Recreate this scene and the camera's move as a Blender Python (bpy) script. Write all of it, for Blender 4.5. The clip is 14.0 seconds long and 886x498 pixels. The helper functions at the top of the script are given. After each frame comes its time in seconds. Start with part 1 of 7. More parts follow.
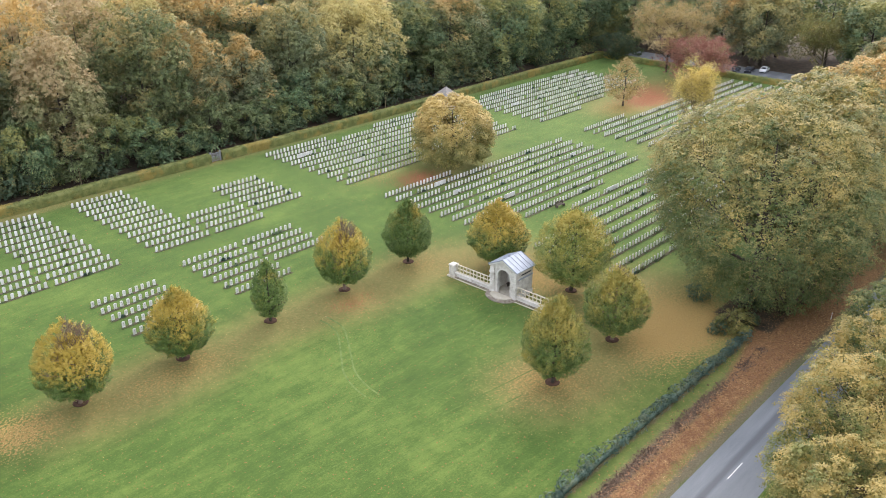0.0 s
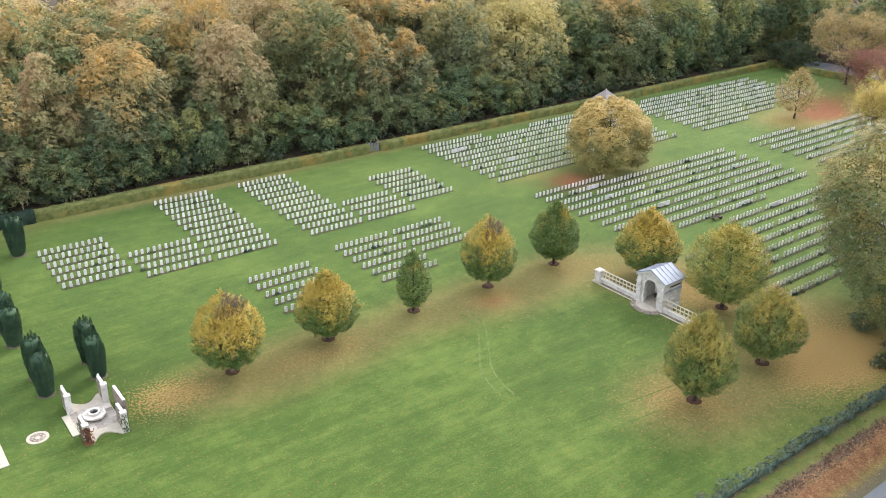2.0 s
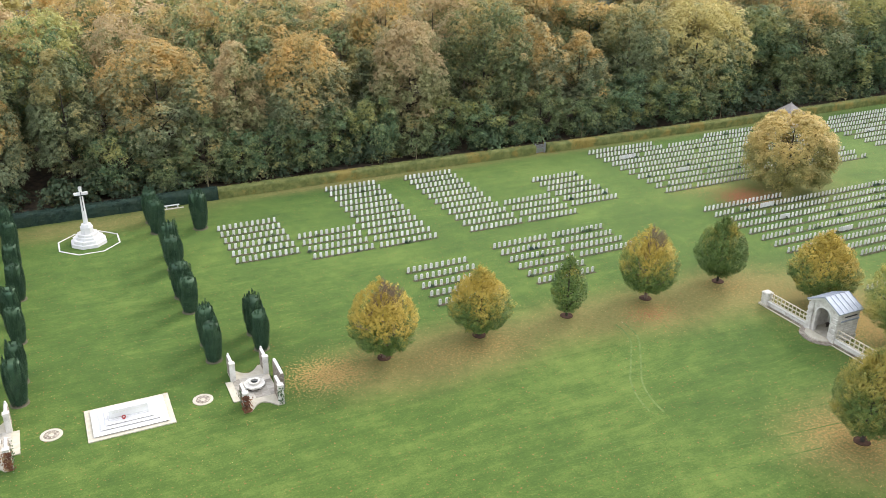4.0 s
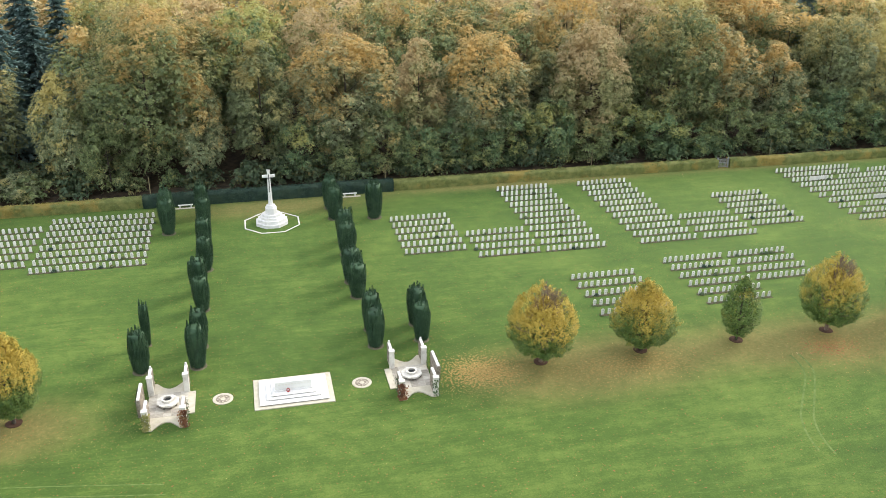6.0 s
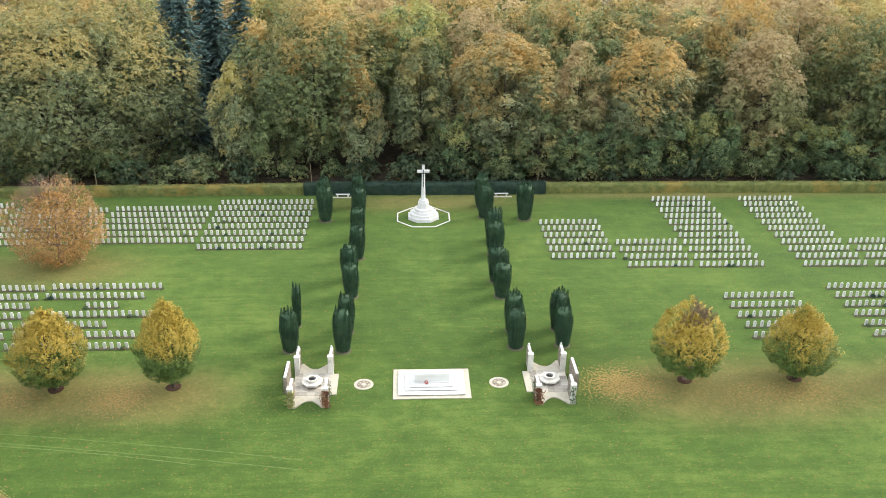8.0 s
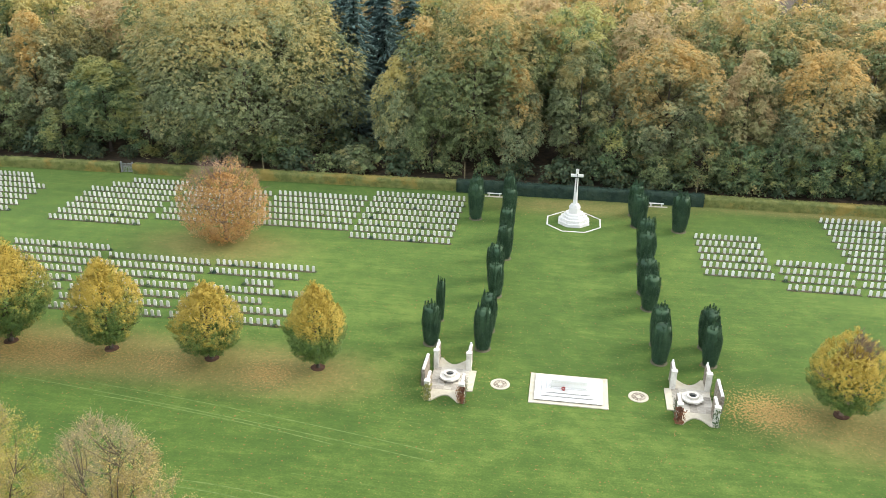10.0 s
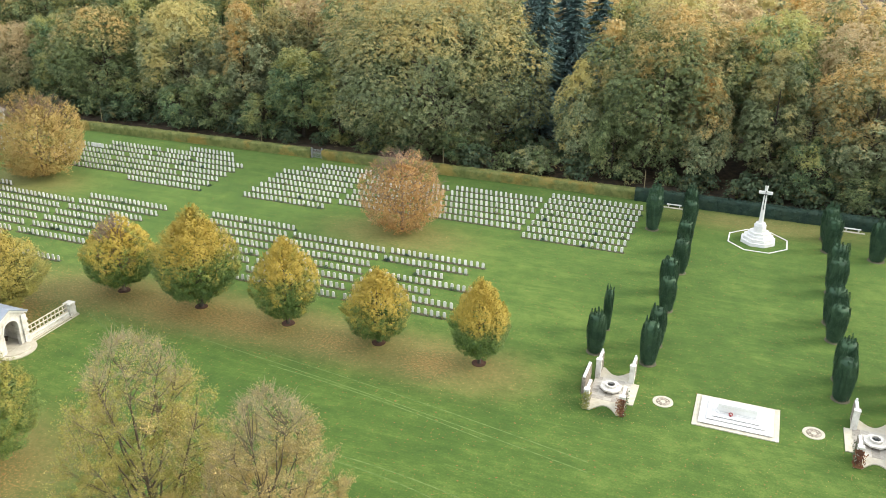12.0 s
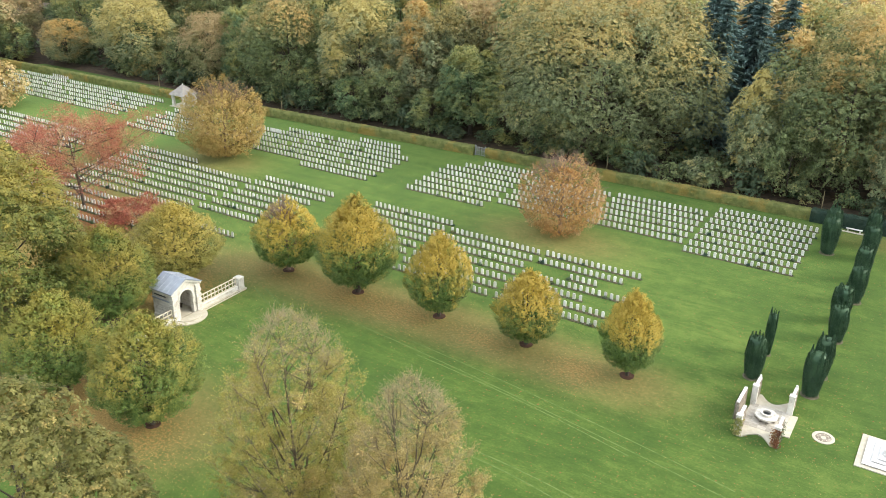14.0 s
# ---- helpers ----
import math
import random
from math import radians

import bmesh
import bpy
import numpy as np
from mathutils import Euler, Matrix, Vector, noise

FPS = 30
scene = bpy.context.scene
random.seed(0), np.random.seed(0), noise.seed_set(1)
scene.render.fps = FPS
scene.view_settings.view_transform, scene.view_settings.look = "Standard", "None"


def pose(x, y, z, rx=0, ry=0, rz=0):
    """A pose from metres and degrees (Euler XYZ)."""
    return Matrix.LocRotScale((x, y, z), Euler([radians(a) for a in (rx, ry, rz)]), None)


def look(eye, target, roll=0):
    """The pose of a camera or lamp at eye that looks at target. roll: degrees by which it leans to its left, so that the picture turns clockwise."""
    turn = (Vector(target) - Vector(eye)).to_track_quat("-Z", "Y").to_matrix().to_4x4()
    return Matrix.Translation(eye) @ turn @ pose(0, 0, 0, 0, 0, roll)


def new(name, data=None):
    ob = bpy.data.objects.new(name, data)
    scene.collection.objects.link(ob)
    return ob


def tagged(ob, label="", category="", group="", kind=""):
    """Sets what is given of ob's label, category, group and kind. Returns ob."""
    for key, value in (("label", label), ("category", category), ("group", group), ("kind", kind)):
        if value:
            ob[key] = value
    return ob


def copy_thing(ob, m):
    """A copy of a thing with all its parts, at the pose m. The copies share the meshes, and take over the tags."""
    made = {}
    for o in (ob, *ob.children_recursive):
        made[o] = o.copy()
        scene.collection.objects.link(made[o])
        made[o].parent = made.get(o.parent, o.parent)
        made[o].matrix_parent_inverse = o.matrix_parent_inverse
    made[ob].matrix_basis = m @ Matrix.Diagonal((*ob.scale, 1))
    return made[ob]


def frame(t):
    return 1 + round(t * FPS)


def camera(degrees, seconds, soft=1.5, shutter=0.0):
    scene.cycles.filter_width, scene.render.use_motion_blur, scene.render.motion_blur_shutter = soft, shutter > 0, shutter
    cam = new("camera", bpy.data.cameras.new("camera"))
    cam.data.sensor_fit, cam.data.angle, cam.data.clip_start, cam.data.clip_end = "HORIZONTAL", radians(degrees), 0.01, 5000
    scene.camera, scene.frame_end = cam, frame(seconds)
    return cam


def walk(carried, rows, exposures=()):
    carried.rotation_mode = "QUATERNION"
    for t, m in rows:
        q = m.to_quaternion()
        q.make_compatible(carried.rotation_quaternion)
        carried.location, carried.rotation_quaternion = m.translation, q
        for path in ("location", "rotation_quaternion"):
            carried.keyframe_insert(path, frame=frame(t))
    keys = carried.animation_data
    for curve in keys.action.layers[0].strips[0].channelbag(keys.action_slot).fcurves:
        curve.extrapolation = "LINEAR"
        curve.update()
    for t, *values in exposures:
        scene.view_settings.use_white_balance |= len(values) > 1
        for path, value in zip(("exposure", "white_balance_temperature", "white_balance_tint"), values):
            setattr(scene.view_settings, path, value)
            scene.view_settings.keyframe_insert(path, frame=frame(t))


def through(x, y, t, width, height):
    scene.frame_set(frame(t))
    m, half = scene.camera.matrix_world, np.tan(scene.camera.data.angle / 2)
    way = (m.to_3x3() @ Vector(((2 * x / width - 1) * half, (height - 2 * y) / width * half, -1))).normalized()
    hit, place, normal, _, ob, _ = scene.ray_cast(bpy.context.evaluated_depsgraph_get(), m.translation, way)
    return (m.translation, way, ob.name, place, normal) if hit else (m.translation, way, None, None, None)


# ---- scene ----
cam = camera(54.96, 14.0, soft=0.65)
# seconds, eye, target, roll
PATH = [
    (0, (-2.36, -75.71, 49.30), (31.51, -45.02, 29.03), 0.26),
    (0.5, (-2.36, -75.71, 49.30), (30.22, -43.66, 29.00), 0.31),
    (1, (-2.36, -75.70, 49.29), (28.76, -42.27, 28.96), 0.35),
    (1.5, (-2.36, -75.70, 49.29), (27.01, -40.72, 28.94), 0.49),
    (2, (-2.36, -75.70, 49.29), (25.18, -39.27, 28.92), 0.40),
    (2.5, (-2.35, -75.69, 49.28), (23.43, -38.01, 28.90), 0.35),
    (3, (-2.34, -75.68, 49.27), (21.45, -36.73, 28.87), 0.35),
    (5.5, (-2.20, -75.52, 49.08), (10.71, -31.71, 28.74), 0.63),
    (6, (-2.19, -75.51, 49.07), (8.30, -31.06, 28.73), 0.56),
    (6.5, (-2.19, -75.50, 49.06), (6.14, -30.59, 28.71), 0.57),
    (7, (-2.18, -75.49, 49.05), (3.95, -30.23, 28.70), 0.58),
    (7.5, (-2.18, -75.48, 49.04), (1.96, -30.00, 28.69), 0.57),
    (8, (-2.17, -75.47, 49.03), (-0.21, -29.84, 28.68), 0.53),
    (10.5, (-2.18, -75.32, 48.85), (-11.15, -30.54, 28.49), 0.69),
    (11, (-2.19, -75.31, 48.84), (-13.61, -31.10, 28.46), 0.68),
    (11.5, (-2.20, -75.29, 48.83), (-15.98, -31.77, 28.43), 0.66),
    (12, (-2.21, -75.27, 48.82), (-18.47, -32.62, 28.41), 0.58),
    (12.5, (-2.21, -75.25, 48.82), (-20.60, -33.49, 28.38), 0.57),
    (13, (-2.21, -75.24, 48.81), (-22.19, -34.23, 28.36), 0.59),
    (13.5, (-2.22, -75.24, 48.81), (-24.05, -35.19, 28.32), 0.67),
    (14, (-2.22, -75.23, 48.81), (-26.58, -36.66, 28.34), 0.62),
]
walk(cam, [(t, look(eye, target, roll)) for t, eye, target, roll in PATH],
     [(0.0, 0.86, 6250, 17), (3.0, 0.84, 6300, 15), (6.5, 0.76, 6450, 9), (10.5, 0.90, 6450, 8), (14.0, 0.88, 6450, 8)])

# ---- light ----
SUN_ELEV, SUN_AZ = 32.0, 64.0      # degrees up, degrees clockwise from +y
sun_data = bpy.data.lights.new("sun", "SUN")
sun_data.energy, sun_data.angle, sun_data.color = 1.55, radians(18), (1.0, 0.92, 0.80)
sun = new("sun", sun_data)
sun.matrix_world = look((math.sin(radians(SUN_AZ)) * 100, math.cos(radians(SUN_AZ)) * 100, math.tan(radians(SUN_ELEV)) * 100), (0, 0, 0))
world = bpy.data.worlds.new("overcast_sky")
scene.world = world
world.use_nodes = True
sky = world.node_tree.nodes.new("ShaderNodeTexSky")
sky.sky_type, sky.sun_disc = "NISHITA", False
sky.sun_elevation, sky.sun_rotation = radians(SUN_ELEV), radians(SUN_AZ)
sky.air_density, sky.dust_density, sky.ozone_density = 1.0, 6.0, 0.5
background = world.node_tree.nodes["Background"]
# an even layer of cloud in front of the clear sky
cloud = world.node_tree.nodes.new("ShaderNodeMix")
cloud.data_type = "RGBA"
cloud.inputs[0].default_value = 0.75
cloud.inputs[7].default_value = (7.8, 8.15, 8.75, 1.0)
world.node_tree.links.new(sky.outputs[0], cloud.inputs[6])
world.node_tree.links.new(cloud.outputs[2], background.inputs[0])
background.inputs[1].default_value = 0.165


# ---- materials ----
class Nodes:
    """A short hand for node trees."""

    def __init__(self, name, rough=0.8):
        self.mat = bpy.data.materials.new(name)
        self.mat.use_nodes = True
        self.tree = self.mat.node_tree
        self.bsdf = self.tree.nodes["Principled BSDF"]
        self.bsdf.inputs["Roughness"].default_value = rough
        self.bsdf.inputs["Specular IOR Level"].default_value = 0.25

    def node(self, kind):
        return self.tree.nodes.new(kind)

    def put(self, socket, value):
        if isinstance(value, bpy.types.NodeSocket):
            self.tree.links.new(value, socket)
        else:
            socket.default_value = value

    def coords(self, kind="Object"):
        return self.node("ShaderNodeTexCoord").outputs[kind]

    def place(self):
        return self.node("ShaderNodeNewGeometry").outputs["Position"]

    def noise(self, vector, scale, detail=3.0, rough=0.55, stretch=None, turn=0.0):
        if stretch:
            m = self.node("ShaderNodeMapping")
            m.inputs["Rotation"].default_value = (0.0, 0.0, radians(turn))
            m.inputs["Scale"].default_value = stretch
            self.put(m.inputs[0], vector)
            vector = m.outputs[0]
        n = self.node("ShaderNodeTexNoise")
        self.put(n.inputs["Vector"], vector)
        n.inputs["Scale"].default_value, n.inputs["Detail"].default_value, n.inputs["Roughness"].default_value = scale, detail, rough
        return n.outputs[0]

    def ramp(self, fac, stops, kind="LINEAR"):
        r = self.node("ShaderNodeValToRGB")
        r.color_ramp.interpolation = kind
        while len(r.color_ramp.elements) < len(stops):
            r.color_ramp.elements.new(0.5)
        for e, (at, colour) in zip(r.color_ramp.elements, stops):
            e.position, e.color = at, colour if len(colour) == 4 else (*colour, 1)
        self.put(r.inputs[0], fac)
        return r.outputs[0]

    def step(self, fac, low, high):
        m = self.node("ShaderNodeMapRange")
        m.interpolation_type = "SMOOTHSTEP"
        self.put(m.inputs[0], fac)
        m.inputs[1].default_value, m.inputs[2].default_value = low, high
        return m.outputs[0]

    def math(self, op, a, b=0.0):
        m = self.node("ShaderNodeMath")
        m.operation = op
        self.put(m.inputs[0], a)
        self.put(m.inputs[1], b)
        return m.outputs[0]

    def mix(self, fac, a, b, blend="MIX"):
        m = self.node("ShaderNodeMix")
        m.data_type, m.blend_type = "RGBA", blend
        self.put(m.inputs[0], fac)
        self.put(m.inputs[6], a)
        self.put(m.inputs[7], b)
        return m.outputs[2]

    def attr(self, name):
        a = self.node("ShaderNodeAttribute")
        a.attribute_name = name
        return a.outputs["Fac"]

    def bump(self, height, strength, distance=0.02):
        b = self.node("ShaderNodeBump")
        b.inputs["Strength"].default_value, b.inputs["Distance"].default_value = strength, distance
        self.put(b.inputs["Height"], height)
        self.put(self.bsdf.inputs["Normal"], b.outputs[0])

    def colour(self, value):
        self.put(self.bsdf.inputs["Base Color"], value)
        return self.mat


def plain(name, stops, scale=3.0, rough=0.8, bump=0.2, metal=0.0, fine=40.0):
    """A weathered surface: two scales of noise between the colours of the stops."""
    n = Nodes(name, rough)
    c = n.coords()
    big, small = n.noise(c, scale, 4), n.noise(c, fine, 3)
    mixed = n.math("ADD", n.math("MULTIPLY", big, 0.7), n.math("MULTIPLY", small, 0.3))
    n.bsdf.inputs["Metallic"].default_value = metal
    n.bump(small, bump)
    return n.colour(n.ramp(mixed, stops))


def leaves(name, stops, accent, patch=0.5, accent_at=(0.45, 0.65), top=None, rough=0.55, through=0.29, tuft=0.9):
    """Foliage: tufts and single leaves differ in tone, boughs turn colour in patches, and the upper part may have turned more."""
    n = Nodes(name, rough)
    geo = n.node("ShaderNodeNewGeometry")
    c = n.coords()
    info = n.node("ShaderNodeObjectInfo")
    shift = n.node("ShaderNodeVectorMath")
    n.put(shift.inputs[0], c)
    spread = n.node("ShaderNodeVectorMath")
    spread.operation = "SCALE"
    n.put(spread.inputs[0], info.outputs["Location"])
    spread.inputs["Scale"].default_value = 0.37
    n.put(shift.inputs[1], spread.outputs[0])
    tuft_tone = n.step(n.noise(shift.outputs[0], tuft, 2, 0.6), 0.35, 0.65)
    own_tone = n.math("ADD", n.math("MULTIPLY", tuft_tone, 0.6), n.math("MULTIPLY", geo.outputs["Random Per Island"], 0.4))
    tone = n.ramp(own_tone, stops)
    turned = n.noise(shift.outputs[0], patch, 3, 0.65)
    if top:
        split = n.node("ShaderNodeSeparateXYZ")
        n.put(split.inputs[0], c)
        turned = n.math("ADD", turned, n.math("MULTIPLY", n.step(split.outputs[2], top[0], top[1]), top[2]))
    turned = n.math("ADD", turned, n.math("MULTIPLY", n.math("SUBTRACT", geo.outputs["Random Per Island"], 0.5), 0.10))
    col = n.mix(n.step(turned, *accent_at), tone, n.mix(own_tone, accent[0], accent[1]))
    own = n.node("ShaderNodeHueSaturation")
    n.put(own.inputs["Color"], col)
    n.put(own.inputs["Value"], n.math("ADD", n.math("MULTIPLY", info.outputs["Random"], 0.24), 0.88))
    col = own.outputs[0]
    n.colour(col)
    glow = n.node("ShaderNodeBsdfTranslucent")
    n.put(glow.inputs[0], col)
    both = n.node("ShaderNodeMixShader")
    both.inputs[0].default_value = through
    n.put(both.inputs[1], n.bsdf.outputs[0])
    n.put(both.inputs[2], glow.outputs[0])
    n.put(n.tree.nodes["Material Output"].inputs[0], both.outputs[0])
    return n.mat


# Woodland leaf tones are raised and blued, with distance haze in the colour.
GREEN = [(0.0, (0.072, 0.122, 0.062)), (0.5, (0.146, 0.218, 0.104)), (1.0, (0.280, 0.370, 0.180))]
OLIVE = [(0.0, (0.194, 0.203, 0.097)), (0.5, (0.351, 0.351, 0.167)), (1.0, (0.553, 0.533, 0.263))]
GREENISH = [(0.0, (0.158, 0.196, 0.109)), (0.5, (0.281, 0.325, 0.177)), (1.0, (0.472, 0.513, 0.296))]
GREENDEEP = [(0.0, (0.093, 0.130, 0.060)), (0.5, (0.195, 0.242, 0.108)), (1.0, (0.355, 0.405, 0.180))]
AMBER2 = ((0.53, 0.355, 0.118, 1), (0.71, 0.505, 0.195, 1))
YELLOWISH2 = ((0.483, 0.425, 0.161, 1), (0.621, 0.535, 0.224, 1))
GREEN_NEAR = [(0.0, (0.054, 0.104, 0.024)), (0.5, (0.106, 0.172, 0.038)), (1.0, (0.190, 0.262, 0.060))]
BLUE = [(0.0, (0.120, 0.200, 0.190)), (0.5, (0.170, 0.265, 0.245)), (1.0, (0.23, 0.33, 0.30))]
ORANGE2 = ((0.529, 0.374, 0.138, 1), (0.701, 0.512, 0.213, 1))
YELLOW2 = ((0.385, 0.283, 0.048, 1), (0.565, 0.420, 0.082, 1))
BROWN2 = ((0.460, 0.356, 0.184, 1), (0.621, 0.489, 0.265, 1))
STRAW2 = ((0.333, 0.328, 0.109, 1), (0.471, 0.443, 0.161, 1))
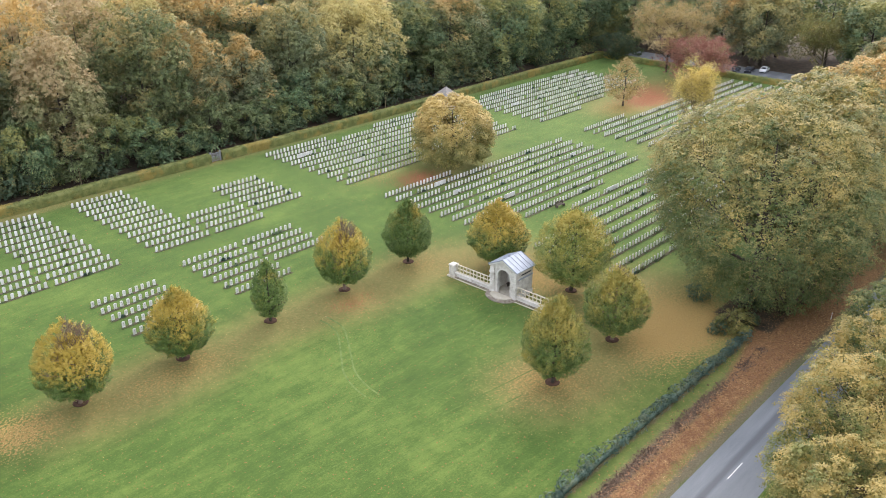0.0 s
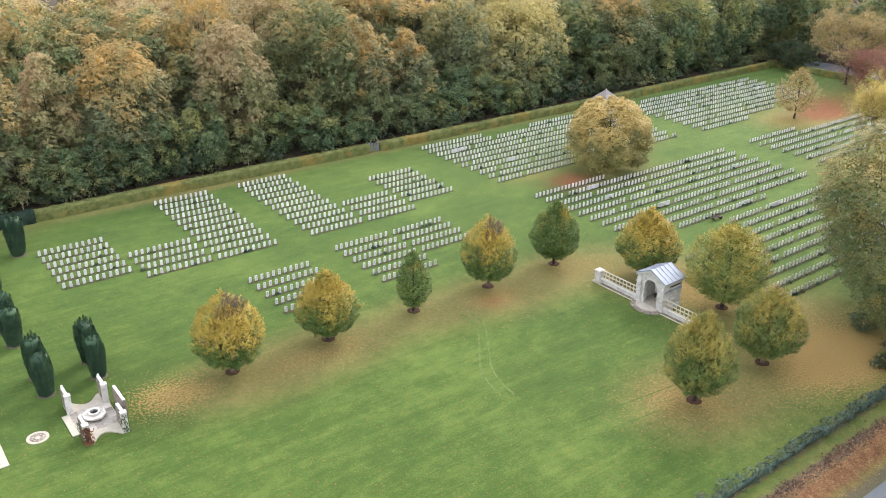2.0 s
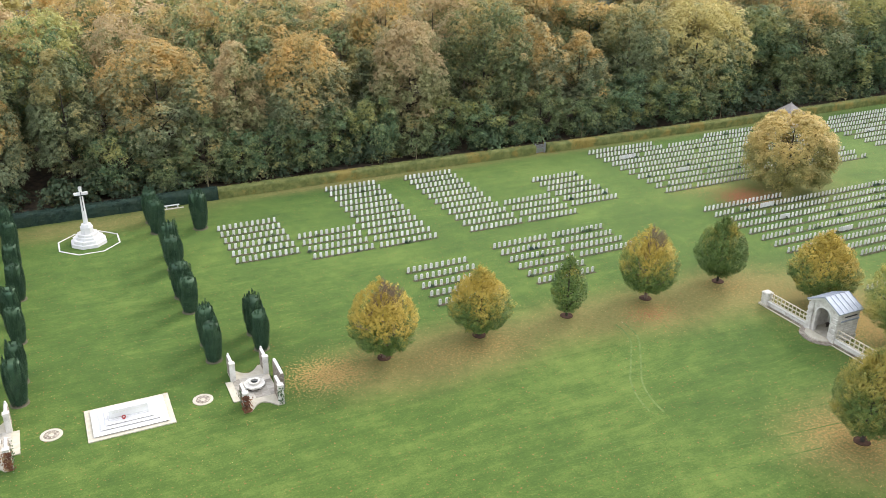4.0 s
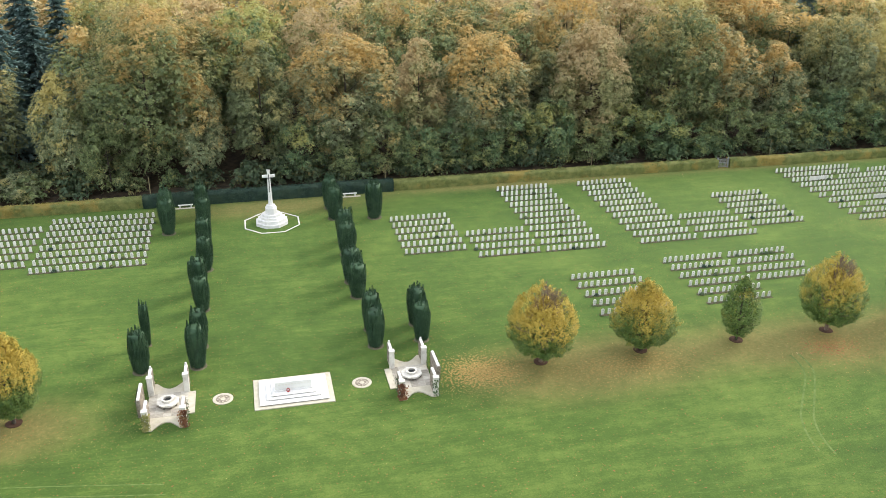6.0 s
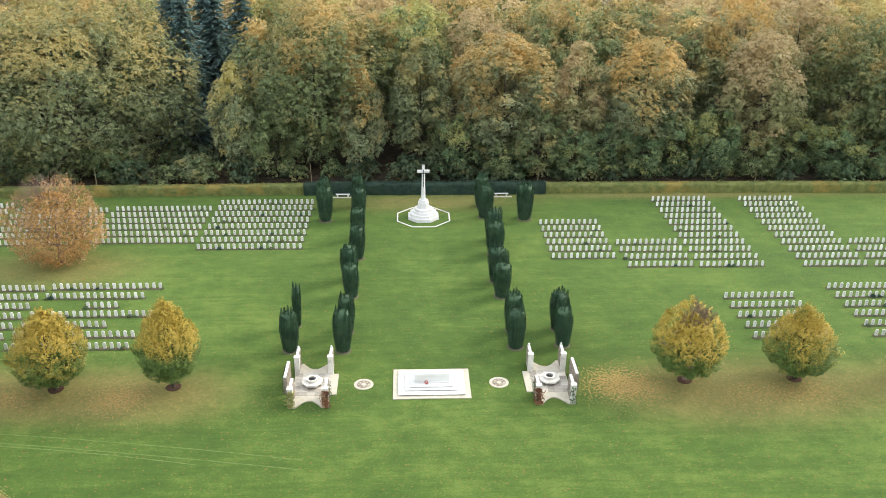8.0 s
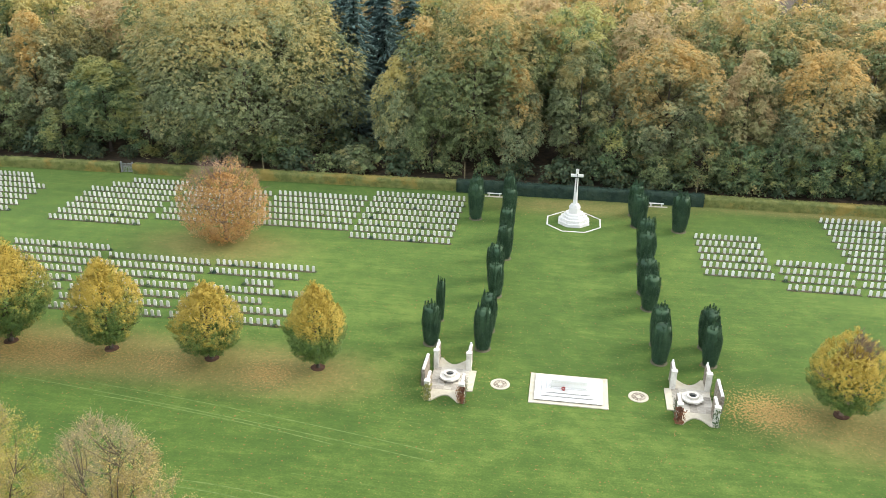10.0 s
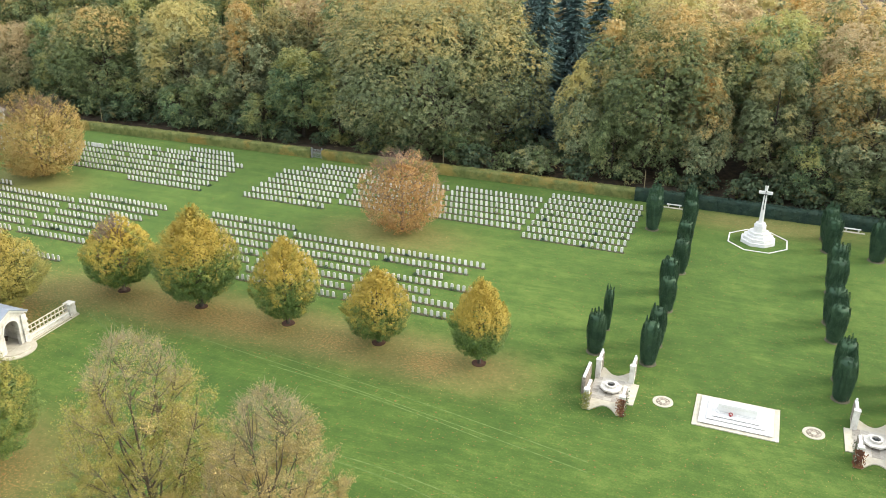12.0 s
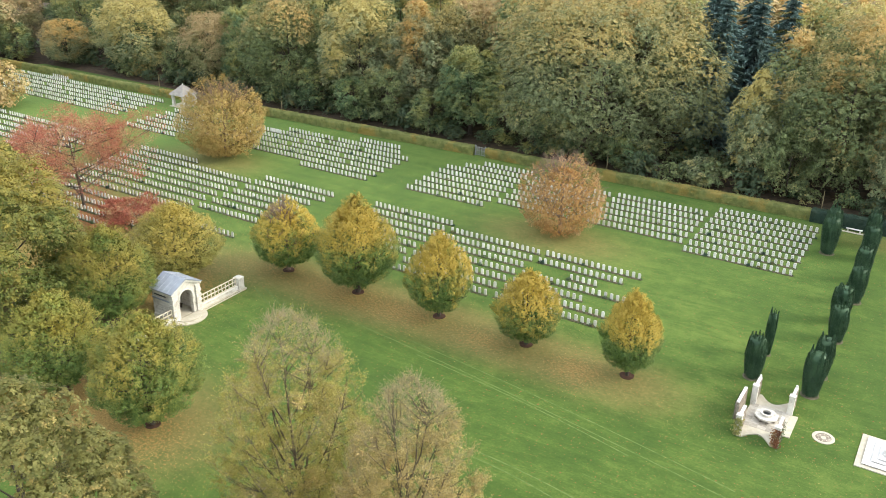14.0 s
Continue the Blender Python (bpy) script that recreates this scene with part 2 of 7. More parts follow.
M = {
    "wood_green": leaves("leaves_wood_green", GREEN, STRAW2, 0.16, (0.46, 0.70), (13, 27, 0.15), through=0.40),
    "wood_deep": leaves("leaves_wood_deep", [(0.0, (0.096, 0.128, 0.066)), (0.5, (0.190, 0.226, 0.114)), (1.0, (0.335, 0.368, 0.190))], ((0.385, 0.325, 0.120, 1), (0.53, 0.430, 0.175, 1)), 0.16, (0.50, 0.78), (11, 27, 0.20), through=0.40),
    "wood_olive": leaves("leaves_wood_olive", GREENDEEP, ORANGE2, 0.15, (0.53, 0.80), (12, 27, 0.20), through=0.40),
    "wood_amber": leaves("leaves_wood_amber", GREENISH, AMBER2, 0.22, (0.47, 0.76), (8, 26, 0.20), through=0.40),
    "wood_brown": leaves("leaves_wood_brown", OLIVE, BROWN2, 0.15, (0.46, 0.68), (10, 26, 0.20), through=0.40),
    "wood_yellow": leaves("leaves_wood_yellow", GREENISH, YELLOWISH2, 0.2, (0.45, 0.68), (10, 26, 0.24), through=0.40),
    "conifer": leaves("needles_dark", BLUE, ((0.13, 0.21, 0.18, 1), (0.19, 0.27, 0.23, 1)), 0.3, (0.5, 0.7)),
    "hornbeam": leaves("leaves_hornbeam", GREEN_NEAR, ((0.255, 0.215, 0.040, 1), (0.39, 0.322, 0.068, 1)), 0.4, (0.49, 0.94), (1.5, 9.0, 0.30), through=0.18, tuft=1.7),
    "hornbeam_dull": leaves("leaves_hornbeam_dull", [(0.0, (0.105, 0.118, 0.030)), (0.5, (0.170, 0.180, 0.044)), (1.0, (0.260, 0.255, 0.068))], ((0.33, 0.262, 0.056, 1), (0.47, 0.375, 0.092, 1)), 0.4, (0.46, 0.90), (2.0, 8.5, 0.26), through=0.18, tuft=1.7),
    "hornbeam_pale": leaves("leaves_hornbeam_pale", [(0.0, (0.072, 0.124, 0.030)), (0.5, (0.138, 0.204, 0.048)), (1.0, (0.245, 0.312, 0.078))], ((0.37, 0.305, 0.060, 1), (0.52, 0.420, 0.098, 1)), 0.45, (0.50, 0.84), (1.5, 9.0, 0.24), through=0.18, tuft=1.7),
    "hornbeam_bright": leaves("leaves_hornbeam_bright", GREEN_NEAR, YELLOW2, 0.55, (0.56, 0.82), (2.8, 6.2, 0.42), through=0.20, tuft=1.7),
    "hornbeam_half": leaves("leaves_hornbeam_half", GREEN_NEAR, YELLOW2, 0.30, (0.66, 0.86), (2.8, 6.4, 0.42), through=0.18, tuft=1.7),
    "hornbeam_gold": leaves("leaves_hornbeam_gold", GREEN_NEAR, YELLOW2, 0.50, (0.53, 0.84), (1.8, 8.5, 0.36), through=0.18, tuft=1.7),
    "hornbeam_green": leaves("leaves_hornbeam_green", GREEN_NEAR, YELLOW2, 0.5, (0.62, 0.94), (2.0, 9.0, 0.20), through=0.17, tuft=1.7),
    "copper": leaves("leaves_copper", [(0.0, (0.28, 0.150, 0.050)), (0.5, (0.41, 0.235, 0.080)), (1.0, (0.55, 0.345, 0.13))], ((0.34, 0.215, 0.11, 1), (0.46, 0.31, 0.165, 1)), 0.3),
    "beech": leaves("leaves_beech", [(0.0, (0.070, 0.108, 0.040)), (0.5, (0.125, 0.165, 0.056)), (1.0, (0.210, 0.238, 0.085))], ((0.36, 0.285, 0.085, 1), (0.50, 0.385, 0.13, 1)), 0.34, (0.46, 0.80), (4, 24, 0.14), through=0.30),
    "roadside": leaves("leaves_roadside", [(0.0, (0.100, 0.128, 0.038)), (0.5, (0.165, 0.190, 0.054)), (1.0, (0.250, 0.258, 0.082))], ((0.37, 0.28, 0.080, 1), (0.50, 0.38, 0.125, 1)), 0.4, (0.46, 0.72), (3, 13, 0.12), through=0.3),
    "pale": leaves("leaves_pale_buff", [(0.0, (0.112, 0.118, 0.034)), (0.5, (0.175, 0.176, 0.050)), (1.0, (0.255, 0.242, 0.078))], ((0.37, 0.285, 0.090, 1), (0.48, 0.37, 0.130, 1)), 0.5, (0.52, 0.72)),
    "buff": leaves("leaves_buff", [(0.0, (0.29, 0.225, 0.080)), (0.5, (0.42, 0.325, 0.120)), (1.0, (0.55, 0.435, 0.185))], BROWN2, 0.4),
    "lime_amber": leaves("leaves_lime_amber", [(0.0, (0.26, 0.180, 0.058)), (0.5, (0.385, 0.272, 0.090)), (1.0, (0.51, 0.375, 0.142))], ((0.33, 0.27, 0.085, 1), (0.45, 0.36, 0.13, 1)), 0.4),
    "half_bare": leaves("leaves_half_bare", [(0.0, (0.21, 0.195, 0.044)), (0.5, (0.33, 0.30, 0.068)), (1.0, (0.47, 0.41, 0.106))], ORANGE2, 0.35, (0.50, 0.72)),
    "half_bare_buff": leaves("leaves_half_bare_buff", [(0.0, (0.24, 0.185, 0.065)), (0.5, (0.34, 0.268, 0.098)), (1.0, (0.45, 0.365, 0.145))], ORANGE2, 0.35, (0.50, 0.72)),
    "bright": leaves("leaves_bright_yellow", [(0.0, (0.56, 0.43, 0.11)), (0.5, (0.72, 0.58, 0.17)), (1.0, (0.82, 0.69, 0.25))], BROWN2, 0.3, (0.54, 0.72)),
    "gold": leaves("leaves_gold", [(0.0, (0.185, 0.192, 0.066)), (0.5, (0.295, 0.285, 0.098)), (1.0, (0.425, 0.385, 0.145))], ((0.51, 0.395, 0.130, 1), (0.69, 0.535, 0.205, 1)), 0.3, (0.45, 0.78), (4, 12, 0.30)),
    # red of the far maple, paled by haze mixed into the leaf colour
    "hazed_red": leaves("leaves_hazed_red", [(0.0, (0.31, 0.125, 0.090)), (0.5, (0.41, 0.185, 0.135)), (1.0, (0.52, 0.285, 0.215))], BROWN2, 0.3, (0.50, 0.72)),
    "red": leaves("leaves_red", [(0.0, (0.29, 0.080, 0.050)), (0.5, (0.40, 0.125, 0.080)), (1.0, (0.50, 0.215, 0.140))], BROWN2, 0.3, (0.50, 0.72)),
    "yew": leaves("needles_yew", [(0.0, (0.022, 0.054, 0.028)), (0.5, (0.040, 0.084, 0.042)), (1.0, (0.066, 0.120, 0.060))], ((0.04, 0.09, 0.055, 1), (0.06, 0.11, 0.07, 1)), 1.2, (0.55, 0.75), through=0.1),
    "shrub": leaves("leaves_shrub", [(0.0, (0.050, 0.082, 0.046)), (0.5, (0.085, 0.126, 0.066)), (1.0, (0.140, 0.180, 0.092))], ((0.10, 0.10, 0.03, 1), (0.18, 0.15, 0.05, 1)), 0.7, (0.50, 0.70)),
    "russet": leaves("leaves_russet_creeper", [(0.0, (0.10, 0.042, 0.026)), (0.5, (0.20, 0.085, 0.045)), (1.0, (0.33, 0.16, 0.08))], BROWN2, 0.8, (0.55, 0.75)),
    "hedge": leaves("leaves_hedge", [(0.0, (0.155, 0.190, 0.060)), (0.5, (0.235, 0.260, 0.082)), (1.0, (0.33, 0.335, 0.115))], ((0.31, 0.245, 0.065, 1), (0.43, 0.34, 0.10, 1)), 0.16, (0.50, 0.60)),
    "hedge_dark": leaves("needles_hedge", [(0.0, (0.020, 0.045, 0.034)), (0.5, (0.035, 0.070, 0.050)), (1.0, (0.055, 0.098, 0.066))], ((0.04, 0.075, 0.05, 1), (0.06, 0.095, 0.06, 1)), 0.6),
    "hedge_low": leaves("leaves_low_hedge", [(0.0, (0.040, 0.076, 0.060)), (0.5, (0.078, 0.128, 0.098)), (1.0, (0.140, 0.200, 0.150))], ((0.09, 0.12, 0.08, 1), (0.15, 0.17, 0.10, 1)), 0.8),
    "lime_green": leaves("leaves_lime_green", [(0.0, (0.060, 0.088, 0.024)), (0.5, (0.110, 0.142, 0.034)), (1.0, (0.185, 0.212, 0.052))], ((0.245, 0.200, 0.042, 1), (0.36, 0.285, 0.066, 1)), 0.22, (0.45, 0.80), (4, 24, 0.22), through=0.2, tuft=1.1),
    "lane_litter": leaves("lane_leaves", [(0.0, (0.17, 0.080, 0.036)), (0.5, (0.29, 0.145, 0.060)), (1.0, (0.43, 0.27, 0.11))], ORANGE2, 0.4, (0.62, 0.8), through=0.0),
    "twig": plain("pale_twigs", [(0.3, (0.23, 0.185, 0.105)), (0.7, (0.38, 0.315, 0.190))], 2.0, 0.95, 0.3, fine=14),
    "bark_brown": plain("bark_brown", [(0.3, (0.062, 0.048, 0.032)), (0.7, (0.145, 0.115, 0.075))], 2.0, 0.95, 0.5, fine=14),
    "bark_pink": plain("bark_pinkish", [(0.3, (0.145, 0.100, 0.075)), (0.7, (0.27, 0.195, 0.150))], 2.0, 0.95, 0.5, fine=14),
    "bark": plain("bark", [(0.3, (0.035, 0.028, 0.022)), (0.7, (0.10, 0.085, 0.068))], 2.0, 0.95, 0.6, fine=14),
    "bark_grey": plain("bark_grey", [(0.3, (0.145, 0.120, 0.062)), (0.7, (0.29, 0.245, 0.140))], 2.0, 0.95, 0.5, fine=14),
    "portland": plain("portland_stone", [(0.3, (0.54, 0.53, 0.48)), (0.7, (0.70, 0.69, 0.64))], 0.8, 0.8, 0.1),
    "white_stone": plain("white_stone", [(0.3, (0.58, 0.57, 0.545)), (0.7, (0.72, 0.71, 0.68))], 1.0, 0.75, 0.1),
    "cream_stone": plain("cream_paving", [(0.3, (0.38, 0.345, 0.265)), (0.7, (0.55, 0.51, 0.405))], 1.5, 0.85, 0.2),
    "grey_stone": plain("dark_mottled_stone", [(0.30, (0.085, 0.072, 0.055)), (0.5, (0.20, 0.178, 0.145)), (0.70, (0.40, 0.375, 0.32))], 2.6, 0.9, 0.5, fine=14),
    "pale_stone": plain("pale_ashlar", [(0.28, (0.30, 0.27, 0.22)), (0.45, (0.52, 0.495, 0.44)), (0.70, (0.70, 0.68, 0.62))], 1.8, 0.88, 0.3, fine=16),
    "court_stone": plain("mottled_court_stone", [(0.30, (0.105, 0.086, 0.064)), (0.5, (0.235, 0.20, 0.158)), (0.70, (0.44, 0.395, 0.33))], 2.6, 0.9, 0.5, fine=14),
    "zinc": plain("zinc_roof", [(0.3, (0.26, 0.29, 0.335)), (0.7, (0.37, 0.41, 0.46))], 0.9, 0.45, 0.1, 0.35),
    "slate": plain("pale_shingle", [(0.3, (0.20, 0.185, 0.165)), (0.7, (0.32, 0.30, 0.27))], 1.5, 0.85, 0.3),
    "bronze": plain("dark_bronze", [(0.3, (0.05, 0.055, 0.05)), (0.7, (0.10, 0.11, 0.10))], 3, 0.5, 0.1, 0.8),
    "soil": plain("brown_soil", [(0.3, (0.060, 0.040, 0.027)), (0.7, (0.19, 0.135, 0.092))], 1.5, 1.0, 0.6, fine=12),
    "mulch": plain("bark_mulch", [(0.3, (0.035, 0.018, 0.012)), (0.7, (0.10, 0.055, 0.035))], 2, 1.0, 0.6, fine=12),
    "wood": plain("weathered_timber", [(0.3, (0.05, 0.04, 0.032)), (0.7, (0.13, 0.105, 0.08))], 3, 0.8, 0.3),
    "rail": plain("cream_painted_rail", [(0.3, (0.50, 0.45, 0.34)), (0.7, (0.64, 0.59, 0.47))], 3, 0.6, 0.1),
    "wreath": plain("poppy_red", [(0.3, (0.22, 0.02, 0.02)), (0.7, (0.42, 0.04, 0.035))], 8, 0.7, 0.2),
    "gate_grey": plain("grey_gate_paint", [(0.3, (0.20, 0.205, 0.20)), (0.7, (0.33, 0.335, 0.33))], 3, 0.6, 0.1),
    "bare_soil": plain("dry_bare_soil", [(0.3, (0.085, 0.078, 0.050)), (0.7, (0.17, 0.155, 0.105))], 2, 1.0, 0.4, fine=12),
    "iron": plain("dark_iron", [(0.3, (0.03, 0.035, 0.035)), (0.7, (0.06, 0.065, 0.065))], 4, 0.5, 0.1, 0.6),
    "car_white": plain("white_car_paint", [(0.3, (0.66, 0.67, 0.68)), (0.7, (0.74, 0.75, 0.76))], 0.5, 0.25, 0.0),
    "car_dark": plain("dark_car_paint", [(0.3, (0.03, 0.035, 0.045)), (0.7, (0.045, 0.05, 0.06))], 0.5, 0.25, 0.0),
    "glass_dark": plain("tinted_window", [(0.3, (0.015, 0.018, 0.02)), (0.7, (0.025, 0.03, 0.035))], 0.5, 0.08, 0.0),
    "tyre": plain("black_rubber", [(0.3, (0.015, 0.015, 0.015)), (0.7, (0.03, 0.03, 0.03))], 4, 0.85, 0.1),
    "paint": plain("road_paint", [(0.3, (0.55, 0.55, 0.52)), (0.7, (0.75, 0.75, 0.72))], 3, 0.7, 0.1),
    "fallen": leaves("fallen_leaves", [(0.0, (0.26, 0.165, 0.050)), (0.5, (0.38, 0.265, 0.085)), (1.0, (0.50, 0.39, 0.15))], ((0.38, 0.250, 0.065, 1), (0.50, 0.36, 0.11, 1)), 0.4, through=0.0),
}


def grass_material():
    n = Nodes("mown_grass", 0.95)
    p = n.place()
    large = n.noise(p, 0.03, 3, 0.6)
    mid = n.noise(p, 0.45, 6, 0.78)
    patchy = n.noise(p, 0.12, 4, 0.65)
    fine = n.noise(p, 5.0, 5, 0.8)
    stripe = n.noise(p, 0.55, 3, 0.6, (0.10, 1.0, 1.0), 6.5)
    streak = n.noise(p, 1.7, 4, 0.75, (0.16, 1.0, 1.0), 6.5)
    parts = ((large, 0.34), (patchy, 0.22), (mid, 0.40), (stripe, 0.20), (streak, 0.24), (fine, 0.46))
    tone = 0.0
    for value, share in parts:
        tone = n.math("ADD", tone, n.math("MULTIPLY", n.math("SUBTRACT", value, 0.5), share))
    tone = n.math("ADD", tone, 0.5)
    grass = n.ramp(tone, [(0.32, (0.027, 0.060, 0.009)), (0.50, (0.055, 0.099, 0.015)), (0.68, (0.116, 0.164, 0.032))])
    worn = n.ramp(n.noise(p, 2.2, 4, 0.75), [(0.3, (0.125, 0.120, 0.035)), (0.5, (0.185, 0.150, 0.050)), (0.7, (0.25, 0.20, 0.075))])
    dead = n.math("MULTIPLY", n.attr("litter"), n.math("ADD", n.math("MULTIPLY", mid, 1.3), 0.20))
    col = n.mix(n.math("MULTIPLY", n.step(dead, 0.05, 0.90), 0.80), grass, worn)
    specks = n.noise(p, 3.6, 2, 0.6)
    brown = n.ramp(n.noise(p, 6.0, 3, 0.7), [(0.35, (0.18, 0.108, 0.034)), (0.65, (0.38, 0.255, 0.084))])
    spread = n.math("ADD", n.math("MULTIPLY", n.attr("leaf"), 0.75), n.math("MULTIPLY", n.math("SUBTRACT", specks, 0.5), 2.3))
    col = n.mix(n.step(spread, 0.30, 0.62), col, brown)
    red = n.ramp(n.noise(p, 3.0, 3, 0.7), [(0.35, (0.16, 0.040, 0.020)), (0.65, (0.30, 0.090, 0.045))])
    spread = n.math("ADD", n.math("MULTIPLY", n.attr("red"), 0.75), n.math("MULTIPLY", n.math("SUBTRACT", specks, 0.5), 2.3))
    col = n.mix(n.step(spread, 0.30, 0.62), col, red)
    # the verge in strips along the road: leaf lane, turned clods, stony edge
    split = n.node("ShaderNodeSeparateXYZ")
    n.put(split.inputs[0], p)
    across = n.math("ADD", split.outputs[1], n.math("MULTIPLY", n.math("SUBTRACT", mid, 0.5), 1.6))
    east, begin = n.step(split.outputs[0], 66.0, 92.0), n.step(split.outputs[0], 22.0, 40.0)

    def strip(centre, half, soft):
        return n.step(n.math("SUBTRACT", half, n.math("ABSOLUTE", n.math("SUBTRACT", across, centre))), -soft, soft)

    stony = n.ramp(n.noise(p, 7.0, 4, 0.75), [(0.35, (0.060, 0.046, 0.032)), (0.65, (0.16, 0.128, 0.092))])
    col = n.mix(n.math("MULTIPLY", strip(-50.5, 0.55, 0.3), 0.8), col, stony)
    earth = n.ramp(n.noise(p, 5.0, 4, 0.8), [(0.35, (0.055, 0.036, 0.024)), (0.65, (0.165, 0.112, 0.074))])
    col = n.mix(n.math("MULTIPLY", n.math("MULTIPLY", strip(-46.7, 0.75, 0.5), begin), n.math("SUBTRACT", 1.0, east)), col, earth)
    col = n.mix(n.math("MULTIPLY", strip(-44.15, 0.32, 0.2), 0.7), col, earth)
    lane = n.ramp(n.noise(p, 4.0, 4, 0.75), [(0.32, (0.088, 0.043, 0.022)), (0.5, (0.190, 0.092, 0.042)), (0.68, (0.35, 0.195, 0.082))])
    centre = n.math("ADD", -48.25, n.math("MULTIPLY", east, 1.35))
    width = n.math("ADD", 0.95, n.math("MULTIPLY", east, 2.3))
    drift = n.step(n.math("SUBTRACT", width, n.math("ABSOLUTE", n.math("SUBTRACT", across, centre))), -0.5, 0.5)
    col = n.mix(n.math("MULTIPLY", drift, begin), col, lane)
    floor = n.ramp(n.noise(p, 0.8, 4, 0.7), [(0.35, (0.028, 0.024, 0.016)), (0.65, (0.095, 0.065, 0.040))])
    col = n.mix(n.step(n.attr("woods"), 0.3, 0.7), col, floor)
    n.bump(fine, 0.5, 0.05)
    n.bsdf.inputs["Sheen Roughness"].default_value = 0.35
    n.put(n.bsdf.inputs["Sheen Weight"], n.math("MULTIPLY", n.math("SUBTRACT", 1.0, n.attr("woods")), 0.30))
    n.bsdf.inputs["Sheen Tint"].default_value = (0.62, 0.95, 0.32, 1.0)
    return n.colour(col)


def asphalt_material():
    n = Nodes("asphalt", 0.8)
    p = n.place()
    fine, big = n.noise(p, 14.0, 3, 0.7), n.noise(p, 0.5, 4, 0.6, (0.15, 1.0, 1.0))
    n.bump(fine, 0.3, 0.01)
    worn = n.ramp(n.math("ADD", n.math("MULTIPLY", big, 0.7), n.math("MULTIPLY", fine, 0.3)), [(0.35, (0.122, 0.135, 0.142)), (0.65, (0.190, 0.206, 0.216))])
    split = n.node("ShaderNodeSeparateXYZ")
    n.put(split.inputs[0], p)
    seam = n.math("ABSOLUTE", n.math("ADD", split.outputs[1], 52.95))
    seam = n.math("SUBTRACT", 1.0, n.step(n.math("ADD", seam, n.math("MULTIPLY", big, 0.4)), 0.35, 0.85))
    return n.colour(n.mix(n.math("MULTIPLY", seam, 0.75), worn, (0.080, 0.086, 0.092, 1.0)))


def flagstone_material():
    n = Nodes("weathered_flagstone", 0.85)
    c, info = n.coords(), n.node("ShaderNodeObjectInfo")
    tone = n.math("ADD", n.math("MULTIPLY", n.noise(c, 3.0, 4, 0.7), 0.6), n.math("MULTIPLY", info.outputs["Random"], 0.4))
    n.bump(n.noise(c, 18.0, 3, 0.7), 0.3, 0.01)
    return n.colour(n.ramp(tone, [(0.25, (0.24, 0.215, 0.175)), (0.5, (0.38, 0.35, 0.295)), (0.75, (0.54, 0.505, 0.43))]))


def bed_material():
    n = Nodes("planted_bed_soil", 1.0)
    p = n.place()
    soil = n.ramp(n.noise(p, 5.0, 4, 0.7), [(0.35, (0.048, 0.038, 0.024)), (0.65, (0.125, 0.098, 0.064))])
    n.bump(n.noise(p, 12.0, 3, 0.7), 0.6, 0.03)
    return n.colour(n.mix(n.step(n.noise(p, 1.7, 3, 0.7), 0.46, 0.58), soil, (0.042, 0.070, 0.020, 1.0)))


M["grass"], M["asphalt"], M["flagstone"], M["bed"] = grass_material(), asphalt_material(), flagstone_material(), bed_material()


# ---- mesh helpers ----
def mesh_from(name, verts, faces, materials, smooth=False):
    me = bpy.data.meshes.new(name)
    me.from_pydata([tuple(v) for v in verts], [], [tuple(f) for f in faces])
    for m in materials if isinstance(materials, (list, tuple)) else [materials]:
        me.materials.append(m)
    if smooth:
        me.polygons.foreach_set("use_smooth", np.ones(len(me.polygons), bool))
    me.update()
    return me


def quads(name, corners, material):
    """One mesh of separate four-cornered leaves; corners is an array n x 4 x 3."""
    n = len(corners)
    me = bpy.data.meshes.new(name)
    me.vertices.add(4 * n)
    me.vertices.foreach_set("co", np.ascontiguousarray(corners, np.float32).ravel())
    me.loops.add(4 * n)
    me.loops.foreach_set("vertex_index", np.arange(4 * n, dtype=np.int32))
    me.polygons.add(n)
    me.polygons.foreach_set("loop_start", np.arange(0, 4 * n, 4, dtype=np.int32))
    me.materials.append(material)
    me.update(calc_edges=True)
    return me


def part(name, bm, material, parent, label=""):
    """Links a bmesh as one mesh object under a thing or a part."""
    me = bpy.data.meshes.new(name)
    bm.to_mesh(me)
    bm.free()
    me.materials.append(material)
    ob = new(name, me)
    ob.parent = parent
    return tagged(ob, label)


def mesh_part(name, me, parent, label=""):
    ob = new(name, me)
    ob.parent = parent
    return tagged(ob, label)


def thing(name, place, label, category, group="", turn=0.0, size=1.0, kind=""):
    ob = new(name)
    ob.empty_display_size = 0.2
    ob.matrix_basis = pose(*place, 0, 0, turn) @ Matrix.Diagonal((size, size, size, 1))
    return tagged(ob, label, category, group, kind)


def box(bm, x0, x1, y0, y1, z0, z1, bevel=0.0):
    made = bmesh.ops.create_cube(bm, size=1.0)["verts"]
    for v in made:
        v.co = Vector((x0 + (v.co.x + 0.5) * (x1 - x0), y0 + (v.co.y + 0.5) * (y1 - y0), z0 + (v.co.z + 0.5) * (z1 - z0)))
    if bevel:
        edges = list({e for v in made for e in v.link_edges})
        bmesh.ops.bevel(bm, geom=edges, offset=bevel, segments=1, affect="EDGES", profile=0.5)
    return bm


def boxes(rows, bevel=0.0):
    bm = bmesh.new()
    for row in rows:
        box(bm, *row, bevel=bevel)
    return bm


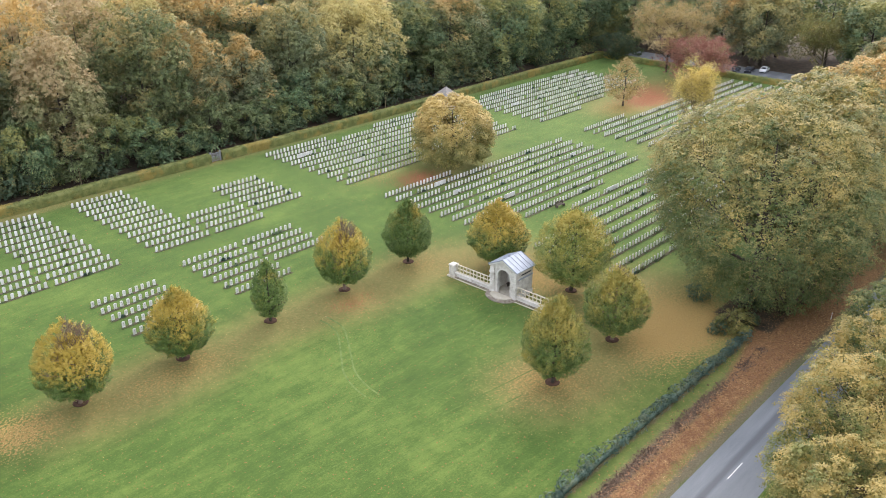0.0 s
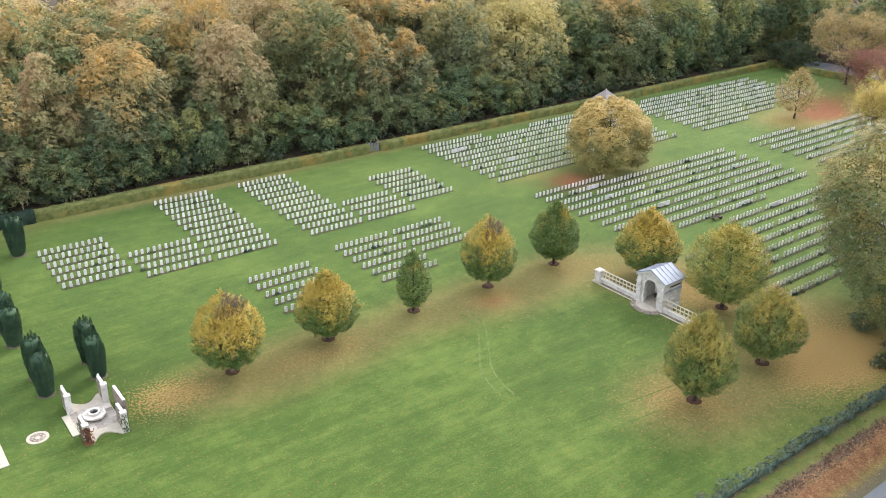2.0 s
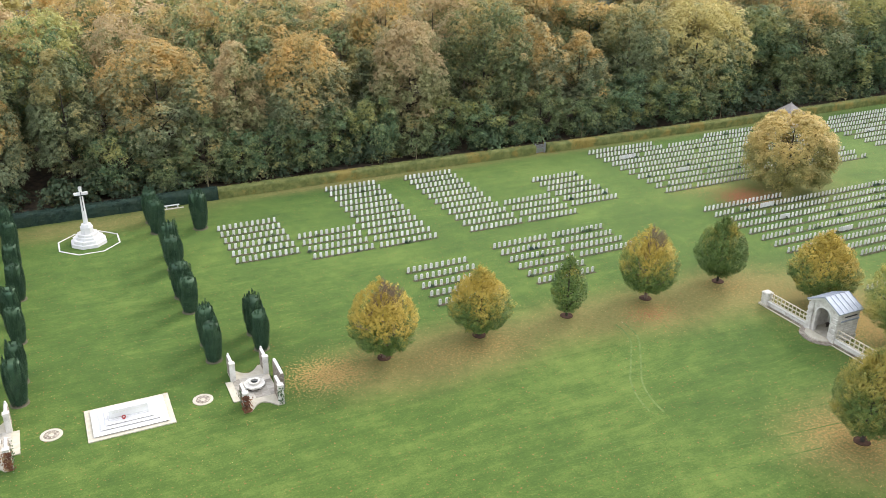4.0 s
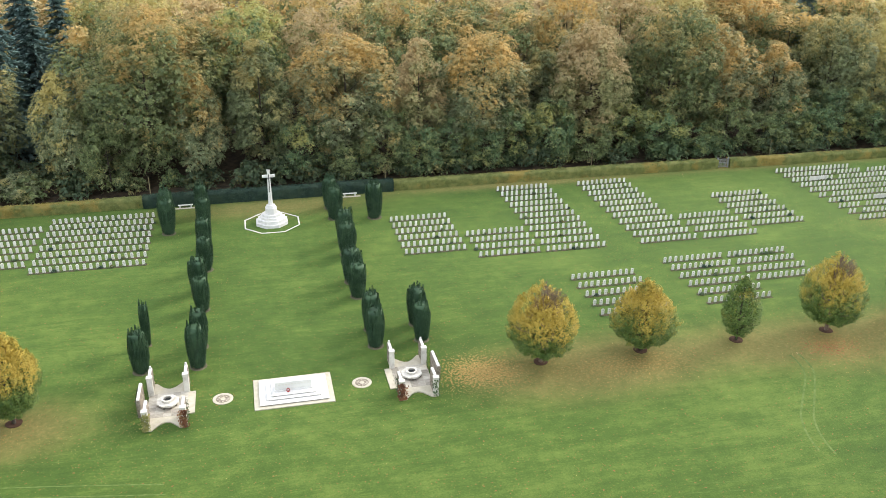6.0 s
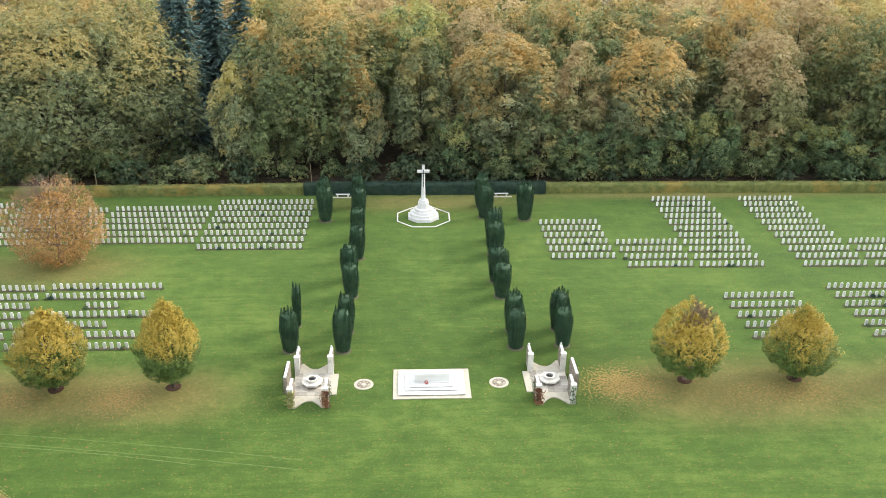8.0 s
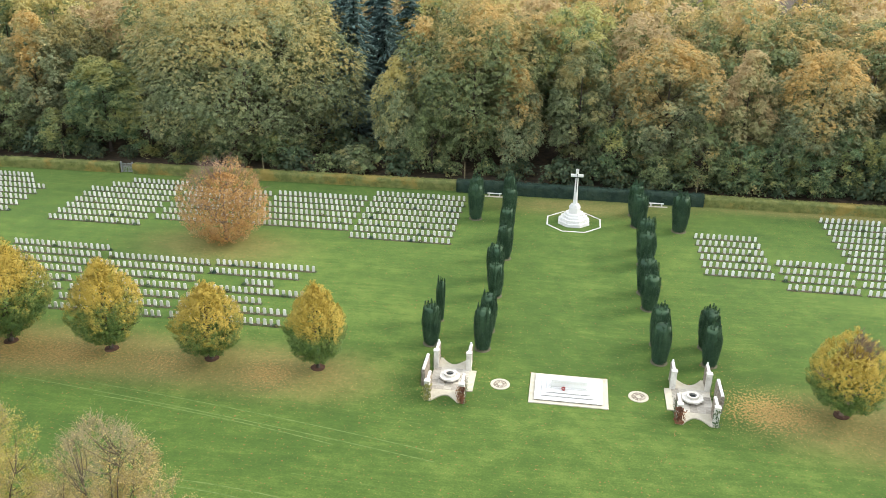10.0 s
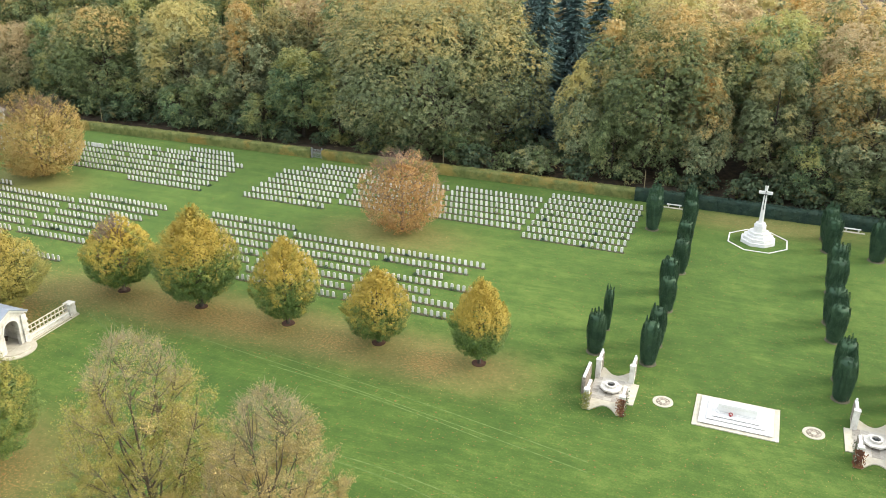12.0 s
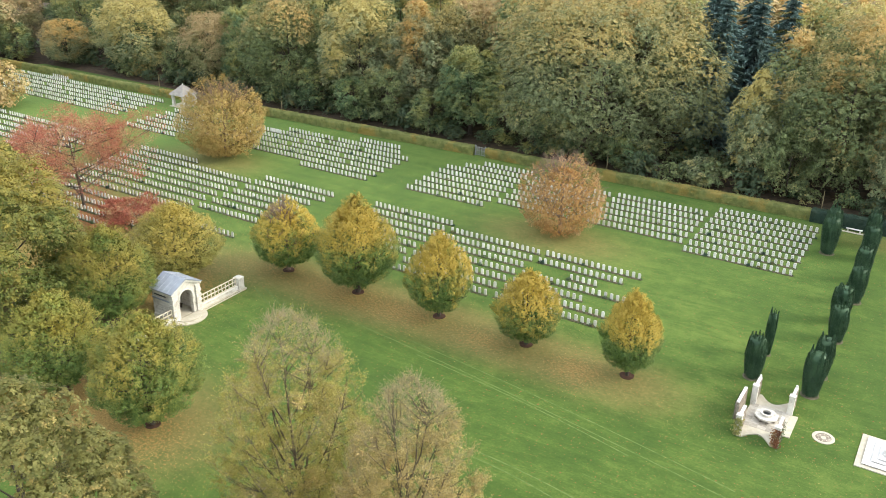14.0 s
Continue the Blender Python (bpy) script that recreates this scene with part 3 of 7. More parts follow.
def prism(bm, ring, z0, z1, ring_top=None):
    """A solid from a ring of (x, y), with another ring on top where it tapers."""
    top = ring_top or ring
    low, high = [bm.verts.new((x, y, z0)) for x, y in ring], [bm.verts.new((x, y, z1)) for x, y in top]
    n = len(ring)
    for k in range(n):
        bm.faces.new((low[k], low[(k + 1) % n], high[(k + 1) % n], high[k]))
    bm.faces.new(high)
    bm.faces.new(list(reversed(low)))
    return bm


def octagon(r, sides=8, turn=None):
    turn = math.pi / sides if turn is None else turn
    return [(r * math.cos(turn + 2 * math.pi * k / sides), r * math.sin(turn + 2 * math.pi * k / sides)) for k in range(sides)]


def tube(points, radii, sides=6):
    """Vertices and faces of a tapered tube along points."""
    pts = np.asarray(points, float)
    way = np.gradient(pts, axis=0)
    way /= np.linalg.norm(way, axis=1, keepdims=True) + 1e-9
    ref = np.array([0.0, 0.0, 1.0]) if abs(way[0][2]) < 0.9 else np.array([1.0, 0.0, 0.0])
    a = np.cross(way, ref)
    a /= np.linalg.norm(a, axis=1, keepdims=True) + 1e-9
    b = np.cross(way, a)
    ang = np.arange(sides) * 2 * np.pi / sides
    ring = pts[:, None] + np.asarray(radii)[:, None, None] * (np.cos(ang)[None, :, None] * a[:, None] + np.sin(ang)[None, :, None] * b[:, None])
    faces = [(i * sides + k, i * sides + (k + 1) % sides, (i + 1) * sides + (k + 1) % sides, (i + 1) * sides + k) for i in range(len(pts) - 1) for k in range(sides)]
    return ring.reshape(-1, 3), faces


def tubes(name, branches, material, sides=6):
    verts, faces, at = [], [], 0
    for pts, radii in branches:
        v, f = tube(pts, radii, sides)
        verts.append(v)
        faces += [tuple(i + at for i in q) for q in f]
        at += len(v)
    return mesh_from(name, np.concatenate(verts), faces, material, True)


def leaf_cards(rng, places, normals, size, aspect=0.6, fold=0.18, spread=0.45, along=None):
    """Bent four-cornered leaves at places, facing normals, each turned and sized by chance."""
    n = len(places)
    normals = normals / (np.linalg.norm(normals, axis=1, keepdims=True) + 1e-9)
    ref = rng.normal(size=(n, 3)) if along is None else along + rng.normal(scale=0.25, size=(n, 3))
    u = ref - (ref * normals).sum(1, keepdims=True) * normals
    u /= np.linalg.norm(u, axis=1, keepdims=True) + 1e-9
    v = np.cross(normals, u)
    s = (size * (1 + spread * rng.uniform(-1, 1, n)))[:, None]
    bend = normals * s * fold
    return np.stack([places - u * s * 0.5, places + v * s * 0.5 * aspect + bend, places + u * s * 0.5, places - v * s * 0.5 * aspect + bend], 1)


# ---- ground ----
# fallen-leaf patches: x, y, radius along x, radius along y, strength
LANE = [(62, -46.8, 16, 0.6, 0.5), (62, -48.3, 17, 0.75, 1.0), (100, -46.6, 18, 2.2, 0.5), (62, -49.6, 20, 0.5, 0.5)]
LITTER = [(66, -46.5, 34, 4, 0.45), (62, -49.6, 26, 0.9, 1.2), (26.7, -2, 9, 6, 1.0), (38.5, -2, 8, 6, 0.9), (50.3, -1.5, 6, 5, 0.8), (61.0, -3, 8, 6, 1.1), (73.7, -3, 8, 6, 1.0), (62.2, -33, 8, 7, 1.1), (74, -33, 8, 6, 1.0),
          (-26.7, -1.5, 8, 5.2, 0.9), (-38.5, -1.2, 9, 4.8, 1.0), (-50.3, -1.0, 9, 4.6, 1.05), (-62, -1.5, 9, 5.0, 1.1), (-74, -1.0, 9, 4.6, 1.1), (-62.2, -33, 10, 8, 1.1), (-74, -34, 10, 8, 1.2),
          (84, -15, 9, 12, 1.1), (-86, -15, 9, 12, 1.1), (86, -34, 11, 9, 1.2), (108, 22, 12, 7, 0.9), (168, 23, 12, 8, 1.1), (150, -4, 14, 9, 1.0), (195, 24, 20, 12, 1.0),
          (-49.4, 29, 12, 6, 1.0), (-116, 27, 12, 6, 1.0), (-116, 0, 14, 10, 1.2), (-100, -20, 16, 14, 1.2), (0, 53, 17, 4.5, 0.9), (120, 30, 14, 4, 0.7), (40, 56, 22, 2.0, 0.9), (110, 56, 60, 2.0, 0.8)]
LEAFY = [(19.3, -0.3, 4.4, 3.6, 0.75), (22, -1.5, 4, 2.5, 0.3), (33, -2.5, 6, 3, 0.50), (40, -2.5, 5, 3, 0.35), (60, -3.5, 4, 3, 0.8), (62, -32, 6, 5, 0.7), (81, -37.5, 7, 5, 0.85), (86, -30, 8, 7, 0.4), (74, -37, 7, 4, 0.35), (73, -2, 6, 4, 0.5), (86, -38, 8, 6, 0.5),
         (-31.5, -2.0, 3.6, 2.8, 0.85), (-43, -1.8, 4.5, 2.6, 0.66), (-53.5, -1.6, 5, 3.0, 0.72), (-63, -2.0, 7, 3.4, 0.75), (-74, -1.0, 7, 3, 0.5), (-74, -33, 8, 6, 1.0), (-64, -35.0, 8, 5, 0.8), (-84, -15, 8, 10, 0.9), (82, -15, 7, 10, 0.8),
         (168, 22, 9, 6, 0.8), (150, -4, 10, 7, 0.7), (195, 22, 18, 9, 0.6), (-100, -15, 14, 14, 0.9), (45, 57, 12, 1.2, 0.6), (96, 28, 9, 3, 0.5), (-14.5, -0.5, 5, 5, 0.1)]
REDDY = [(59.8, -4.0, 3.5, 2.2, 0.5), (177, 21, 8, 4.5, 1.1), (100, 22.5, 6, 4.5, 0.9), (185, 27, 12, 6, 0.8), (84, 57, 8, 1.3, 0.7), (-120, 0, 9, 6, 0.7), (-108, -4, 8, 5, 0.8), (60, 56.5, 6, 1.0, 0.5)]


def patch_sum(x, y, rows):
    total = np.zeros_like(x)
    for cx, cy, rx, ry, s in rows:
        total += s * np.exp(-(((x - cx) / rx) ** 2 + ((y - cy) / ry) ** 2))
    return np.clip(total, 0, 1.3)


def build_ground():
    xs = np.concatenate([[-3000, -1500, -800, -450], np.arange(-300, 361, 1.5), [500, 900, 1600, 3000]])
    ys = np.concatenate([[-3000, -1500, -700, -300, -150], np.arange(-90, 141, 1.5), [220, 400, 900, 1600, 3000]])
    gx, gy = np.meshgrid(xs, ys)
    gz = np.zeros_like(gx)
    verge = np.exp(-(((gy + 47.6) / 1.6) ** 2)) * 0.35 * (np.abs(gx) < 320)
    gz += verge
    n, m = len(ys), len(xs)
    idx = np.arange(n * m).reshape(n, m)
    faces = np.stack([idx[:-1, :-1], idx[:-1, 1:], idx[1:, 1:], idx[1:, :-1]], -1).reshape(-1, 4)
    me = mesh_from("ground", np.stack([gx, gy, gz], -1).reshape(-1, 3), faces.tolist(), M["grass"], True)
    x, y = gx.ravel(), gy.ravel()
    leafy = patch_sum(x, y, LEAFY)
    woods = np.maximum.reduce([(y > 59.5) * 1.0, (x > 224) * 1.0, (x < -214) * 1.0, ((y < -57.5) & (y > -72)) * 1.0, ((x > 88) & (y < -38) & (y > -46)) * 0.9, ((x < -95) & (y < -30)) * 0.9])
    # under the western trees: dark leaf litter, canopy shade included in the colour
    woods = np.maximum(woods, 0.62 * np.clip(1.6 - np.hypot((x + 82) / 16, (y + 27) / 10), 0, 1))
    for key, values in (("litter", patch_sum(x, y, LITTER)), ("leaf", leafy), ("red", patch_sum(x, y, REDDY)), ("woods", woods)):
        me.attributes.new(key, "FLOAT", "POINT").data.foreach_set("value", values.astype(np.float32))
    return tagged(new("ground", me), "mown green lawn with drifts of fallen autumn leaves", "ground", kind="structure")


build_ground()

road = part("road", boxes([(-420, 420, -56.6, -51.0, -0.1, 0.02)]), M["asphalt"], None)
tagged(road, "worn grey asphalt country road beside the verge", "road", kind="structure")
for k in range(-20, 24):
    mark = part("road_marking", boxes([(59.9 + 18.0 * k, 62.9 + 18.0 * k, -53.615, -53.53, 0.012, 0.026)]), M["paint"], road)


def clods():
    """Lumps of turned earth on the verge between the grass and the leaves."""
    rng = np.random.default_rng(21)
    n = 3600
    at = np.stack([rng.uniform(40, 84, n), -46.7 + rng.normal(0, 0.42, n), np.full(n, 0.26)], 1)
    at = at[rng.random(n) < 0.25 + 0.75 * (np.sin(at[:, 0] * 0.9) + np.sin(at[:, 0] * 0.37 + 1) > -0.4)]
    n = len(at)
    shape = np.array([(1, 0, 0), (-1, 0, 0), (0, 1, 0), (0, -1, 0), (0, 0, 1), (0, 0, -1)], float)
    size = rng.uniform(0.03, 0.12, (n, 1, 1)) * rng.uniform(0.6, 1.3, (n, 1, 3))
    a = rng.uniform(0, 6.28, n)
    turn = np.stack([np.stack([np.cos(a), -np.sin(a), 0 * a], 1), np.stack([np.sin(a), np.cos(a), 0 * a], 1), np.stack([0 * a, 0 * a, 1 + 0 * a], 1)], 1)
    verts = np.einsum("nij,nkj->nki", turn, shape[None] * size * rng.uniform(0.7, 1.2, (n, 6, 1))) + at[:, None]
    tri = [(0, 2, 4), (2, 1, 4), (1, 3, 4), (3, 0, 4), (2, 0, 5), (1, 2, 5), (3, 1, 5), (0, 3, 5)]
    faces = [tuple(6 * k + i for i in f) for k in range(n) for f in tri]
    tagged(new("clods", mesh_from("clods", verts.reshape(-1, 3), faces, M["soil"])), "lumpy brown clods of turned earth on the verge", "soil", kind="stuff")


clods()


def ribbon(name, points, width, material, z=0.006):
    pts = np.asarray(points, float)
    way = np.gradient(pts, axis=0)
    side = np.stack([-way[:, 1], way[:, 0]], 1)
    side /= np.linalg.norm(side, axis=1, keepdims=True)
    verts = np.concatenate([np.c_[pts + side * width / 2, np.full(len(pts), z)], np.c_[pts - side * width / 2, np.full(len(pts), z)]])
    n = len(pts)
    return mesh_from(name, verts, [(i, n + i, n + i + 1, i + 1) for i in range(n - 1)], material)


def bend(a, b, c, n=16):
    t = np.linspace(0, 1, n)[:, None]
    return (1 - t) ** 2 * np.array(a) + 2 * t * (1 - t) * np.array(b) + t**2 * np.array(c)


def track_material(name, low, high):
    n = Nodes(name, 0.95)
    return n.colour(n.ramp(n.noise(n.place(), 1.6, 4, 0.75), [(0.35, low), (0.65, high)]))


M["track"] = track_material("pressed_grass", (0.062, 0.110, 0.022), (0.145, 0.190, 0.060))
M["mown_line"] = track_material("mown_line", (0.046, 0.088, 0.014), (0.100, 0.150, 0.034))
TRACKS = [np.concatenate([bend((54.4, -4.5), (54.6, -7.2), (53.1, -9.3)), bend((53.1, -9.3), (51.2, -11.8), (48.9, -14.7))[1:], bend((48.9, -14.7), (47.2, -17.4), (47.0, -20.4))[1:]]),
          np.concatenate([bend((55.4, -4.3), (55.7, -7.0), (54.5, -8.9)), bend((54.5, -8.9), (52.4, -12.0), (50.0, -15.2))[1:], bend((50.0, -15.2), (48.3, -17.9), (48.2, -21.2))[1:]]),
          np.concatenate([bend((-73.6, -6.6), (-71.4, -7.9), (-68.0, -9.4)), bend((-68.0, -9.4), (-64.5, -10.6), (-60.5, -10.2))[1:]]), np.concatenate([bend((-72.4, -6.0), (-70.2, -7.1), (-67.3, -8.5)), bend((-67.3, -8.5), (-64.0, -9.4), (-59.5, -8.6))[1:]])]
for x0, y0, x1, y1 in ((-60, -6.5, -11.8, -13.7), (-49.5, -6.6, -12.0, -12.3), (-47.5, -8.7, -21.5, -12.7), (-31, -6.6, -12.8, -8.5), (-33.2, -19.7, -18.0, -21.8), (-33.6, -20.6, -21.0, -22.6), (-24, -17.3, 4, -20.4)):
    TRACKS.append(bend((x0, y0), ((x0 + x1) / 2, (y0 + y1) / 2 + 0.9), (x1, y1)))
for x0, y0, x1, y1 in ((32, -23.2, 66, -27.1), (33, -22.2, 64, -25.4), (34, -26.0, 63, -29.9), (28, -27.9, 58, -32.0)):
    TRACKS.append(bend((x0, y0), ((x0 + x1) / 2, (y0 + y1) / 2 - 0.3), (x1, y1)))
for k, pts in enumerate(TRACKS):
    strong = k < 4 or pts[0][0] < -32
    tagged(new("tyre_track", ribbon("tyre_track", pts, 0.2 if k < 4 else 0.13, M["track" if strong else "mown_line"])), "faint pale wheel track pressed into the lawn", "track", "wheel tracks", "structure")


# ---- hedges ----
def hedge(name, x0, x1, y0, y1, height, material, seed, leaf, per_m2, label, ragged=0.06, bow=None):
    """A clipped hedge: a solid uneven core under a coat of leaves; bow gives the line that it follows as offsets along y."""
    rng = np.random.default_rng(seed)
    ob = thing(name, (0, 0, 0), label, "hedge")
    length, depth = x1 - x0, y1 - y0
    n = max(4, int(length / 1.5))
    ring = np.array([(0.02, 0), (0.0, 0.7), (0.05, 1), (0.95, 1), (1.0, 0.7), (0.98, 0)])
    verts = []
    for x in np.linspace(x0, x1, n):
        for a, b in ring:
            verts.append((x, y0 + (bow(x) if bow else 0) + a * depth + rng.normal(0, ragged), b * height + (rng.normal(0, ragged) if b else 0)))
    k = len(ring)
    faces = [(i * k + j, i * k + j + 1, (i + 1) * k + j + 1, (i + 1) * k + j) for i in range(n - 1) for j in range(k - 1)]
    faces += [tuple(range(k)), tuple(range((n - 1) * k, n * k))[::-1]]
    mesh_part("core", mesh_from("core", verts, faces, material, True), ob)
    coats = []
    for share, base, normal in ((height, 0, (0, -1, 0.3)), (depth, 1, (0, -0.2, 1)), (height * 0.5, 2, (0, 1, 0.3))):
        count = int(length * share * per_m2)
        x, s = rng.uniform(x0, x1, count), rng.uniform(0, 1, count)
        lump = ragged * 1.5 * np.sin(x * 2.1 + seed) * np.cos(x * 0.7)
        if base == 0:
            p = np.stack([x, y0 - 0.03 + lump + rng.normal(0, ragged, count), s * height], 1)
        elif base == 1:
            p = np.stack([x, y0 + s * depth, height + 0.03 + lump + rng.normal(0, ragged, count)], 1)
        else:
            p = np.stack([x, y1 + 0.03 + rng.normal(0, ragged, count), (0.5 + 0.5 * s) * height], 1)
        if bow:
            p[:, 1] += bow(x)
        coats.append(leaf_cards(rng, p, np.array(normal) + rng.normal(0, 0.45, (count, 3)), leaf, 0.7))
    mesh_part("foliage", quads("foliage", np.concatenate(coats), material), ob)
    return ob


def boundary(x):
    """How far the boundary lies off its straight line; its western end bends towards the road."""
    return np.interp(x, [-216, -175, -125, -95, -50, -20, 60, 95, 130, 195], [-5.0, -4.6, -2.6, -1.6, -0.6, 0.0, -0.2, -0.9, -0.8, 0.0])


hedge("boundary_hedge", 20.5, 79.9, 56.8, 58.1, 1.62, M["hedge"], 11, 0.20, 30, "clipped yellow-green hornbeam hedge before the woods", ragged=0.035, bow=boundary)
hedge("boundary_hedge", 82.2, 213, 56.8, 58.1, 1.62, M["hedge"], 12, 0.24, 20, "clipped yellow-green hornbeam hedge before the woods", ragged=0.035, bow=boundary)
hedge("boundary_hedge", -76.0, -19.5, 56.8, 58.1, 1.62, M["hedge"], 13, 0.20, 30, "clipped olive and gold hornbeam hedge before the woods", ragged=0.035, bow=boundary)
hedge("boundary_hedge", -236, -78.4, 56.8, 58.1, 1.62, M["hedge"], 14, 0.24, 20, "clipped olive and gold hornbeam hedge before the woods", ragged=0.035, bow=boundary)
hedge("yew_hedge", -19.4, 20.4, 56.4, 57.7, 1.95, M["hedge_dark"], 15, 0.26, 22, "tall dark green clipped yew hedge behind the cross", ragged=0.03)


def low_hedge(x0, x1, y):
    rng = np.random.default_rng(16)
    ob = thing("low_hedge", (0, 0, 0), "low dark blue-green hedge of clumped shrubs along the verge", "hedge")
    cards = []
    x = x0
    while x < x1:
        c = np.array([x + rng.normal(0, 0.15), y + rng.normal(0, 0.22), 0.42])
        r = rng.uniform(0.50, 1.05)
        d = unit(rng.normal(size=(190, 3)) + np.array([0, 0, 0.5]))
        cards.append(leaf_cards(rng, c + d * r * np.array([1, 1, 0.95]) * rng.uniform(0.72, 1.1, (190, 1)), d + rng.normal(0, 0.35, (190, 3)), 0.20, 0.7))
        x += r * rng.uniform(1.35, 2.1)
    pts = np.stack([np.linspace(x0, x1, 60), np.full(60, y), np.full(60, 0.16)], 1)
    mesh_part("core", tubes("core", [(pts, np.full(60, 0.24))], M["hedge_low"], 7), ob)
    cards = np.concatenate(cards)
    mesh_part("foliage", quads("foliage", cards[cards[:, :, 2].min(axis=1) > 0.0], M["hedge_low"]), ob)


def unit(v):
    return v / (np.linalg.norm(v, axis=-1, keepdims=True) + 1e-9)


low_hedge(-8, 86, -43.9)
side = hedge("boundary_hedge", -62, 10, -0.6, 0.6, 1.5, M["hedge"], 17, 0.30, 10, "clipped hedge in front of the car park")
side.matrix_basis = pose(213.4, -2, 0, 0, 0, -90)


def gate(x):
    g = thing("gate", (x, 57.3 + float(boundary(x)), 0), "grey painted double gate set in the boundary hedge", "gate", "hedge gates")
    for s in (-1, 1):
        part("gate_post", boxes([(s * 1.05 - 0.12, s * 1.05 + 0.12, -0.12, 0.12, 0, 1.95)], 0.02), M["gate_grey"], g)
        part("gate_leaf", boxes([(min(s * 0.05, s * 0.9), max(s * 0.05, s * 0.9), -0.03, 0.03, z, z + 0.08) for z in (0.15, 0.95, 1.6)]
                                + [(s * (0.1 + 0.13 * k) - 0.02, s * (0.1 + 0.13 * k) + 0.02, -0.02, 0.02, 0.1, 1.7) for k in range(7)]), M["gate_grey"], g)
    return g


gate(81.0), gate(-77.2)


# ---- headstones ----
def headstone_mesh(width=0.38, height=0.81, thick=0.085, rise=0.07):
    outline = [(-width / 2, 0)] + [(-width / 2 + width * k / 6, height - rise + rise * math.sin(math.pi * k / 6)) for k in range(7)] + [(width / 2, 0)]
    n = len(outline)
    verts = [(x, -thick / 2, z) for x, z in outline] + [(x, thick / 2, z) for x, z in outline]
    faces = [tuple(range(n)), tuple(range(2 * n - 1, n - 1, -1))]
    faces += [(k, n + k, n + k + 1, k + 1) for k in range(n - 1)]
    return verts, faces


def stone_material():
    n = Nodes("headstone_stone", 0.85)
    p = n.place()
    own = n.node("ShaderNodeNewGeometry").outputs["Random Per Island"]
    cool = n.mix(own, (0.56, 0.55, 0.51, 1), (0.76, 0.75, 0.71, 1))
    stain = n.step(n.noise(p, 2.5, 4, 0.7), 0.55, 0.8)
    n.bump(n.noise(p, 30, 2), 0.1)
    return n.colour(n.mix(n.math("MULTIPLY", stain, 0.4), cool, (0.42, 0.41, 0.34, 1)))


M["headstone"] = stone_material()
HV, HF = headstone_mesh()
HV = np.array(HV)
# flat badge and lettering block on each face, the shadow of the cuts painted grey
CUT_SHADE = plain("lettering_shade", [(0.3, (0.30, 0.29, 0.26)), (0.7, (0.42, 0.41, 0.37))], 6, 0.9, 0.1)


def rows_of(x0, x1, y_top, count, pitch=2.49):
    return [(y_top - pitch * k, x0, x1) for k in range(count)]


NEAR_BLOCKS = [rows_of(37.6, 46.0, 18.65, 5), rows_of(51.9, 60.2, 21.0, 6, 2.44), rows_of(61.7, 70.0, 21.0, 4, 2.46), rows_of(-31.8, -17.6, 52.6, 8, 2.5)]
FAR_BLOCKS = [
    rows_of(17.7, 26.1, 43.4, 6, 2.47), rows_of(27.7, 36.1, 35.7, 4, 2.52), rows_of(37.5, 45.9, 53.1, 11, 2.51), rows_of(51.8, 60.1, 53.0, 11, 2.51),
    rows_of(61.7, 69.9, 35.5, 4, 2.57), rows_of(71.5, 79.8, 43.1, 6, 2.46),
    [(52.1, 89.2, 103.5), (52.1, 117, 131), (49.6, 89.2, 104), (49.6, 106, 133)] + rows_of(89.2, 136, 47.1, 8, 2.52),
    [(20.0, 89.2, 105)] + rows_of(89.2, 135.5, 17.5, 7, 2.48) + [(0.1, 98, 135.5), (-2.3, 98, 119.5)],
    [(-5.5, 106, 134), (-7.9, 106, 133)] + rows_of(89.5, 134, -10.4, 7, 2.48),
    [(51.5, 151, 192)] + rows_of(144.4, 192, 49, 7, 2.5) + [(31.5, 144.4, 172.8), (29.0, 144.4, 159.5)],
    [(18.0, 144.8, 160)] + rows_of(144.5, 209, 15.5, 6, 2.54),
    rows_of(-47.5, -33.2, 50.0, 6, 2.5), rows_of(-62.5, -49.0, 49.5, 6, 2.5),
    [(51.6, -73.5, -64.2), (49.2, -76, -64.2)] + rows_of(-78.4, -64.2, 46.7, 6, 2.5),
    [(51.0, -101, -92), (48.5, -117, -90.2)] + rows_of(-125, -86.8, 46.1, 5, 2.5) + [(33.6, -101, -86.8)],
    rows_of(-147, -133.4, 45.5, 6, 2.5), rows_of(-208, -155.7, 49.5, 6, 2.45) + [(51.3, -197.7, -192)],
    [(24.8, -77.8, -63.9), (22.4, -76.5, -63.9), (20.0, -74, -63.9), (17.6, -72, -64), (15.1, -70, -64), (12.7, -67, -64)],
    rows_of(-62.4, -48.4, 22.6, 7, 2.45),
    [(22.9, -47.1, -33.9), (20.3, -47, -35.4), (17.8, -41.2, -37.9), (15.5, -47, -33.1), (13.0, -47, -37.8), (10.6, -47, -33.8), (8.0, -46.9, -33.7)],
    rows_of(-131.7, -117.2, 24.0, 8, 2.45) + [(3.6, -131, -100), (0.9, -131, -103), (-1.6, -131, -103), (-4.1, -131, -106)],
    [(21.5, -116.2, -101.9), (19.0, -115.9, -102.5)] + rows_of(-116, -102.2, 16.6, 4, 2.45) + [(7.0, -116, -101.5)],
    [(24.3, -100.6, -86.3), (21.8, -100.6, -86.1), (19.3, -100.4, -87), (16.8, -100.6, -87.2), (14.4, -100.5, -88.1), (11.9, -100.3, -89.2), (9.3, -100.4, -88.7), (3.5, -98.1, -87.7)],
    rows_of(-205, -143, 24.5, 8, 2.5),
]
rng_stone = np.random.default_rng(5)


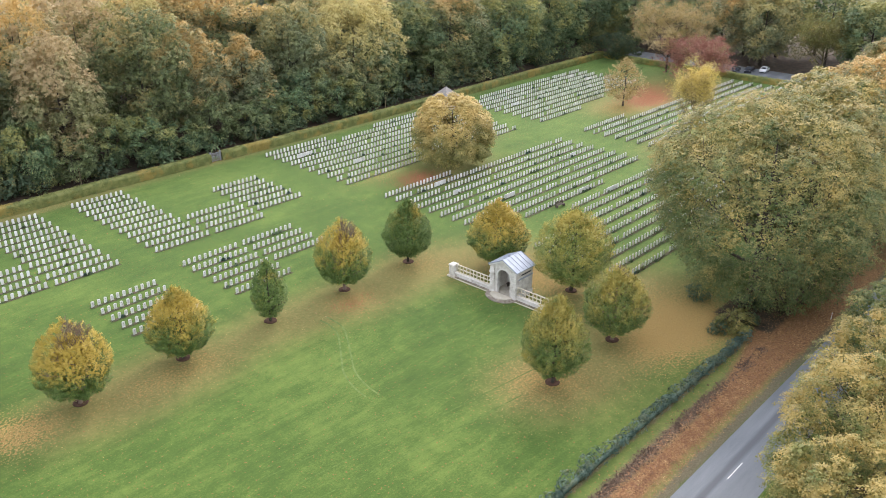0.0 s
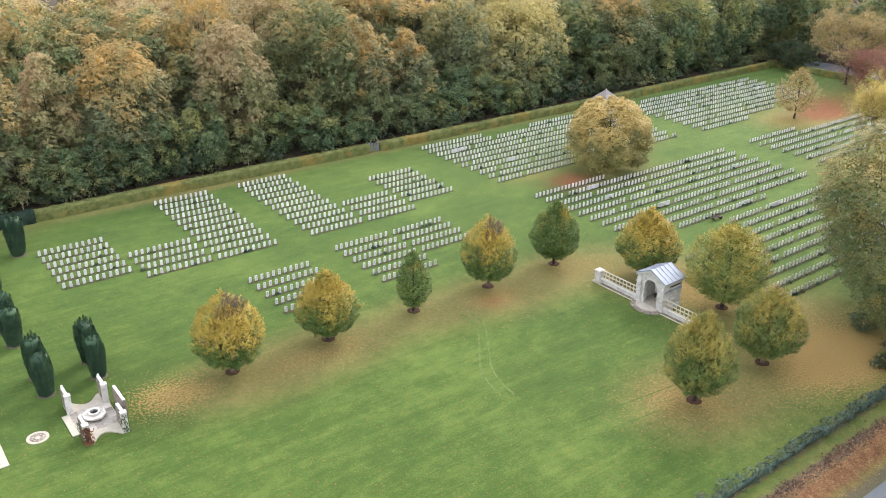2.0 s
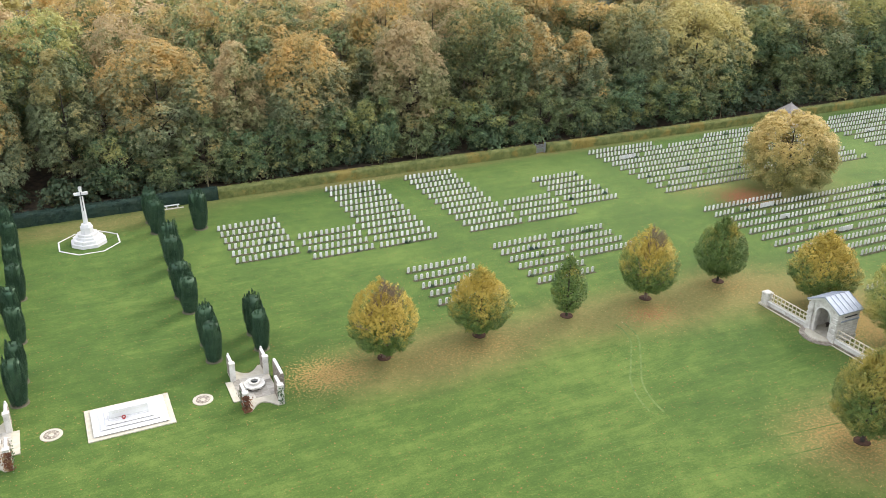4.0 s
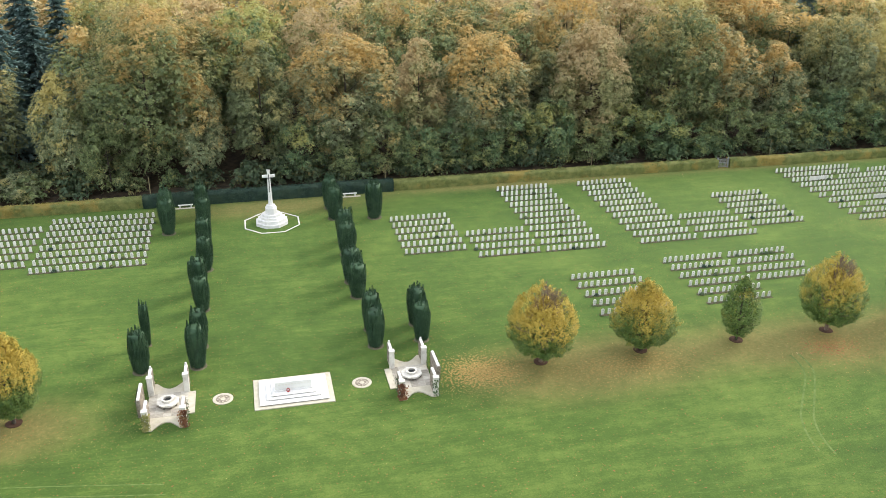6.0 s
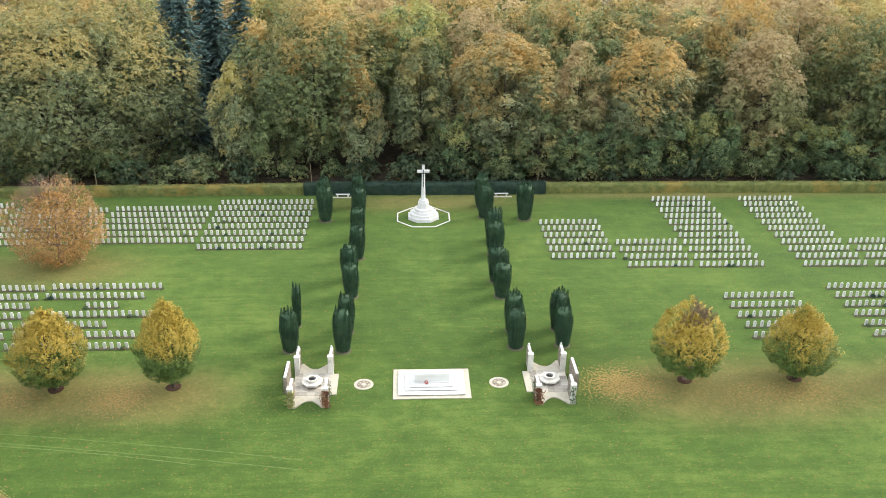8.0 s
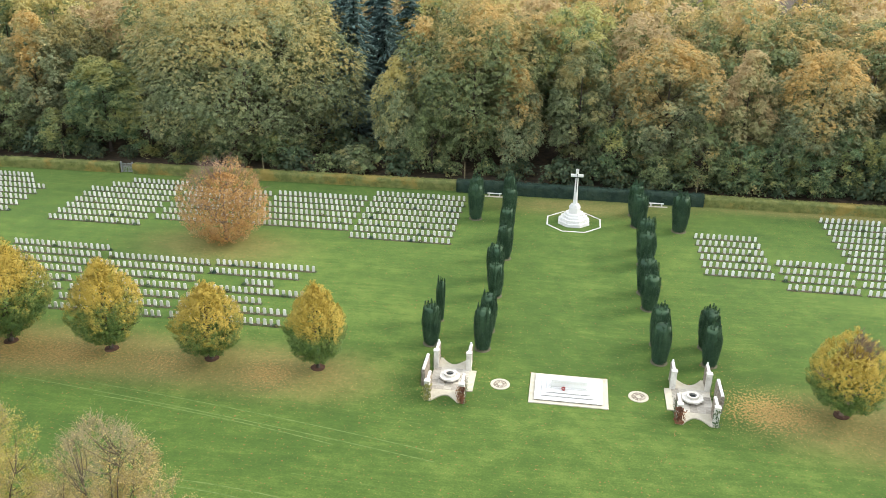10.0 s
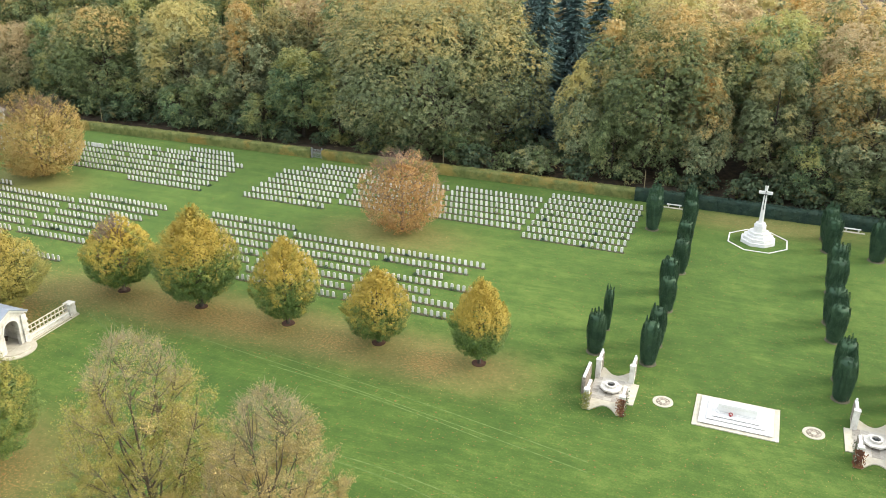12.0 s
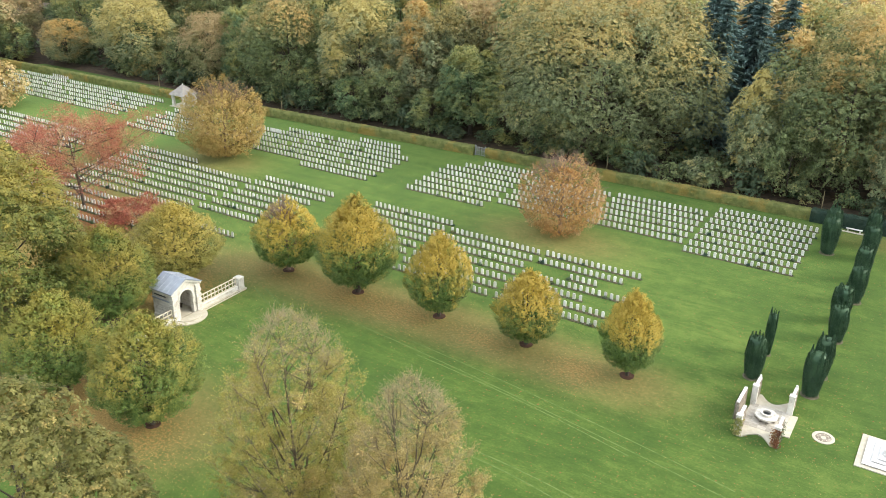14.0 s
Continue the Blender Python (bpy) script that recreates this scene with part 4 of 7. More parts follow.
def stones_in(rows):
    places = []
    for y, x0, x1 in rows:
        n = int(round((x1 - x0) / 0.84))
        if n > 25 and rng_stone.random() < 0.3:
            at = x0 + 0.42 + 0.84 * int(rng_stone.integers(2, n - 8))
            places += [(at + 0.42 * j, y - 0.02, 0.0) for j in range(int(rng_stone.integers(3, 8)))]
        skip = set(rng_stone.integers(0, n + 1, max(0, n // 22)).tolist())
        for k in range(n + 1):
            if k not in skip or k in (0, n):
                places.append((x0 + (x1 - x0) * k / max(n, 1) + rng_stone.normal(0, 0.015), y + rng_stone.normal(0, 0.02), rng_stone.normal(0, 1.6)))
    return places


def beds_in(rows, name="flower_bed"):
    bm = bmesh.new()
    for y, x0, x1 in rows:
        box(bm, x0 - 0.4, x1 + 0.4, y - 0.44, y + 0.20, -0.05, 0.03)
    ob = part(name, bm, M["bed"], None)
    return tagged(ob, "narrow dark soil beds along the rows of headstones", "flower bed", "planting beds", "stuff")


def plants_in(places, seed):
    rng = np.random.default_rng(seed)
    cards = []
    for x, y, _ in places:
        if rng.random() < 0.75:
            r = rng.choice([0.09, 0.13, 0.18, 0.28], p=[0.45, 0.33, 0.16, 0.06])
            n = 6 if r < 0.2 else 22
            d = rng.normal(size=(n, 3))
            d /= np.linalg.norm(d, axis=1, keepdims=True)
            d[:, 2] = np.abs(d[:, 2])
            at = np.array([x + rng.uniform(-0.42, 0.42), y - 0.2, 0.03])
            cards.append(leaf_cards(rng, at + d * r, d, r * 1.1, 0.8))
    ob = new("bed_plants", quads("bed_plants", np.concatenate(cards), M["shrub"]))
    return tagged(ob, "small dark green shrubs and perennials in the grave beds", "plants", "planting beds", "stuff")


def headstone_thing():
    me = mesh_from("headstone", HV, HF, M["headstone"])
    first = tagged(new("headstone", me), "white stone war grave headstone in a soil bed", "headstone", "headstones")
    mesh_part("inscription", mesh_from("inscription", [(x, -0.0455, z) for z0, z1, w in ((0.52, 0.66, 0.07), (0.40, 0.43, 0.12), (0.33, 0.36, 0.10), (0.26, 0.29, 0.12)) for x, z in ((-w, z0), (w, z0), (w, z1), (-w, z1))],
                                             [(4 * k, 4 * k + 1, 4 * k + 2, 4 * k + 3) for k in range(4)], CUT_SHADE), first, "shallow cut badge and lines of lettering")
    return first


def headstone_block(places, name="headstone_block"):
    verts, faces = [], []
    for k, (x, y, a) in enumerate(places):
        c, s = math.cos(radians(a)), math.sin(radians(a))
        verts.append(np.stack([x + HV[:, 0] * c - HV[:, 1] * s, y + HV[:, 0] * s + HV[:, 1] * c, HV[:, 2]], 1))
        faces += [tuple(i + k * len(HV) for i in f) for f in HF]
    ob = new(name, mesh_from(name, np.concatenate(verts), faces, M["headstone"]))
    return tagged(ob, "dense rows of white stone war grave headstones", "headstones", "headstones", "stuff")


def grave_shrub(seed):
    rng = np.random.default_rng(seed)
    d = rng.normal(size=(150, 3))
    d = d / np.linalg.norm(d, axis=1, keepdims=True)
    d[:, 2] = np.abs(d[:, 2]) * 1.1
    lump = 1 + 0.18 * np.sin(3 * np.arctan2(d[:, 1], d[:, 0]) + seed)
    return quads("grave_shrub", leaf_cards(rng, d * 0.42 * lump[:, None] * rng.uniform(0.6, 1.0, (150, 1)) + np.array([0, 0, 0.05]), d + rng.normal(0, 0.3, (150, 3)), 0.17, 0.7), M["hedge_dark"])


GRAVE_SHRUBS = [grave_shrub(k) for k in range(3)]
rng_shrub = np.random.default_rng(55)


def grave_shrubs_in(places, share):
    """A few dark rounded shrubs that stand in the beds between the stones."""
    for x, y, _ in places:
        if rng_shrub.random() < share:
            ob = tagged(new("grave_shrub", GRAVE_SHRUBS[int(rng_shrub.integers(3))]), "dark green rounded shrub between the headstones", "shrub", "grave shrubs")
            size = rng_shrub.uniform(0.45, 0.95)
            ob.matrix_basis = pose(x + 0.38, y - 0.1, 0.0, 0, 0, rng_shrub.uniform(0, 360)) @ Matrix.Diagonal((size, size, size, 1))


model = None
for i, rows in enumerate(NEAR_BLOCKS):
    places = stones_in(rows)
    beds_in(rows), plants_in(places, 300 + i), grave_shrubs_in(places, 0.03)
    for x, y, a in places:
        if model is None:
            model = headstone_thing()
            model.matrix_basis = pose(x, y, 0, 0, 0, a)
        else:
            copy_thing(model, pose(x, y, 0, 0, 0, a))
for i, rows in enumerate(FAR_BLOCKS):
    places = stones_in(rows)
    beds_in(rows), plants_in(places, 400 + i), headstone_block(places), grave_shrubs_in(places, 0.022)


# ---- memorial axis ----
def coursed(spans, groove=0.022):
    """One solid wall whose courses are set apart by recessed joints."""
    x0, x1, y0, y1, z0, z1, count = spans
    bm, last = bmesh.new(), None
    for k in range(count):
        low, high = z0 + (z1 - z0) * k / count, z0 + (z1 - z0) * (k + 1) / count
        bulge = 0.006 * math.sin(k * 2.3 + x0 * 5)
        for z, inset in ((low, groove), (low + 0.014, bulge), (high - 0.014, bulge), (high, groove)):
            if last is not None and z == low:
                continue
            ring = [bm.verts.new(q) for q in ((x0 + inset, y0 + inset, z), (x1 - inset, y0 + inset, z), (x1 - inset, y1 - inset, z), (x0 + inset, y1 - inset, z))]
            if last is None:
                bm.faces.new(ring[::-1])
            else:
                for j in range(4):
                    bm.faces.new((last[j], last[(j + 1) % 4], ring[(j + 1) % 4], ring[j]))
            last = ring
    bm.faces.new(last)
    return bm



def altar_stone():
    base = part("memorial_platform", boxes([(-4.0, 4.0, -2.85, 2.7, -0.1, 0.10)], 0.02), M["cream_stone"], None)
    tagged(base, "cream paved rectangular platform of the memorial stone", "platform")
    steps = [(-3.45, 3.45, -2.4, 2.25, 0.104, 0.24), (-2.75, 2.75, -1.75, 1.75, 0.24, 0.37), (-2.25, 2.25, -1.3, 1.35, 0.37, 0.50)]
    for x0, x1, y0, y1, z0, z1 in steps:
        tread = part("step", boxes([(x0, x1, y0, y1, z1 - 0.05, z1)], 0.012), M["white_stone"], base)
        part("riser", boxes([(x0 + 0.10, x1 - 0.10, y0 + 0.10, y1 - 0.10, z0, z1 - 0.05)]), M["grey_stone"], tread, "recessed dark grey riser")
    altar = thing("memorial_altar", (0, -0.1, 0.50), "long white altar-shaped memorial stone on steps", "memorial stone")
    part("block", boxes([(-1.83, 1.83, -0.42, 0.42, 0.12, 1.0)], 0.04), M["white_stone"], altar)
    part("plinth", boxes([(-1.95, 1.95, -0.52, 0.52, 0.0, 0.12)], 0.02), M["white_stone"], altar)
    part("inscription", boxes([(-1.5 + 0.32 * k, -1.5 + 0.32 * k + 0.22, -0.424, -0.41, 0.62, 0.76) for k in range(10)]), M["portland"], altar, "line of cut lettering")
    wreath = thing("wreath", (-0.55, -0.78, 0.50), "small red poppy wreath leaning on the memorial stone", "wreath")
    bm = bmesh.new()
    for k in range(14):
        a = 2 * math.pi * k / 14
        bmesh.ops.create_icosphere(bm, subdivisions=1, radius=0.06, matrix=Matrix.Translation((0.15 * math.cos(a), -0.08 + 0.05 * math.sin(a), 0.22 + 0.15 * math.sin(a))))
    part("flowers", bm, M["wreath"], wreath)
    part("ribbon", boxes([(-0.05, 0.05, -0.12, -0.09, 0.0, 0.2)]), M["wreath"], wreath)


def cross():
    c = thing("memorial_cross", (0, 46.6, 0), "tall white stone memorial cross on an octagonal stepped base", "memorial cross")
    for name, r, z0, z1 in (("lower_step", 2.55, 0, 0.45), ("lower_step", 2.2, 0.45, 0.9), ("middle_step", 1.75, 0.9, 1.25), ("middle_step", 1.45, 1.25, 1.6), ("pedestal", 0.92, 1.6, 2.55), ("cap", 0.80, 2.55, 2.95)):
        bm = prism(bmesh.new(), octagon(r), z0, z1, octagon(r * (0.98 if name != "cap" else 0.82)))
        part(name, bm, M["white_stone"], c)
    part("shaft", prism(bmesh.new(), octagon(0.36), 2.95, 8.45, octagon(0.21)), M["white_stone"], c)
    part("arms", prism(prism(bmesh.new(), [(-0.92, -0.17), (0.92, -0.17), (0.92, 0.17), (-0.92, 0.17)], 7.28, 7.64), octagon(0.25), 8.22, 8.45), M["white_stone"], c)
    part("sword", boxes([(-0.05, 0.05, -0.36, -0.30, 5.0, 7.25), (-0.28, 0.28, -0.36, -0.30, 7.2, 7.31), (-0.04, 0.04, -0.36, -0.3, 7.25, 7.8)]), M["bronze"], c, "bronze sword fixed to the shaft")
    ring = thing("octagonal_kerb", (0, 46.6, 0), "white stone octagonal kerb round the memorial cross", "kerb")
    o, i = octagon(4.42), octagon(4.20)
    for k in range(8):
        quad = [o[k], o[(k + 1) % 8], i[(k + 1) % 8], i[k]]
        part("kerb_stone", prism(bmesh.new(), quad, -0.05, 0.06), M["portland"], ring)


def disc(x):
    d = thing("paving_disc", (x, 0, 0), "round cream stone disc inlaid with cobbles in the lawn", "paving")
    bm = bmesh.new()
    n = 40
    for r0, r1, z in ((0.72, 1.02, 0.05),):
        for k in range(n):
            a0, a1 = 2 * math.pi * k / n, 2 * math.pi * (k + 0.94) / n
            prism(bm, [(r0 * math.cos(a0), r0 * math.sin(a0)), (r1 * math.cos(a0), r1 * math.sin(a0)), (r1 * math.cos(a1), r1 * math.sin(a1)), (r0 * math.cos(a1), r0 * math.sin(a1))], -0.05, z)
    part("rim", bm, M["cream_stone"], d)
    part("cobbles", prism(bmesh.new(), octagon(0.72, 24), -0.05, 0.035), M["court_stone"], d)
    part("centre_stone", prism(bmesh.new(), octagon(0.25, 16), 0.0, 0.06), M["cream_stone"], d)
    for k in range(8):
        a = 2 * math.pi * k / 8
        part("inlay", prism(bmesh.new(), [(0.5 * math.cos(a) + 0.07 * math.cos(b), 0.5 * math.sin(a) + 0.07 * math.sin(b)) for b in (0, 1.57, 3.14, 4.71)], 0.0, 0.05), M["cream_stone"], d)


def pavilion(x, s):
    """An open court of low walls round a well table; s is the side on which its outer wall stands."""
    p = thing("memorial_court", (x, 0, 0), "open paved stone court with pale-topped walls on the lawn", "memorial court")
    arc = [(-1.3 + 2.6 * k / 10, -4.15 + 1.15 * math.sin(math.pi * k / 10)) for k in range(11)]
    ring = [(-1.95, -4.15)] + arc + [(1.95, -4.15), (1.95, 4.05)] + [(-a, -b - 0.1) for a, b in arc] + [(-1.95, 4.05)]
    bm = bmesh.new()
    prism(bm, ring, -0.1, 0.12)
    part("paving", bm, M["cream_stone"], p)
    slab = bpy.data.meshes.new("flagstone")
    bm = boxes([(-0.37, 0.37, -0.29, 0.29, -0.028, 0.0)], 0.012)
    bm.to_mesh(slab)
    bm.free()
    slab.materials.append(M["flagstone"])
    for i in range(5):
        for j in range(1, 8):
            stone = mesh_part("flagstone", slab, p)
            stone.location = (-1.52 + 0.76 * i, -2.41 + 0.6 * j, 0.136 + 0.006 * ((i * 7 + j * 3) % 3))
    part("entrance_slab", boxes([(-s * 2.6 if s > 0 else 1.955, -s * 1.955 if s > 0 else 2.6, -1.9, 2.0, -0.1, 0.10)]), M["cream_stone"], p)
    walls = [(cx, cy, 0.38, 2.1) for cx in (-1.75, 1.75) for cy in (-3.05, 2.95)] + [(s * 2.55, 0.0, 0.38, 3.2)]
    for cx, cy, w, l in walls:
        h = 2.1 if abs(cx) < 2 else 1.9
        wall = part("wall", coursed((cx - w / 2, cx + w / 2, cy - l / 2, cy + l / 2, -0.05, h, 7), 0.03), M["court_stone"], p, "rough coursed stone wall")
        part("coping", boxes([(cx - w / 2 + 0.05, cx + w / 2 - 0.05, cy - l / 2 + 0.05, cy + l / 2 - 0.05, h, h + 0.13)], 0.03), M["white_stone"], wall, "white stone coping")
        if abs(cx) < 2:
            end = cy - l / 2 + 0.2
            part("end_pier", boxes([(cx - 0.27, cx + 0.27, end - 0.24, end + 0.24, -0.05, h + 0.05), (cx - 0.31, cx + 0.31, end - 0.28, end + 0.28, h + 0.05, h + 0.16)], 0.02), M["pale_stone"], wall)
        if cy > 1:
            bm = bmesh.new()
            bmesh.ops.create_uvsphere(bm, u_segments=10, v_segments=7, radius=0.11, matrix=Matrix.Translation((cx, cy + l / 2 - 0.2, h + 0.31)))
            box(bm, cx - 0.1, cx + 0.1, cy + l / 2 - 0.3, cy + l / 2 - 0.1, h + 0.13, h + 0.22)
            part("finial", bm, M["white_stone"], wall)
    rng = np.random.default_rng(int(x * 10) % 97 + 3)
    left, right = (("gold", 300), ("russet", 480)) if s < 0 else (("russet", 480), ("shrub", 90))
    for cx, cy, key, n in ((-1.75, -4.1, *left), (1.75, -4.1, *right), (s * 2.77, 0.0, "shrub", 420), (s * 2.0, 2.9, "shrub", 220), (-s * 2.0, -2.9, "shrub", 120)):
        if abs(cy) > 4:
            pts = np.stack([cx + rng.normal(0, 0.2, n), cy - 0.08 + rng.normal(0, 0.05, n), 0.1 + 1.9 * rng.random(n) ** 1.2], 1)
            nor = np.array([0, -1, 0.3])
        else:
            pts = np.stack([cx + math.copysign(0.03, cx) + rng.normal(0, 0.05, n), cy + rng.normal(0, 0.8, n), 0.05 + 1.8 * rng.random(n) ** 1.2], 1)
            nor = np.array([math.copysign(1, cx), 0, 0.3])
        mesh_part("creeper", quads("creeper", leaf_cards(rng, pts, nor + rng.normal(0, 0.4, (n, 3)), 0.16, 0.8), M[key]), p, "climbing creeper on the wall end")
    table = thing("well_table", (x, 0.0, 0.128), "octagonal grey stone well head on short feet", "well head")
    part("plinth", prism(bmesh.new(), octagon(1.12), 0.28, 0.46), M["pale_stone"], table)
    for k in range(8):
        a = math.pi / 8 + k * math.pi / 4
        part("foot", prism(bmesh.new(), [(0.85 * math.cos(a) + 0.1 * u, 0.85 * math.sin(a) + 0.1 * v) for u, v in ((-1, -1), (1, -1), (1, 1), (-1, 1))], 0, 0.28), M["grey_stone"], table)
    o, i = octagon(0.62), octagon(0.42)
    bm = bmesh.new()
    for k in range(8):
        prism(bm, [o[k], o[(k + 1) % 8], i[(k + 1) % 8], i[k]], 0.46, 0.72)
    part("rim", bm, M["pale_stone"], table)
    # bars over a dark plate, which is added for the unlit hole
    part("grille", boxes([(-0.4 + 0.1 * k, -0.38 + 0.1 * k, -0.4, 0.4, 0.60, 0.63) for k in range(9)] + [(-0.4, 0.4, -0.4, 0.4, 0.461, 0.47)]), M["iron"], table)


def stone_bench(x, y):
    b = thing("stone_bench", (x, y, 0), "long white stone bench before the dark yew hedge", "bench", "stone benches")
    part("seat", boxes([(-1.15, 1.15, -0.22, 0.22, 0.34, 0.42)], 0.02), M["portland"], b)
    for s in (-1, 1):
        part("leg", boxes([(s * 0.85 - 0.1, s * 0.85 + 0.1, -0.18, 0.18, 0.0, 0.34)], 0.01), M["portland"], b)
    tagged(part("bench_slab", boxes([(x - 1.7, x + 1.7, y - 0.75, y - 0.3, -0.05, 0.05)]), M["cream_stone"], None), "pale paving strip in front of a bench", "paving", kind="structure")


altar_stone(), cross()
for k in (-1, 1):
    disc(7.06 * k), pavilion(12.35 * k, k), stone_bench(13.0 * k, 55.9)


# ---- chapels ----


def chapel(side):
    """A small gabled shelter; it is built facing -x and turned about for the other side."""
    x_front = 74.6 if side > 0 else -75.0
    c = thing("gate_shelter", (x_front, -16.5, 0), "small pale stone shelter with a grey zinc gabled roof", "shelter", "entrance shelters", 0 if side > 0 else 180)
    w, d, h, top = 2.05, 3.1, 3.8, 4.85
    part("floor", boxes([(0.0, d, -w, w, -0.05, 0.16)]), M["cream_stone"], c)
    for s in (-1, 1):
        part("side_wall", coursed((0.3, d, min(s * (w - 0.35), s * w), max(s * (w - 0.35), s * w), 0, h, 11)), M["pale_stone"], c)
        part("plinth", boxes([(0.304, d + 0.05, min(s * (w - 0.05), s * (w + 0.10)), max(s * (w - 0.05), s * (w + 0.10)), 0.0, 0.62), (0.304, d + 0.03, min(s * (w - 0.05), s * (w + 0.05)), max(s * (w - 0.05), s * (w + 0.05)), 1.35, 1.52)], 0.02), M["pale_stone"], c)
        part("vent", boxes([(0.75, d - 0.35, min(s * (w - 0.02), s * (w + 0.025)), max(s * (w - 0.02), s * (w + 0.025)), 3.10, 3.27)]), M["iron"], c, "dark slot opening under the eave")
        for k in range(5):
            part("quoin", boxes([(-0.47, 0.22, min(s * (w - 0.66), s * (w + 0.09)), max(s * (w - 0.66), s * (w + 0.09)), 0.1 + 0.66 * k, 0.43 + 0.66 * k)], 0.02), M["pale_stone"], c)
        part("string_course", boxes([(0.1, d + 0.06, min(s * (w - 0.1), s * (w + 0.09)), max(s * (w - 0.1), s * (w + 0.09)), 2.62, 2.80)], 0.02), M["zinc"], c)
        part("pilaster", coursed((-0.38, 0.3, min(s * (w - 0.62), s * (w + 0.04)), max(s * (w - 0.62), s * (w + 0.04)), 0, h - 0.17, 11)), M["pale_stone"], c)
        part("jamb", coursed((-0.2, 0.3, min(s * (w - 1.05), s * (w - 0.624)), max(s * (w - 1.05), s * (w - 0.624)), 0, 2.548, 8)), M["pale_stone"], c)
    part("back_wall", coursed((d - 0.35, d - 0.012, -w + 0.36, w - 0.36, 0, h, 11)), M["portland"], c)
    # arched front above the pilasters
    bm, r, n = bmesh.new(), 1.0, 16
    arch = [(r * math.cos(math.pi * k / n), 2.55 + r * math.sin(math.pi * k / n)) for k in range(n + 1)]
    def above(y):
        return h + (top - h) * max(0.0, 1 - abs(y) / w)
    for x0, x1 in ((-0.2, 0.3),):
        for k in range(n):
            (ya, za), (yb, zb) = arch[k], arch[k + 1]
            low_a, low_b, up_a, up_b = (x0, ya, za), (x0, yb, zb), (x0, ya, above(ya)), (x0, yb, above(yb))
            v = [bm.verts.new(q) for q in (low_a, low_b, up_b, up_a)] + [bm.verts.new((x1, q[1], q[2])) for q in (low_a, low_b, up_b, up_a)]
            for f in ((0, 1, 2, 3), (7, 6, 5, 4), (0, 4, 5, 1), (3, 2, 6, 7)):
                bm.faces.new([v[i] for i in f])
        for s in (-1, 1):
            ring = [(s * r, 2.55), (s * w, 2.55), (s * w, h), (s * r, above(r))]
            v = [bm.verts.new((x0, y, z)) for y, z in ring] + [bm.verts.new((x1, y, z)) for y, z in ring]
            for f in ((0, 1, 2, 3), (7, 6, 5, 4), (0, 4, 5, 1), (1, 5, 6, 2), (2, 6, 7, 3)):
                bm.faces.new([v[i] for i in f])
    part("front_wall", bm, M["pale_stone"], c)
    bm = bmesh.new()
    for k in range(n):
        (ya, za), (yb, zb) = arch[k], arch[k + 1]
        f = 1.16
        ring = [(ya, za), (yb, zb), (yb * f, 2.55 + (zb - 2.55) * f), (ya * f, 2.55 + (za - 2.55) * f)]
        v = [bm.verts.new((-0.27, y, z)) for y, z in ring] + [bm.verts.new((-0.202, y, z)) for y, z in ring]
        for q in ((0, 1, 2, 3), (0, 4, 5, 1), (2, 6, 7, 3), (1, 5, 6, 2), (3, 7, 4, 0)):
            bm.faces.new([v[i] for i in q])
    part("archivolt", bm, M["portland"], c)
    for s in (-1, 1):
        bm = bmesh.new()
        a = [(-0.56, s * (w + 0.28), h + 0.02), (-0.56, 0.0, top + 0.12), (d + 0.15, 0.0, top + 0.12), (d + 0.15, s * (w + 0.28), h + 0.02)]
        v = [bm.verts.new(q) for q in a] + [bm.verts.new((q[0], q[1], q[2] + 0.1)) for q in a]
        for f in ((0, 1, 2, 3), (7, 6, 5, 4), (0, 4, 5, 1), (1, 5, 6, 2), (2, 6, 7, 3), (3, 7, 4, 0)):
            bm.faces.new([v[i] for i in f])
        slope = part("roof_slope", bm, M["zinc"], c)
        for k in range(6):
            x = -0.54 + (d + 0.67) * k / 5
            v, f = tube([(x, s * (w + 0.28), h + 0.14), (x, s * 0.02, top + 0.24)], [0.035, 0.035], 4)
            mesh_part("seam", mesh_from("seam", v, f, M["zinc"]), slope)
        bm = bmesh.new()
        ring = [(s * (w + 0.2), h - 0.16), (s * (w + 0.2), h + 0.02), (0.0, top + 0.12), (0.0, top - 0.12)]
        v = [bm.verts.new((-0.46, y, z)) for y, z in ring] + [bm.verts.new((-0.2, y, z)) for y, z in ring]
        for f in ((0, 1, 2, 3), (0, 4, 5, 1), (0, 3, 7, 4), (7, 6, 5, 4)):
            bm.faces.new([v[i] for i in f])
        part("cornice", bm, M["portland"], c)
        part("eave", boxes([(-0.2, d + 0.1, min(s * w, s * (w + 0.2)), max(s * w, s * (w + 0.2)), h - 0.14, h + 0.015)]), M["portland"], c)
    steps = thing("entrance_step", (x_front, -16.5, 0), "rounded pale stone steps before the shelter", "steps", "entrance shelters", 0 if side > 0 else 180)
    for r0, z0, z1 in ((2.3, -0.05, 0.13), (1.65, 0.13, 0.27)):
        ring = [(-0.3 - r0 * 0.86 * math.sin(math.pi * k / 20), -r0 * math.cos(math.pi * k / 20)) for k in range(21)]
        part("step", prism(bmesh.new(), ring, z0, z1), M["cream_stone"] if z0 > 0 or side < 0 else M["court_stone"], steps)
    seat = thing("shelter_bench", (x_front + side * 2.3, -16.5, 0.16), "dark timber bench inside the stone shelter", "bench", "entrance shelters", 0 if side > 0 else 180)
    part("seat", boxes([(-0.4, 0.1, -1.2, 1.2, 0.4, 0.46)]), M["wood"], seat)
    for y in (-1.0, 1.0):
        part("leg", boxes([(-0.35, 0.05, y - 0.06, y + 0.06, 0, 0.4)]), M["wood"], seat)
